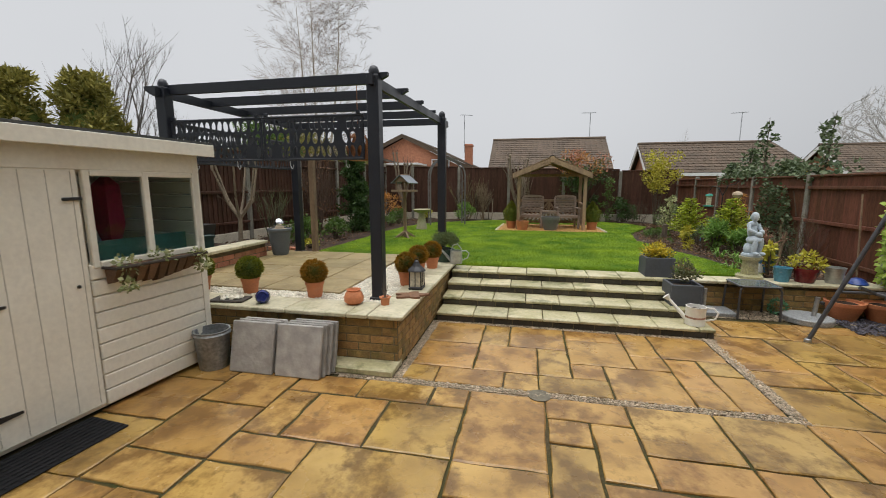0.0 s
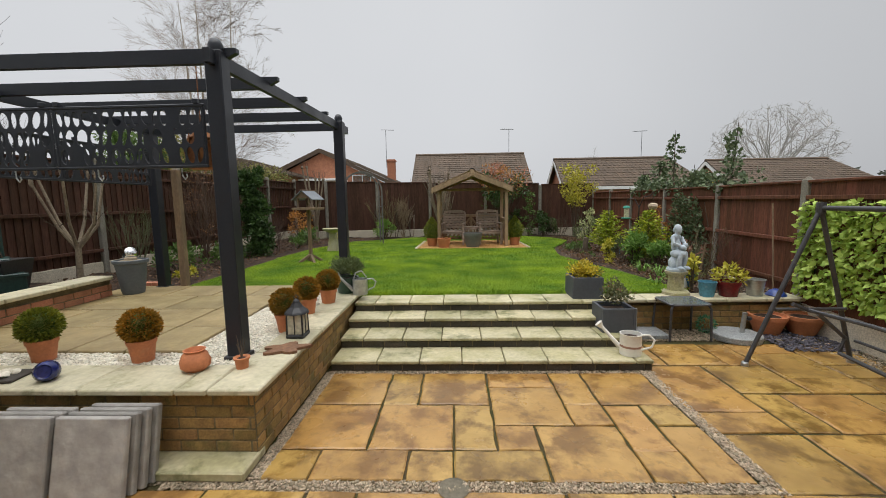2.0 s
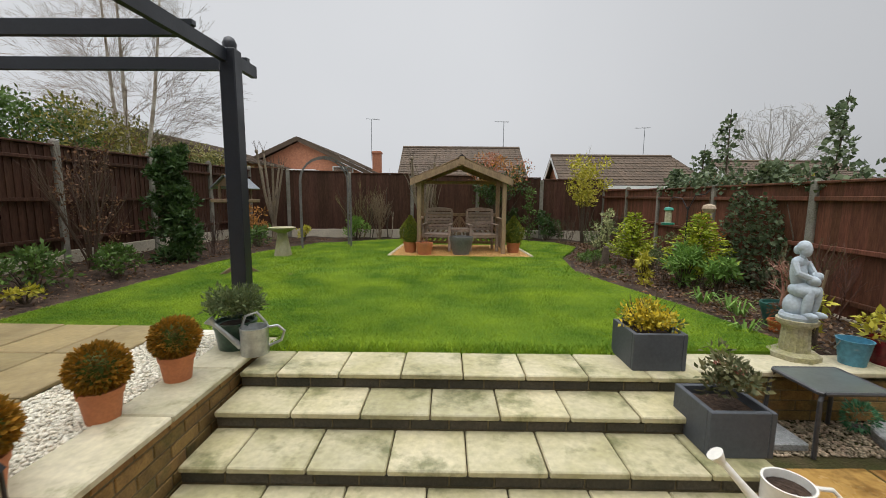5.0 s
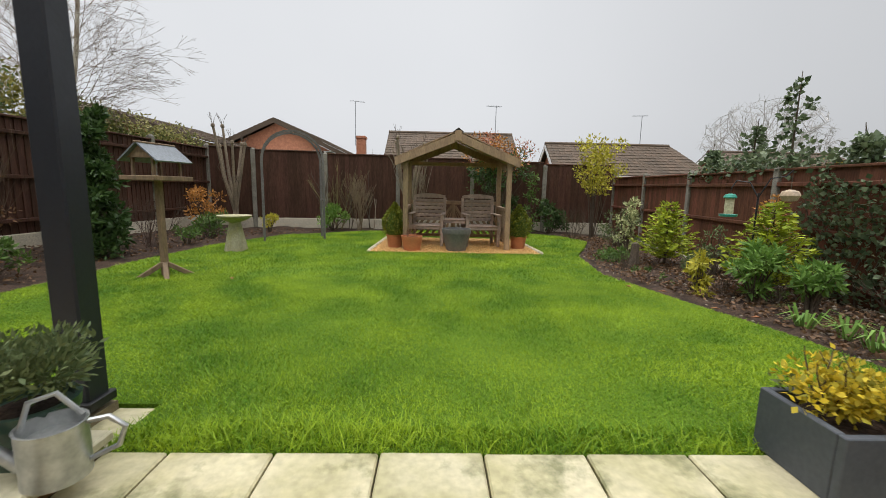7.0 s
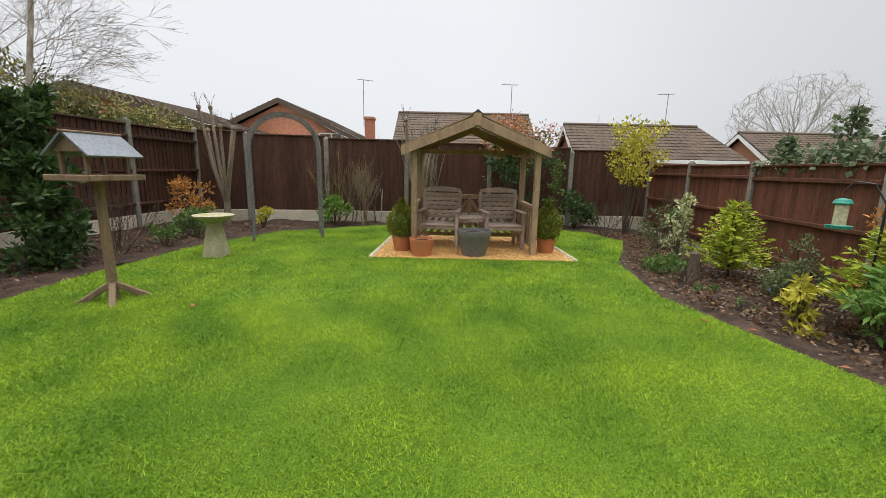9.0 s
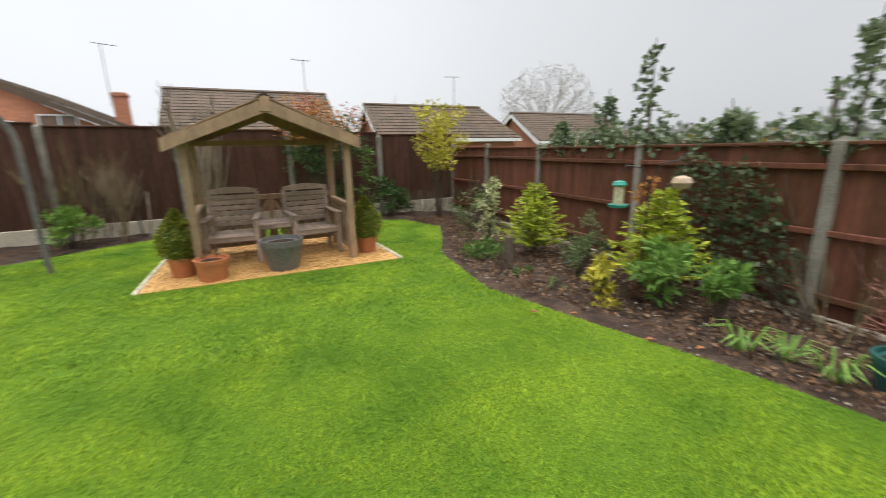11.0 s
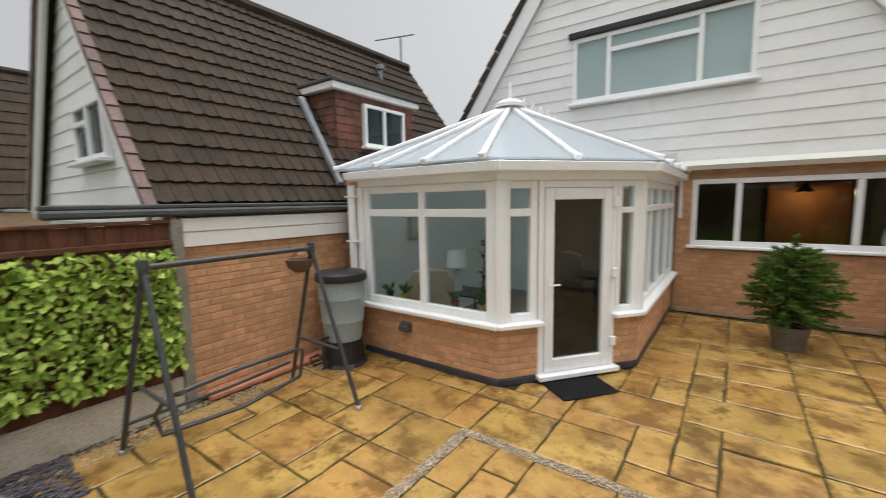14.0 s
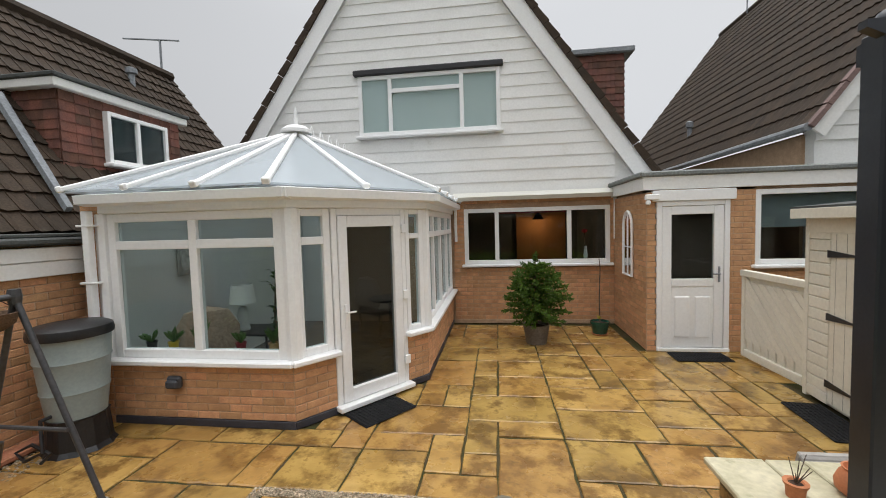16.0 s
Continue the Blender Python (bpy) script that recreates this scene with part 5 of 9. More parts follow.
part("lead_valley", M().slab([(5.55, 2.46, 2.12), (5.58, 2.37, 2.12), (6.5, 2.24, 3.4), (6.5, 2.33, 3.4)], (-.6, 0, .8), .06), LEAD, east)
dorm = part("dormer", M().box(6.03, .33, 2.3, 7.7, 2.04, 3.52), HUNG_TILE, east, "tile-hung dormer with a white fascia")
hm = M()
tiled_slope(hm, (6.02, 2.05, 2.6), (6.02, .32, 2.6), (6.02, .32, 3.52), (6.02, 2.05, 3.52), .105, .17, .012)
tiled_slope(hm, (7.4, 2.05, 2.3), (6.02, 2.05, 2.3), (6.02, 2.05, 3.52), (7.4, 2.05, 3.52), .105, .17, .012)
part("hung_tiles", hm, HUNG_TILE, dorm)["kind"] = "stuff"
part("fascia", M().cbox(5.93, .22, 3.52, 7.6, 2.15, 3.62, .01), WHITE_BOARD, dorm)
part("lead_roof", M().cbox(5.9, .2, 3.62, 7.6, 2.17, 3.67, .01), FELT, dorm)
window(east, pose(5.955, 1.55, 2.76, 0, 0, -90), .93, .64, (.44,), WHITE_PVC, cill=True, bar=.05)
# dark sheets at the dormer and gable windows stand in for unlit rooms
part("dormer_dark", M().box(5.972, .64, 2.78, 5.985, 1.53, 3.38), mat("indoor_shade_tone", (.03, .035, .04), rough=.1, bump=0, grain=.05), east)
part("dark_behind", M().box(6.76, 4.534, 2.46, 7.82, 4.546, 3.04), bpy.data.materials["indoor_shade_tone"], east)
flue = part("flue", M().lathe([(.05, 0), (.05, .2), (.09, .22), (.09, .3), (.02, .33)], 12, (7.35, -.3, 4.4)), LEAD, east)
east2 = neighbour("neighbour_house", "farther chalet house with brown tiled roof", 15.3, 1.9, 18.2, 4.9, -4, 1, .4, False)
west = neighbour("neighbour_house", "neighbouring chalet house with dark tiled roof and white gable", -3.25, 3.15, -7.6, -0.45, -11.5, 1, .34)
part("gutter", M().tube([(-3.2, -.4, 3.12), (-3.2, -11, 3.12)], .06, 8), LEAD, west)
part("brick_wall", M().box(-3.8, -11, -.1, -3.45, -.75, 3.1), ORANGE_BRICK, west)
window(west, pose(-4.6, -0.48, 2.55, 0, 0, 180), 1.6, .6, (.8,), WHITE_PVC)
# dark sheet stands in for the unlit room at this window
part("dark_behind", M().box(-6.15, -.62, 2.6, -4.65, -.58, 3.1), bpy.data.materials["indoor_shade_tone"], west)
part("flue", M().lathe([(.06, 0), (.06, .35), (.09, .37), (.09, .5), (.02, .54)], 12, (-3.9, -5.6, 3.9)), LEAD, west)


def aerial(x, y, z, h, label="thin television aerial on a mast", arms=6, rz=20):
    a = thing("tv_aerial", label, "aerial", pose(x, y, z, 0, 0, rz), "aerials")
    part("mast", M().tube([(0, 0, 0), (0, 0, h)], .022, 5), LEAD, a)
    part("boom", M().tube([(-.35, 0, h), (.65, 0, h - .02)], .016, 5), LEAD, a)
    for i in range(arms):
        part("element", M().tube([(-.3 + i * .17, -.2, h), (-.3 + i * .17, .2, h)], .010, 4), LEAD, a)


aerial(7.82, -1.5, 5.0, .75, arms=0)
aerial(-7.4, -9.5, 8.8, 1.6)


def bungalow(x0, x1, y0, y1, eave, ridge, along_x, label, brick=RED_BRICK, hip=False):
    """A far bungalow: walls, tiled roof, white barge or fascia, windows."""
    h = thing("bungalow", label, "house", kind="structure")
    part("wall", M().box(x0 + .3, y0 + .3, -.1, x1 - .3, y1 - .3, eave), brick, h)
    cx, cy = (x0 + x1) / 2, (y0 + y1) / 2
    m, body = M(), M()
    if along_x:
        k = 1.5 if hip else 0.0
        a, b = (x0, cy, ridge), (x1 - k, cy, ridge)
        tiled_slope(m, (x0, y0, eave), (x1, y0, eave), b, a, .30, .36)
        body.slab([(x0, y0, eave - .03), (x1, y0, eave - .03), b, a], (0, 0, 1), .03).slab([(x1, y1, eave - .03), (x0, y1, eave - .03), a, b], (0, 0, 1), .03)
        if hip:
            body.slab([(x1, y0, eave - .03), (x1, y1, eave - .03), b], (0, 0, 1), .03)
            tiled_slope(m, (x1, y0, eave), (x1, y1, eave), (b[0], cy, ridge), (b[0], cy - .02, ridge), .30, .36)
        part("gable", M().slab([(x0 + .35, y0 + .4, eave - .1), (x0 + .35, y1 - .4, eave - .1), (x0 + .35, cy, ridge - .25)], (1, 0, 0), .2), brick, h)
        part("bargeboard", M().slab([(x0, y0, eave - .1), (x0, cy, ridge - .05), (x0, cy, ridge - .3), (x0, y0 + .3, eave - .25)], (1, 0, 0), .06).slab([(x0, y1, eave - .1), (x0, cy, ridge - .05), (x0, cy, ridge - .3), (x0, y1 - .3, eave - .25)], (1, 0, 0), .06), WHITE_BOARD, h)
        part("fascia", M().cbox(x0, y0 - .05, eave - .22, x1, y0 + .02, eave - .02), WHITE_BOARD, h)
        part("ridge_tiles", M().tube([a, b], .12, 6), FAR_TILE, h)
    else:
        a, b = (cx, y0, ridge), (cx, y1, ridge)
        tiled_slope(m, (x0, y1, eave), (x0, y0, eave), a, b, .30, .36)
        tiled_slope(m, (x1, y0, eave), (x1, y1, eave), b, a, .30, .36)
        body.slab([(x0, y1, eave - .03), (x0, y0, eave - .03), a, b], (0, 0, 1), .03).slab([(x1, y0, eave - .03), (x1, y1, eave - .03), b, a], (0, 0, 1), .03)
        part("gable", M().slab([(x0 + .4, y0 + .35, eave - .2), (x1 - .4, y0 + .35, eave - .2), (cx, y0 + .35, ridge - .25)], (0, 1, 0), .2), brick, h)
        part("bargeboard", M().slab([(x0, y0, eave - .05), (cx, y0, ridge), (cx, y0, ridge - .25), (x0 + .2, y0, eave - .22)], (0, 1, 0), .06).slab([(x1, y0, eave - .05), (cx, y0, ridge), (cx, y0, ridge - .25), (x1 - .2, y0, eave - .22)], (0, 1, 0), .06), FAR_TILE, h)
    part("roof_tiles", m, FAR_TILE, h)["kind"] = "stuff"
    part("roof", body, FAR_TILE, h)
    return h


b1 = bungalow(-13.4, -2.6, 29.0, 40, 2.75, 5.2, False, "far red brick bungalow with its gable to the garden")
window(b1, pose(-5.9, 29.3, 2.75), 1.3, .7, (.7,), WHITE_PVC)
part("chimney", M().cbox(-4.2, 33.7, 3.0, -3.6, 34.3, 4.9).cbox(-4.26, 33.64, 4.72, -3.54, 34.36, 4.85), RED_BRICK, b1)
part("lean_to_roof", M().cbox(-9.6, 26.6, 2.95, -6.2, 29.2, 3.08), WHITE_PVC, b1)
b2 = bungalow(-1.75, 6.2, 28.3, 35.5, 2.65, 4.93, True, "far bungalow with a brown tiled roof along the back")
b3 = bungalow(8.3, 17.9, 28.9, 34.4, 2.4, 4.43, True, "far red brick bungalow with a hipped brown roof", hip=True)
b4 = bungalow(19.9, 30.3, 29.5, 36.5, 2.2, 4.28, True, "far bungalow with a brown tiled roof beyond the side fence", hip=True)
b5 = bungalow(-19.0, -8.3, 22.6, 31.5, 3.2, 4.7, False, "neighbouring bungalow with a low brown roof beyond the side fence")
aerial(5.1, 31.9, 4.8, 1.9, rz=190)
aerial(-4.2, 33.5, 4.2, 2.92)
aerial(15.15, 33, 4.1, 2.45, rz=170)


# ---- foliage helpers ----
def leaf_cloud(name, pts, outs, size, aspect=0.5, seed=0, droop=0.0, spread=0.8, fold=0.25):
    """Many small pointed leaves: pts where they sit, outs the way they point."""
    rng = np.random.default_rng(seed)
    n = len(pts)
    d = outs + rng.normal(0, spread, (n, 3))
    d[:, 2] -= droop
    d /= np.linalg.norm(d, axis=1)[:, None] + 1e-9
    s = np.cross(d, rng.normal(0, 1, (n, 3)))
    s /= np.linalg.norm(s, axis=1)[:, None] + 1e-9
    up = np.cross(s, d)
    L = (size * rng.uniform(0.6, 1.25, n))[:, None]
    W = L * aspect * 0.5
    b = pts
    v = np.stack([b, b + d * L * .45 + s * W + up * W * fold, b + d * L, b + d * L * .45 - s * W + up * W * fold], 1)
    f = np.arange(n * 4).reshape(n, 4)
    return np_mesh(name, v.reshape(-1, 3), f)


def ball_points(n, r, c=(0, 0, 0), seed=0, squash=(1, 1, 1), shell=0.82, lumps=0.12):
    rng = np.random.default_rng(seed)
    u = rng.normal(0, 1, (n, 3))
    u /= np.linalg.norm(u, axis=1)[:, None]
    k = 1 + lumps * np.sin(u[:, 0] * 7 + seed) * np.cos(u[:, 1] * 6 + seed * 2) * np.sin(u[:, 2] * 5 + 1)
    rad = r * k * rng.uniform(shell, 1.0, n)
    return u * rad[:, None] * np.array(squash) + np.array(c), u


def clumps(n, centres, radii, per, seed=0, shell=0.3):
    """Leaf places in several clumps."""
    ps, us = [], []
    for i, (c, r) in enumerate(zip(centres, radii)):
        p, u = ball_points(per, r, c, seed + i, (1, 1, .8), shell)
        ps.append(p)
        us.append(u)
    return np.concatenate(ps), np.concatenate(us)


def grow(m, p, d, length, r, depth, rng, split=3, spread=0.5, shrink=0.72, lift=0.12, seg=5, tips=None, bend=0.12, r_min=0.002, keep=0.62):
    """Branches that fork and taper, gathered into m."""
    p, d = Vector(p), Vector(d).normalized()
    pts, rs = [p], [r]
    q, e = p, d
    for i in range(3):
        e = (e + Vector((rng.uniform(-bend, bend), rng.uniform(-bend, bend), rng.uniform(-bend, bend) + lift * .3))).normalized()
        q = q + e * length / 3
        pts.append(q)
        rs.append(max(r_min, r * (1 - (1 - keep) * (i + 1) / 3)))
    m.tube(pts, rs, seg if r > 0.02 else (4 if r > .008 else 3), cap=False)
    if tips is not None and depth <= 1:
        tips.append((q, e))
    if depth <= 0:
        return
    for k in range(split):
        at = pts[-1] if k == 0 else pts[rng.choice((1, 2, 3))]
        s = Vector((rng.gauss(0, 1), rng.gauss(0, 1), rng.gauss(0, 1))).normalized()
        nd = (e + s * spread * (0.5 if k == 0 else 1.0) + Vector((0, 0, lift))).normalized()
        grow(m, at, nd, length * shrink * rng.uniform(.8, 1.15), max(r_min, r * keep * (1 if k == 0 else .8)), depth - 1, rng, split, spread, shrink, lift, seg, tips, bend, r_min, keep)


BOX_LEAF = leaf_mat("box_leaf", (0.085, 0.118, 0.017), (0.26, 0.26, 0.03))
# darker copy of the box leaf, shade put into the colour of inner cores
BOX_LEAF_SHADED = leaf_mat("box_leaf_shaded", (0.043, 0.080, 0.017), (0.102, 0.145, 0.026))
BOX_BRONZE = leaf_mat("bronzed_box_leaf", (0.16, 0.105, 0.017), (0.45, 0.21, 0.024))
HEBE_LEAF = leaf_mat("hebe_leaf", (0.072, 0.109, 0.043), (0.174, 0.203, 0.080))
GOLD_LEAF = leaf_mat("golden_variegated_leaf", (0.25, 0.24, 0.035), (0.86, 0.63, 0.045))
VARIEG_LEAF = leaf_mat("cream_variegated_leaf", (0.145, 0.189, 0.072), (0.580, 0.580, 0.290))
CONIFER_GOLD = leaf_mat("golden_conifer", (0.203, 0.290, 0.029), (0.493, 0.536, 0.043))
CONIFER_GREEN = leaf_mat("bright_conifer", (0.102, 0.203, 0.043), (0.217, 0.362, 0.072))
FIR_LEAF = leaf_mat("fir_needle", (0.041, 0.087, 0.017), (0.116, 0.203, 0.029))
IVY_LEAF = leaf_mat("ivy_leaf", (0.06, 0.095, 0.045), (0.21, 0.26, 0.14), rough=.3)
LAUREL_LEAF = leaf_mat("laurel_leaf", (0.026, 0.058, 0.017), (0.087, 0.145, 0.043), rough=.35)
FAKE_LEAF = leaf_mat("pale_hedge_leaf", (0.232, 0.362, 0.051), (0.609, 0.750, 0.189), rough=.45)
RUST_LEAF = leaf_mat("rusty_leaf", (0.319, 0.145, 0.043), (0.609, 0.290, 0.072))
YELLOW_LEAF = leaf_mat("yellow_green_leaf", (0.319, 0.319, 0.043), (0.609, 0.522, 0.058))
MID_LEAF = leaf_mat("mid_green_leaf", (0.058, 0.109, 0.029), (0.145, 0.232, 0.051))
BROWN_LEAF = leaf_mat("brown_dry_leaf", (0.116, 0.065, 0.036), (0.232, 0.116, 0.058))
HEDGE_LEAF = leaf_mat("far_conifer_leaf", (0.12, 0.125, 0.03), (0.38, 0.33, 0.08))
SLATE_GREY = mat("slate_grey_planter", (0.075, 0.083, 0.095), (0.06, 0.066, 0.076), rough=.6, scale=4, fine=50, bump=.15, grain=.1)
GALV = mat("galvanised_steel", (0.50, 0.51, 0.50), (0.36, 0.37, 0.37), rough=.4, metal=.8, scale=12, fine=40, bump=.05, grain=.12)
GREY_METAL = mat("grey_painted_steel", (0.055, 0.055, 0.058), (0.04, 0.04, 0.043), rough=.4, fine=40, bump=.05)
GRANITE = mat("granite", (0.30, 0.31, 0.31), (0.20, 0.21, 0.21), rough=.45, scale=30, fine=160, bump=.1, grain=.5)
STONE_CAST = mat("cast_stone", (0.44, 0.40, 0.27), (0.34, 0.31, 0.20), rough=.85, scale=6, fine=60, bump=.3, dirt=((.30, .28, .10), 5, .5, .6))
STATUE = mat("blue_grey_statue_paint", (0.50, 0.56, 0.60), (0.40, 0.46, 0.51), rough=.75, scale=8, fine=50, bump=.25, grain=.12)


def pot_mesh(rt, rb, h, rim=0.02, wall=0.015):
    return M().lathe([(rb, 0), (rt - rim * .3, h * .8), (rt, h * .8), (rt + rim * .2, h), (rt - wall, h), (rt - wall * 1.4, h * .88)], 24)


def planted(name, x, y, z, rt, rb, h, pot_mat, label, category="pot", group=""):
    p = thing(name, label, category, pose(x, y, z), group)
    part("pot", pot_mesh(rt, rb, h), pot_mat, p, smooth=True)
    part("soil", M().lathe([(rt * .9, h * .86), (rt * .5, h * .9), (.005, h * .9)], 14), SOIL, p)
    return p


def topiary_ball(x, y, z, leaf, label, r=0.165, seed=0, group="box balls", h=0.2):
    r, h = r * .78, h * .8
    p = planted("topiary_pot", x, y, z, .092, .068, h, TERRACOTTA, label, "topiary", group)
    pts, us = ball_points(3000, r, (0, 0, h + r * .78), seed, (1, 1, .95), .8, .05)
    part("foliage", leaf_cloud("foliage", pts, us, .025, .55, seed), leaf, p)
    # smooth dark core stands in for the shade inside the ball
    part("inner_foliage", M().lathe([(r * .75 * math.sin(a * math.pi / 8) + .001, h + r * .78 - r * .75 * math.cos(a * math.pi / 8)) for a in range(9)], 14), BOX_LEAF_SHADED, p, smooth=True)
    return p


def topiary_cone(x, y, z, seed):
    p = planted("topiary_pot", x, y, z, .14, .11, .22, TERRACOTTA, "clipped green box cone in a terracotta pot", "topiary", "box cones")
    rng = np.random.default_rng(seed)
    n = 3000
    t = rng.uniform(0, 1, n) ** .7
    rad = .2 * np.sin(np.clip(.25 + t * .9, 0, 1) * math.pi) ** .8 * rng.uniform(.8, 1.05, n)
    rad = np.where(t > .5, .21 * (1 - t) * 2 * rng.uniform(.75, 1.05, n), .2 * np.minimum(1, .75 + t) * rng.uniform(.8, 1.05, n))
    a = rng.uniform(0, 6.28, n)
    pts = np.stack([np.cos(a) * rad, np.sin(a) * rad, .2 + t * .55], 1)
    us = np.stack([np.cos(a), np.sin(a), np.full(n, .4)], 1)
    part("foliage", leaf_cloud("foliage", pts, us, .035, .55, seed), BOX_LEAF, p)
    # smooth dark core stands in for the shade inside the cone
    part("inner_foliage", M().lathe([(.13, .2), (.15, .4), (.07, .62), (.01, .72)], 12), BOX_LEAF_SHADED, p, smooth=True)


# ---- pergola ----
per = thing("pergola", "black-painted timber pergola over the raised patio", "pergola")
for x, y in ((-.395, 4.16), (-.27, 6.58), (-2.72, 4.16), (-2.77, 6.65)):
    part("post", M().cbox(x - .058, y - .058, DECK - .03, x + .058, y + .058, 2.60, .008), ANTHRACITE, per)
    part("post_foot", M().cbox(x - .075, y - .075, DECK - .03, x + .075, y + .075, DECK + .012, .004), BLACK, per)
    part("post_cap", M().lathe([(.045, 2.60), (.05, 2.64), (.035, 2.675), (.01, 2.69)], 12, (x, y, 0)), ANTHRACITE, per, smooth=True)
for x0, x1 in ((-.395, -.27), (-2.72, -2.77)):
    part("side_beam", M().slab([(x0 - .022, 4.04, 2.50), (x0 + .022, 4.04, 2.50), (x1 + .022, 6.95, 2.50), (x1 - .022, 6.95, 2.50)], (0, 0, 1), .09), ANTHRACITE, per)
for y in (4.2, 4.84, 5.49, 6.16, 6.86):
    b = M()
    o = [(-2.98, 2.60), (-2.93, 2.56), (-2.88, 2.535), (-.40, 2.535), (-.35, 2.56), (-.27, 2.60), (-.27, 2.63), (-2.98, 2.63)]
    part("rafter", b.slab([(x, y - .022, z) for x, z in o], (0, 1, 0), .044), ANTHRACITE, per)


def cut_panel(w, h, seed):
    """A metal sheet with branch-like openings: cells, each with a slanted oval hole, and a rim."""
    r = random.Random(seed)
    m = M()
    t = .004
    rim = .022
    m.cbox(0, -.008, 0, w, .008, rim).cbox(0, -.008, h - rim, w, .008, h).cbox(0, -.008, rim, rim, .008, h - rim).cbox(w - rim, -.008, rim, w, .008, h - rim)
    rows = 3
    xs_prev = None
    zs = [rim + (h - 2 * rim) * k / rows for k in range(rows + 1)]
    for k in range(rows):
        x = rim - (.03 if k % 2 else 0)
        lean = r.uniform(-.02, .02)
        while x < w - rim:
            cw = r.uniform(.045, .095)
            x0, x1 = max(rim, x), min(w - rim, x + cw)
            x += cw
            if x1 - x0 < .02:
                continue
            n = 12
            z0, z1 = zs[k], zs[k + 1]
            cx, cz = (x0 + x1) / 2, (z0 + z1) / 2
            a0 = r.uniform(-.5, .5)
            ra, rb = (x1 - x0) * r.uniform(.36, .44), (z1 - z0) * r.uniform(.40, .47)
            solid = r.random() < .05
            outer, inner = [], []
            for i in range(n):
                a = 2 * math.pi * (i + .5) / n
                c, s = math.cos(a), math.sin(a)
                q = max(abs(c), abs(s))
                outer.append((cx + c / q * (x1 - x0) / 2, cz + s / q * (z1 - z0) / 2))
                u, v = c * ra, s * rb
                inner.append((max(x0 + .004, min(x1 - .004, cx + u * math.cos(a0) - v * math.sin(a0) * .5)), cz + v * math.cos(a0 * .5)))
            if solid:
                m.add([(p[0], -t, p[1]) for p in outer] + [(p[0], t, p[1]) for p in outer], [tuple(range(n)), tuple(reversed(range(n, 2 * n)))])
                continue
            vs = [(p[0], -t, p[1]) for p in outer] + [(p[0], -t, p[1]) for p in inner] + [(p[0], t, p[1]) for p in outer] + [(p[0], t, p[1]) for p in inner]
            fs = []
            for i in range(n):
                j = (i + 1) % n
                fs += [(i, j, n + j, n + i), (2 * n + j, 2 * n + i, 3 * n + i, 3 * n + j), (n + i, n + j, 3 * n + j, 3 * n + i)]
            m.add(vs, fs)
    return m


for k, (x0, y0, yaw) in enumerate(((-2.67, 4.16, 0), (-1.585, 4.16, 0), (-2.75, 6.56, -90), (-2.74, 5.38, -90))):
    sc = thing("pergola_screen", "dark grey metal screen cut with branching openings, hung in the pergola", "screen", pose(x0, y0, 1.84, 0, 0, yaw), "pergola screens")
    part("sheet", cut_panel(1.08 if yaw == 0 else 1.17, .43, 20 + k), ANTHRACITE, sc)
    for bx in (.02, 1.0):
        part("bracket", M().cbox(bx, -.014, .43, bx + .04, .014, .46, .003), ANTHRACITE, sc)
for x, y in ((-2.4, 4.16), (-1.9, 4.16), (-1.3, 4.16), (-.7, 4.16)):
    solo("hanging_hook", M().tube([(0, 0, 0), (0, 0, -.05), (.02, 0, -.08), (.035, 0, -.06), (.03, 0, -.04)], .004, 5), GALV, "small metal hook hanging from the screen", "hook", pose(x, y, 1.84), "hooks")
solo("timber_post", M().cbox(-.045, -.045, -.1, .045, .045, 1.75, .01), WOOD, "weathered round-edged timber post beside the lawn", "post", pose(-2.50, 6.68, .30))

hl = thing("hanging_lantern", "rust-coloured metal leaf lantern hanging behind the pergola screen", "lantern", pose(-.63, 4.30, 1.84))
RUST = mat("rusted_metal", (.36, .15, .05), (.22, .09, .035), rough=.7, metal=.3, scale=9, bump=.3)
part("tray", M().lathe([(.09, 0), (.10, .012), (.085, .02), (.005, .02)], 18), RUST, hl)
for k in range(8):
    q = pose(0, 0, 0, 0, 0, 45 * k)
    part("leaf_blade", M().slab([q @ Vector(v) for v in ((.085, -.035, .02), (.085, .035, .02), (.105, .045, .12), (.075, 0, .25), (.105, -.045, .12))], (math.cos(radians(45 * k)), math.sin(radians(45 * k)), 0), .006), RUST, hl)
part("hanger", M().tube([(0, 0, .24), (0, 0, .72)], .004, 5).lathe([(.08, .22), (.05, .26), (.005, .27)], 12), RUST, hl)

# ---- on the raised patio ----
topiary_ball(-2.38, 4.07, DECK - .01, BOX_LEAF, "clipped green box ball in a terracotta pot", .155, 1)
topiary_ball(-1.81, 4.10, DECK - .01, BOX_LEAF, "clipped green box ball in a terracotta pot", .16, 2)
topiary_ball(-1.06, 4.09, DECK - .01, BOX_BRONZE, "clipped bronze-tinged box ball in a terracotta pot", .155, 3)
for i, (x, y) in enumerate(((-.29, 4.75), (-.30, 5.28), (-.22, 5.70))):
    topiary_ball(x, y, DECK - .01, BOX_BRONZE, "clipped bronze box ball in a terracotta pot on white gravel", .152, 4 + i)
hp = planted("shrub_pot", -.15, 6.22, DECK - .01, .14, .11, .2, mat("dark_green_glaze", (.03, .07, .045), rough=.3), "green shrub in a dark green pot by the lawn", "pot")
pts, us = clumps(0, [(math.cos(a) * .1, math.sin(a) * .1, .32 + .03 * (a % 2)) for a in range(7)], [.11] * 7, 420, 5)
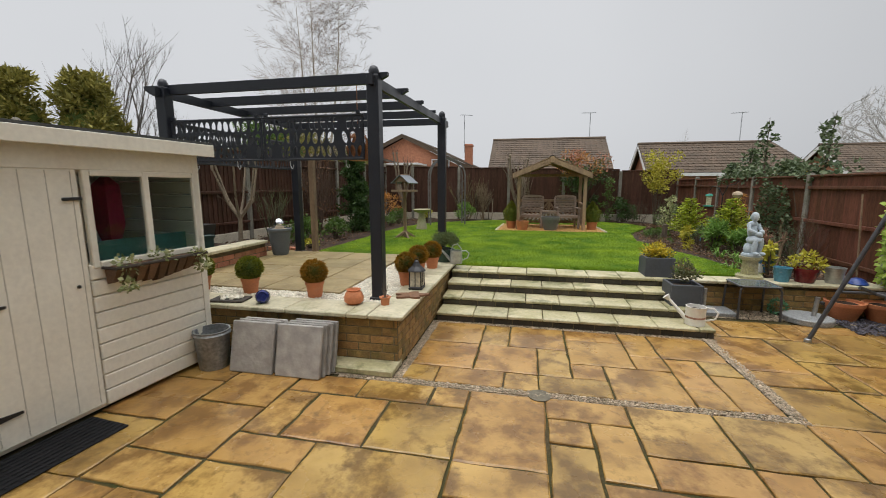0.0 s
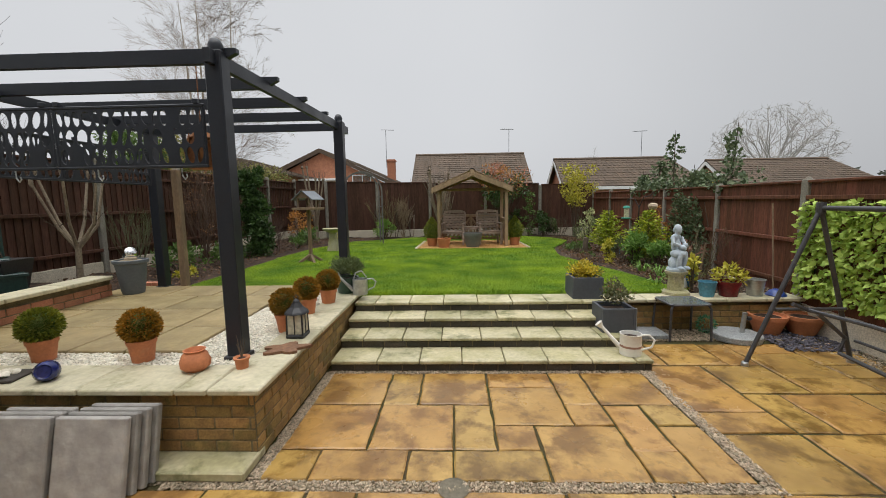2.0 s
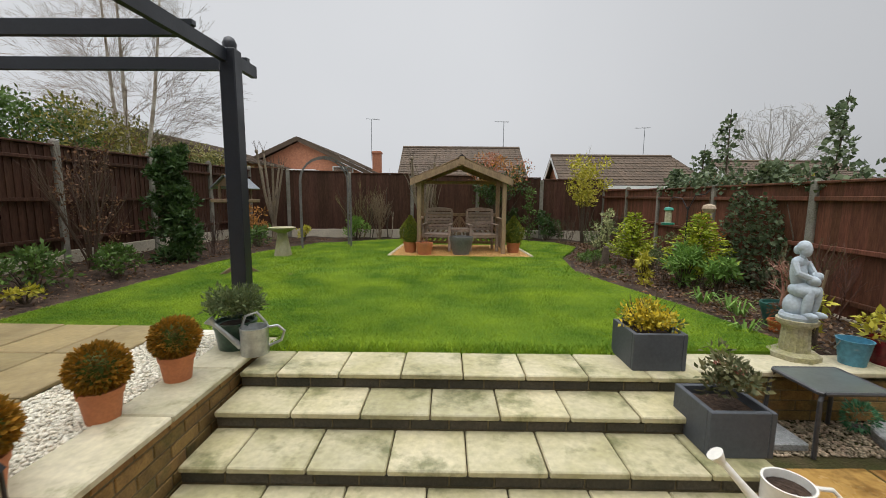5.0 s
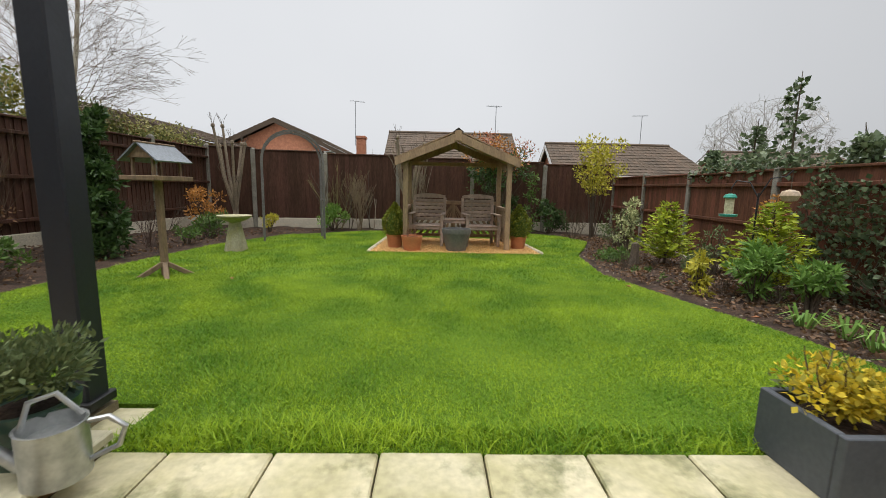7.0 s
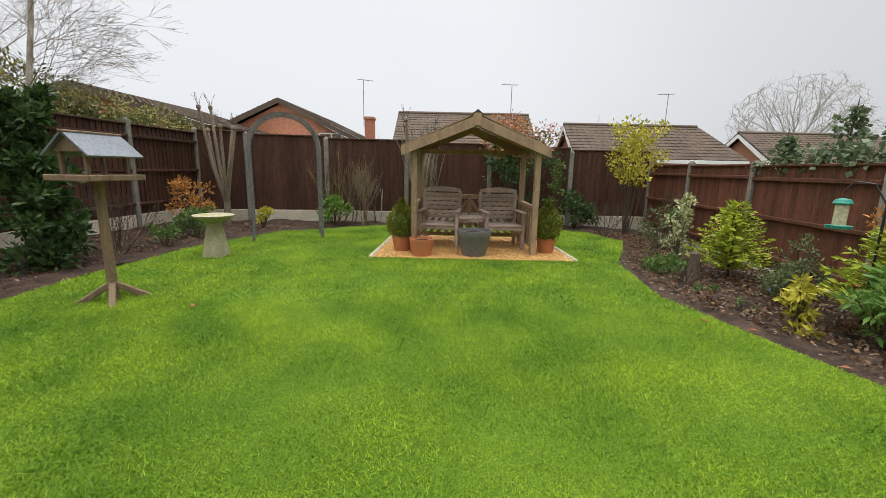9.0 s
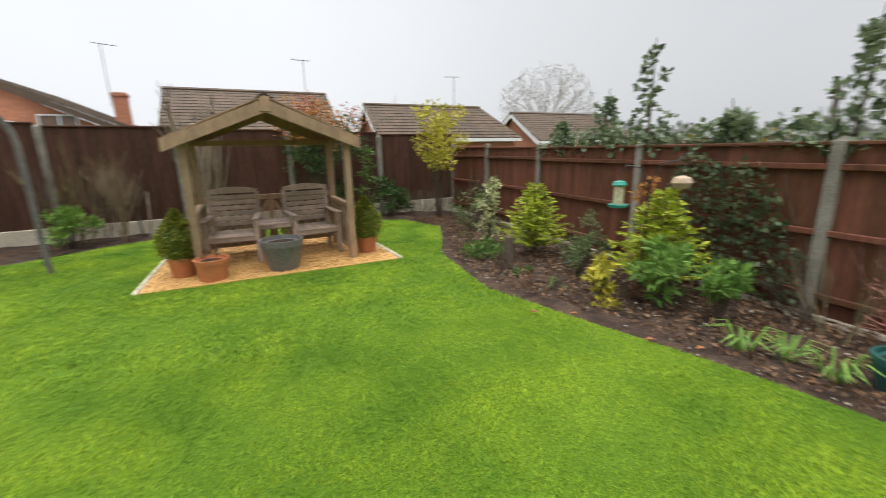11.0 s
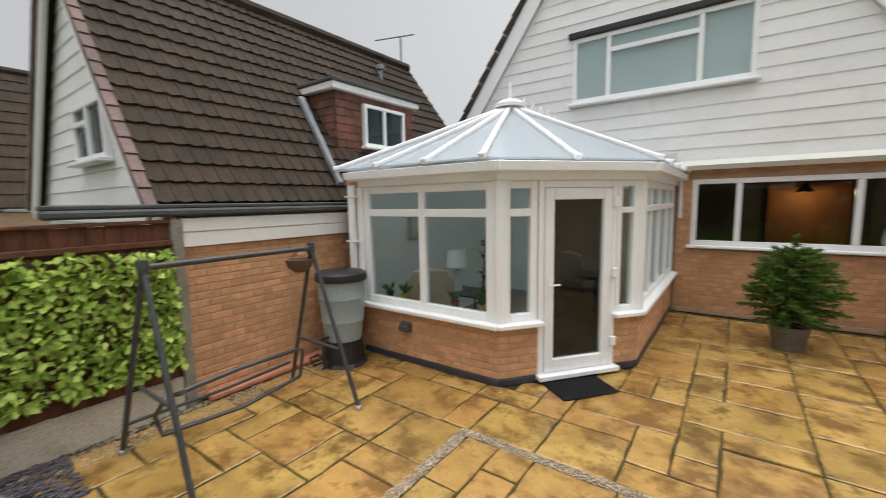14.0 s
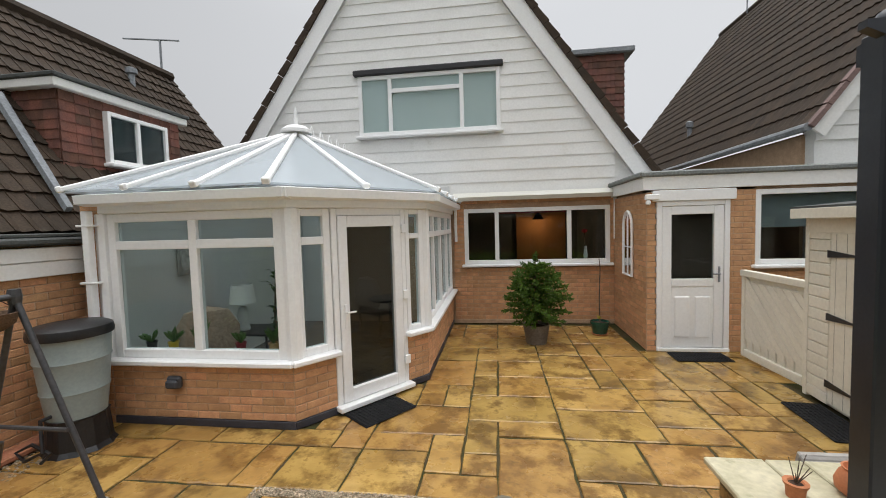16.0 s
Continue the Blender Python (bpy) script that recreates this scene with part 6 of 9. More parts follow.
part("foliage", leaf_cloud("foliage", pts, us + np.array([0, 0, .8]), .035, .35, 5), HEBE_LEAF, hp)


def watering_can(x, y, z, rz, body, label, s=1.0):
    c = thing("watering_can", label, "watering can", pose(x, y, z, 0, 0, rz))
    part("body", M().lathe([(.085 * s, 0), (.085 * s, .17 * s), (.088 * s, .175 * s), (.08 * s, .175 * s), (.078 * s, .13 * s)], 24), body, c, smooth=True)
    part("spout", M().tube([(.08 * s, 0, .05 * s), (.16 * s, 0, .14 * s), (.23 * s, 0, .22 * s)], [.022 * s, .015 * s, .012 * s], 10), body, c, smooth=True)
    part("rose", M().tube([(.225 * s, 0, .21 * s), (.255 * s, 0, .245 * s)], [.014 * s, .034 * s], 12), body, c, smooth=True)
    part("handle", M().tube([(-.085 * s, 0, .04 * s), (-.16 * s, 0, .07 * s), (-.18 * s, 0, .13 * s), (-.14 * s, 0, .17 * s), (-.085 * s, 0, .165 * s)], .009 * s, 8), body, c, smooth=True)
    return c


wc = watering_can(.04, 6.1, DECK, 200, GALV, "galvanised metal watering can on the coping", 1.05)
part("top_handle", M().tube([(.08, 0, .17), (.05, 0, .26), (-.02, 0, .28), (-.08, 0, .2)], .009, 8), GALV, wc, smooth=True)
CREAM_ENAMEL = mat("cream_enamel", (.78, .76, .71), (.72, .70, .64), rough=.3, scale=8, fine=40, bump=.03, grain=.06, dirt=((.35, .28, .2), 9, .66, .5))
wc2 = watering_can(2.85, 5.15, RISER, 165, CREAM_ENAMEL, "cream enamel watering can used as a planter on the step", 1.15)
part("band", M().lathe([(.0985, .075), (.100, .08), (.100, .09), (.0985, .095)], 24), mat("rust_band", (.38, .2, .14), rough=.6), wc2)
part("soil", M().lathe([(.085, .165), (.04, .175), (.005, .175)], 14), SOIL, wc2)
lan = thing("garden_lantern", "black metal lantern with a flared roof on the coping", "lantern", pose(-.12, 4.57, DECK))
part("base", M().cbox(-.075, -.075, 0, .075, .075, .03, .008), BLACK, lan)
for sx in (-.065, .065):
    for sy in (-.065, .065):
        part("corner_bar", M().tube([(sx, sy, .03), (sx * .95, sy * .95, .2)], .008, 6), BLACK, lan)
for k in range(4):
    q = pose(0, 0, 0, 0, 0, 90 * k)
    part("pane", M().box(-.058, -.064, .035, .058, -.062, .195, q), mat("frosted_lantern_glass", (.55, .5, .38), (.45, .4, .3), rough=.35, bump=0) if k == 0 else bpy.data.materials["frosted_lantern_glass"], lan)
    part("glazing_bar", M().cbox(-.004, -.07, .03, .004, -.062, .2, .001, q), BLACK, lan)
part("roof", M().lathe([(.115, .2), (.105, .215), (.06, .25), (.035, .285), (.03, .30), (.012, .315)], 8, flute=.1, flutes=8), BLACK, lan)
part("ring", M().tube([(.0, 0, .31), (.02, 0, .33), (0, 0, .35), (-.02, 0, .33), (0, 0, .31)], .004, 6), BLACK, lan)
urn = thing("terracotta_jar", "squat weathered terracotta jar on the coping", "jar", pose(-.55, 3.9, DECK) @ Matrix.Diagonal((.85, .85, .9, 1)))
part("jar", M().lathe([(.07, 0), (.105, .03), (.11, .07), (.09, .12), (.07, .14), (.08, .155), (.07, .155), (.055, .12)], 22), TERRACOTTA, urn, smooth=True)
tw = planted("twig_pot", -.25, 3.93, DECK, .05, .038, .075, TERRACOTTA, "small terracotta pot with dry stems beside the pergola post")
m = M()
r = random.Random(3)
for _ in range(7):
    m.tube([(0, 0, .06), (r.uniform(-.05, .05), r.uniform(-.05, .05), r.uniform(.12, .24))], [.003, .0015], 4)
part("stem_tangle", m, BARK, tw)["kind"] = "stuff"
solo("terracotta_plaque", M().prism([(0.14 * (1 + .35 * math.cos(5 * a)) * math.cos(a), .1 * (1 + .2 * math.cos(5 * a)) * math.sin(a)) for a in [2 * math.pi * k / 40 for k in range(40)]], 0, .02), mat("brown_plaque", (.2, .1, .05), (.15, .075, .04), rough=.8, bump=.4), "flat brown tortoise-shaped plaque lying on the coping", "plaque", pose(-.09, 4.26, DECK, 0, 0, 20))
bl = thing("glazed_ornament", "small cobalt blue glazed pot on its side on the coping", "ornament", pose(-1.41, 3.74, DECK))
part("body", M().lathe([(.001, -.06), (.05, -.055), (.068, -.01), (.06, .04), (.045, .06), (.035, .05)], 18), mat("cobalt_glaze", (.012, .018, .10), (.02, .03, .16), rough=.15, bump=.05), bl, smooth=True, at=pose(0, 0, .06, 75, 0, 30))
tr = thing("shell_tray", "dark square tray of white shells on the coping", "tray", pose(-1.78, 3.76, DECK, 0, 0, 8))
part("tray", M().cbox(-.17, -.1, 0, .17, .1, .02, .006), mat("tray_wood", (.05, .04, .03), rough=.6), tr)
for i in range(12):
    part("shell", M().lathe([(.008, 0), (.028, .008), (.02, .02), (.004, .028)], 8), WHITE_CHIP, tr, at=pose(r.uniform(-.11, .11), r.uniform(-.05, .05), .02, r.uniform(-30, 30), 0, 0))
wf = thing("water_feature", "tall grey planter fountain topped with a mirror steel ball", "fountain", pose(-2.87, 6.24, DECK - .01) @ Matrix.Diagonal((.84, .84, .92, 1)))
part("pot", M().lathe([(.13, 0), (.15, .06), (.2, .42), (.225, .44), (.225, .475), (.2, .48), (.19, .44)], 30), mat("grey_blue_planter", (.115, .13, .145), (.095, .11, .12), rough=.55, grain=.1), wf, smooth=True)
part("pebble_top", M().lathe([(.2, .455), (.1, .475), (.005, .48)], 20), PEBBLE, wf)
part("steel_ball", M().lathe([(.10 * math.sin(a * math.pi / 14) + .0005, .55 - .10 * math.cos(a * math.pi / 14)) for a in range(15)], 26), mat("mirror_steel", (.85, .85, .85), (.8, .8, .8), rough=.04, metal=1, bump=0, grain=.02), wf, smooth=True)
dpl = thing("dark_planter", "dark square tapered planter with a bare stem in the raised bed", "planter", pose(-3.95, 5.75, .66))
part("box", M().add([(-.13, -.13, 0), (.13, -.13, 0), (.13, .13, 0), (-.13, .13, 0), (-.18, -.18, .34), (.18, -.18, .34), (.18, .18, .34), (-.18, .18, .34)], [(3, 2, 1, 0), (0, 1, 5, 4), (1, 2, 6, 5), (2, 3, 7, 6), (3, 0, 4, 7), (4, 5, 6, 7)]), mat("dark_brown_planter", (.03, .026, .025), rough=.5), dpl)
m = M()
grow(m, (0, 0, .3), (0, 0, 1), .3, .012, 2, random.Random(4), 2, .6)
part("stem_tangle", m, BARK, dpl)["kind"] = "stuff"
GREEN_PLASTIC = mat("dark_green_plastic", (.012, .035, .028), (.01, .028, .022), rough=.45, bump=.05)
gb = thing("compost_bin", "dark green plastic garden unit with stepped base and louvred panel", "garden box", pose(-4.15, 4.75, .64))
part("base", M().cbox(-.35, -.38, 0, .45, .38, .12, .02), GREEN_PLASTIC, gb)
part("plinth", M().cbox(-.3, -.33, .12, .33, .33, .34, .02), GREEN_PLASTIC, gb)
part("cabinet", M().cbox(-.25, -.27, .34, .22, .27, .95, .03), GREEN_PLASTIC, gb)
for i in range(5):
    part("louvre", M().cbox(.21, -.17, .45 + i * .09, .24, .17, .50 + i * .09, .008), GREEN_PLASTIC, gb)

# tiered water feature on the raised bed
FOUNTAIN_GREEN = mat("dark_green_paint", (.012, .035, .03), (.018, .05, .042), rough=.4, scale=5, bump=.15, grain=.2)
wf = thing("water_feature", "dark green tiered water feature with a tall back panel", "water feature", pose(-4.05, 5.6, .66, 0, 0, 50))
part("lower_trough", M().cbox(-.34, -.3, 0, .34, .22, .19, .012).cbox(-.36, -.32, .16, .36, -.28, .2, .006), FOUNTAIN_GREEN, wf)
part("upper_trough", M().cbox(-.24, -.14, .19, .24, .2, .36, .012), FOUNTAIN_GREEN, wf)
part("back_panel", M().cbox(-.2, .08, .36, -.14, .18, .96, .008).cbox(.14, .08, .36, .2, .18, .96, .008).cbox(-.14, .08, .86, .14, .18, .96, .008).cbox(-.14, .13, .36, .14, .18, .86, .004), FOUNTAIN_GREEN, wf)

# ---- shed ----
shed = thing("garden_shed", "cream painted timber shed with a two-pane window and closed door", "shed")
SX, S0, S1, SH = -2.05, 1.45, 3.5, 1.86
SHED_AT = pose(-1.87, 2.6, 0, 0, 0, -5) @ pose(2.05, -2.6, 0)
shed.matrix_basis = SHED_AT
part("wall_core", M().box(SX - 1.6, S0 + .02, .02, SX - .03, 2.6, SH).box(SX - 1.6, 2.6, .02, SX - .03, 3.46, 1.06).box(SX - 1.6, 2.6, 1.68, SX - .03, 3.46, SH).box(SX - 1.6, 2.6, 1.06, SX - 1.2, S1 - .04, 1.68), CREAM, shed)
for i in range(16):
    z = .04 + i * .114
    q = pose(SX, 2.58, 0, 0, 0, 90)
    spans = [(0.0, .92)]
    if 1.02 < z + .06 < 1.72:
        spans = []
    for a, b in spans:
        part("shiplap_board", M().cbox(a, -.012, z, b, .02, z + .108, .007, q), CREAM, shed)
    part("shiplap_board", M().cbox(0, -.012, z, .34, .02, z + .108, .007, pose(SX, S0, 0, 0, 0, 90)), CREAM, shed)
    part("shiplap_board", M().cbox(0, -.012, z, 1.6, .02, z + .108, .007, pose(SX, S1 - .03, 0, 0, 0, 180)), CREAM, shed)
    part("shiplap_board", M().cbox(0, -.012, z, 1.6, .02, z + .108, .007, pose(SX - 1.6, S0 + .01, 0, 0, 0, 0)), CREAM, shed)
for y in (S0 + .02, S1 - .03):
    part("corner_trim", M().cbox(SX - .03, y - .03, .02, SX + .02, y + .03, SH, .004), CREAM, shed)
sd = part("door", M().cbox(SX - .02, 1.80, .06, SX + .012, 2.57, 1.70, .004), CREAM, shed, "boarded cream shed door")
# thin raised strips, coloured as the shadow in each board joint
for i in range(6):
    part("board_joint", M().box(SX + .0122, 1.87 + i * .133, .08, SX + .0142, 1.872 + i * .133, 1.69), mat("painted_joint_shadow", (.30, .28, .22), rough=.8, bump=0) if i == 0 else bpy.data.materials["painted_joint_shadow"], sd)
for z in (.25, .9, 1.5):
    part("hinge", M().add([(SX + .016, 1.77, z - .035), (SX + .016, 1.84, z - .03), (SX + .016, 2.12, z - .008), (SX + .016, 2.12, z + .008), (SX + .016, 1.84, z + .03), (SX + .016, 1.77, z + .035)] + [(SX + .024, 1.77, z - .035), (SX + .024, 1.84, z - .03), (SX + .024, 2.12, z - .008), (SX + .024, 2.12, z + .008), (SX + .024, 1.84, z + .03), (SX + .024, 1.77, z + .035)], [(6, 7, 8, 9, 10, 11), (5, 4, 3, 2, 1, 0), (0, 1, 7, 6), (1, 2, 8, 7), (2, 3, 9, 8), (3, 4, 10, 9), (4, 5, 11, 10), (5, 0, 6, 11)]), BLACK, sd, "black strap hinge")
part("latch", M().cbox(SX + .012, 2.47, 1.50, SX + .03, 2.58, 1.52, .003), BLACK, sd)
part("lock", M().lathe([(.012, 0), (.012, .01), (.004, .012)], 10), BLACK, sd, at=pose(SX + .012, 2.5, .93, 0, 90, 0))
part("head_board", M().cbox(SX - .02, S0, 1.70, SX + .016, S1, 1.87, .004), CREAM, shed)
sw = part("window_frame", M().cbox(SX - .02, 2.6, 1.03, SX + .02, 2.645, 1.70).cbox(SX - .02, 3.43, 1.03, SX + .02, 3.48, 1.70).cbox(SX - .02, 3.0, 1.03, SX + .022, 3.05, 1.70).cbox(SX - .02, 2.645, 1.66, SX + .018, 3.43, 1.70).cbox(SX - .02, 2.645, 1.03, SX + .03, 3.43, 1.075), CREAM, shed)
for a, b in ((2.645, 3.0), (3.05, 3.43)):
    o = part("pane", M().box(SX - .008, a, 1.075, SX - .003, b, 1.66), GLASS, shed, "dark reflecting pane")
    o.visible_shadow = False
part("roof", M().slab([(SX + .12, S0 - .08, 1.93), (SX + .12, S1 + .08, 1.93), (SX - 1.8, S1 + .08, 2.08), (SX - 1.8, S0 - .08, 2.08)], (0, 0, 1), .03), FELT, shed, "grey felt pent roof")
part("fascia", M().cbox(SX + .10, S0 - .08, 1.84, SX + .125, S1 + .08, 1.94, .004).slab([(SX + .12, S1 + .06, 1.84), (SX - 1.8, S1 + .06, 1.99), (SX - 1.8, S1 + .06, 2.08), (SX + .12, S1 + .06, 1.94)], (0, 1, 0), .025), CREAM, shed)
part("shelf_inside", M().cbox(SX - .5, 2.6, 1.02, SX - .1, 3.44, 1.06).box(SX - .12, 2.66, 1.06, SX - .1, 3.42, 1.2), mat("teal_box", (.04, .13, .11), (.03, .10, .09), rough=.4), shed, "teal crate on the shelf inside")
part("red_coat", M().lathe([(.06, 1.15), (.1, 1.3), (.09, 1.6), (.03, 1.66)], 10, (SX - .3, 2.95, 0), .2, 5), mat("red_cloth", (.3, .01, .05), rough=.9), shed, "red cloth hanging inside")
wb = thing("window_box", "rustic half-basket planter of ivy hung under the shed window", "window box", SHED_AT @ pose(SX + .02, 3.02, 1.03, 0, 0, 90))
COCO = mat("coco_liner", (.17, .10, .055), (.12, .07, .04), rough=.95, bump=.8, fine=90, vary=.2)
for k in range(9):
    a0, d = -.36 + k * .08, -.17 + .012 * abs(k - 4)
    part("basket_cell", M().add([(a0, 0, 0), (a0 + .07, 0, 0), (a0 + .07, -.13, 0), (a0, -.13, 0), (a0 + .01, 0, d), (a0 + .06, 0, d), (a0 + .06, -.06, d + .02), (a0 + .01, -.06, d + .02)], [(0, 1, 2, 3), (3, 2, 6, 7), (7, 6, 5, 4), (0, 3, 7, 4), (2, 1, 5, 6)]), COCO, wb)
part("rim", M().tube([(-.37, -.005, 0), (-.37, -.13, .0), (.37, -.13, 0), (.37, -.005, 0)], .012, 6), mat("rim_wood", (.06, .045, .035), rough=.8), wb)
pts, us = clumps(0, [(-.28, -.12, .02), (-.3, -.14, -.12), (.3, -.12, .0), (.34, -.12, -.1), (0, -.08, .03)], [.08, .06, .07, .06, .09], 60, 9)
part("ivy", leaf_cloud("ivy", pts, us, .035, .8, 9), VARIEG_LEAF, wb)
gate = thing("garden_gate", "low cream painted gate of diagonal boards beside the shed", "gate", pose(-2.02, 0.28, 0.04, 0, 0, 92))
part("gate_frame", M().cbox(0, -.03, 0, .06, .03, 1.12).cbox(1.04, -.03, 0, 1.1, .03, 1.12).cbox(.06, -.03, 0, 1.04, .03, .1).cbox(-.02, -.04, 1.06, 1.12, .04, 1.14), CREAM, gate)
for i in range(14):
    c = -.9 + i * .14
    a, b = max(.06, c), min(1.04, c + .96)
    if b - a > .06:
        part("board", M().slab([(a, -.012, .1 + (c + .96 - a) * 1.0), (b, -.012, .1 + (c + .96 - b) * 1.0), (b, -.012, min(1.06, .1 + (c + .96 - b) + .13)), (a, -.012, min(1.06, .1 + (c + .96 - a) + .13))] if .1 + (c + .96 - a) < 1.0 else [(c + .06, -.012, 1.0), (b, -.012, .1 + (c + .96 - b)), (b, -.012, .1 + (c + .96 - b) + .13), (min(b, c + .19), -.012, 1.0)], (0, 1, 0), .02), CREAM, gate)
part("back_board", M().box(.06, .012, .1, 1.04, .02, 1.06), CREAM, gate)


MAT_RUBBER = mat("black_rubber_mat", (0.014, 0.014, 0.015), (0.009, 0.009, 0.010), rough=0.8, scale=9, fine=60, bump=0.2, spec=0.25)


def mat_thing(x, y, w, d, rz, label):
    t = thing("door_mat", label, "doormat", pose(x, y, .004, 0, 0, rz), "doormats")
    part("mat_base", M().cbox(-w / 2, -d / 2, 0, w / 2, d / 2, .012, .005), MAT_RUBBER, t)
    ribs = M()
    for i in range(int(w / .04)):
        ribs.cbox(-w / 2 + .01 + i * .04, -d / 2 + .01, .012, -w / 2 + .03 + i * .04, d / 2 - .01, .02, .003)
    for i in range(int(d / .06)):
        ribs.cbox(-w / 2 + .01, -d / 2 + .012 + i * .06, .012, w / 2 - .01, -d / 2 + .024 + i * .06, .019, .003)
    part("ribs", ribs, MAT_RUBBER, t)


mat_thing(2.39, 2.16, .62, .4, 232, "black ribbed rubber mat outside the conservatory door")
mat_thing(-1.48, .3, .7, .36, 0, "black ribbed rubber mat outside the back door")
mat_thing(-1.73, 2.08, .34, .76, -5, "black ribbed rubber mat outside the shed door")
bin_ = thing("galvanised_bin", "grey ribbed metal bucket bin beside the shed", "bin", pose(-1.66, 3.36, 0))
part("body", M().lathe([(.115, 0), (.12, .01), (.14, .28), (.15, .30), (.155, .315), (.145, .33), (.15, .345), (.135, .345), (.12, .05)], 26), mat("dull_zinc", (.30, .31, .31), (.22, .23, .23), rough=.5, metal=.4, scale=8), bin_, smooth=True)
GREY_SLAB = mat("grey_concrete_slab", (.35, .33, .30), (.24, .225, .205), rough=.6, scale=7, fine=16, bump=.8, vary=.16, grain=.1)
for x, n in ((-1.255, 3), (-.815, 4)):
    for i in range(n):
        solo("paving_slab", M().cbox(-.205, -.02, 0, .205, .02, .44, .008), GREY_SLAB, "grey riven concrete slab leaning against the wall", "slab", pose(x + i * .022, 3.31 + i * .05, .0, -13, 0, 0), "leaning slabs")

# ---- steps and right side of the patio ----
def square_planter(x, y, z, s, h, label):
    p = thing("square_planter", label, "planter", pose(x, y, z), "grey planters")
    w = .03
    for k in range(4):
        part("side", M().cbox(-s / 2, -s / 2, 0, s / 2 - w - .001, -s / 2 + w, h, .004, pose(0, 0, 0, 0, 0, 90 * k)), SLATE_GREY, p)
    part("soil", M().box(-s / 2 + w, -s / 2 + w, .02, s / 2 - w, s / 2 - w, h - .05), SOIL, p)
    return p


pa = square_planter(2.73, 6.22, RISER * 4, .35, .25, "slate grey square planter with a golden variegated shrub")
pts, us = clumps(0, [(.13 * math.cos(k * 2.4) * (k % 3) / 2, .13 * math.sin(k * 2.4) * (k % 3) / 2, .28 + .028 * (k % 4)) for k in range(18)], [.085] * 18, 70, 11)
part("foliage", leaf_cloud("foliage", pts, us + np.array([0, 0, .5]), .034, .6, 12), GOLD_LEAF, pa)
m = M()
for k in range(9):
    grow(m, (r.uniform(-.08, .08), r.uniform(-.08, .08), .24), (r.uniform(-.5, .5), r.uniform(-.5, .5), 1), .14, .005, 1, random.Random(k), 2, .6)
part("stem_tangle", m, BARK, pa)["kind"] = "stuff"
pts, us = clumps(0, [(.12, -.1, .3), (.14, .08, .3), (-.1, .13, .29)], [.06] * 3, 60, 14)
part("heather", leaf_cloud("heather", pts, us, .03, .4, 14), HEBE_LEAF, pa)["kind"] = "stuff"
pb2 = square_planter(2.86, 5.62, RISER * 2, .34, .25, "slate grey square planter with dark leafy skimmia on the steps")
pts, us = clumps(0, [(.1 * math.cos(k * 2.4) * (k % 3) / 1.6, .1 * math.sin(k * 2.4) * (k % 3) / 1.6, .32 + .045 * (k % 4)) for k in range(12)], [.075] * 12, 50, 15)
part("foliage", leaf_cloud("foliage", pts, us + np.array([0, 0, .5]), .045, .45, 15), leaf_mat("skimmia_leaf", (0.058, 0.080, 0.036), (0.203, 0.189, 0.087)), pb2)
pts, us = clumps(0, [(-.05, .0, .46), (.06, .05, .44), (.02, -.07, .43)], [.03] * 3, 60, 16, .1)
part("flower_buds", leaf_cloud("flower_buds", pts, us, .012, .8, 16), leaf_mat("bud", (0.362, 0.116, 0.102), (0.507, 0.203, 0.145)), pb2)
gs = thing("granite_parasol_base", "square grey granite parasol base with a steel tube", "parasol base", pose(3.38, 6.0, 0))
part("slab", M().cbox(-.2, -.16, 0, .2, .16, .05, .008), GRANITE, gs)
part("tube", M().tube([(-.1, .05, .05), (-.1, .05, .30)], .022, 12), GALV, gs)
gp = thing("round_parasol_base", "round grey granite parasol base with a leaning steel tube", "parasol base", pose(4.32, 5.86, 0))
part("disc", M().lathe([(.24, 0), (.245, .01), (.245, .06), (.235, .07), (.03, .072)], 32), GRANITE, gp)
part("tube", M().tube([(.06, 0, .07), (.08, 0, .30)], .024, 12), GALV, gp)
part("clamp_knob", M().cbox(.09, -.05, .22, .13, 0, .26, .01), BLACK, gp)
tbl = thing("garden_table", "small dark metal side table with a grey glass top", "table", pose(3.77, 5.97, 0))
part("tabletop", M().cbox(-.21, -.19, .40, .21, .19, .412, .005), mat("grey_table_glass", (.12, .14, .135), (.10, .115, .11), rough=.18, bump=0, grain=.05), tbl)
part("rim", M().tube([(-.2, -.19, .405), (.2, -.19, .405), (.22, -.17, .405), (.22, .17, .405), (.2, .19, .405), (-.2, .19, .405), (-.22, .17, .405), (-.22, -.17, .405), (-.2, -.19, .405)], .013, 6), GREY_METAL, tbl)
for sx in (-1, 1):
    for sy in (-1, 1):
        part("leg", M().tube([(sx * .19, sy * .17, .40), (sx * .215, sy * .185, .36), (sx * .225, sy * .2, 0)], .013, 8), GREY_METAL, tbl)
def blob(m, c, r, rot=(0, 0, 0), seg=14):
    """A rounded lump of radii r at c."""
    q = pose(*c, *rot) @ Matrix.Diagonal((*r, 1))
    k = M().lathe([(math.sin(math.pi * (i + .02) / 10.04), -math.cos(math.pi * (i + .02) / 10.04)) for i in range(11)], seg)
    m.add([q @ Vector(p) for p in k.v], k.f)


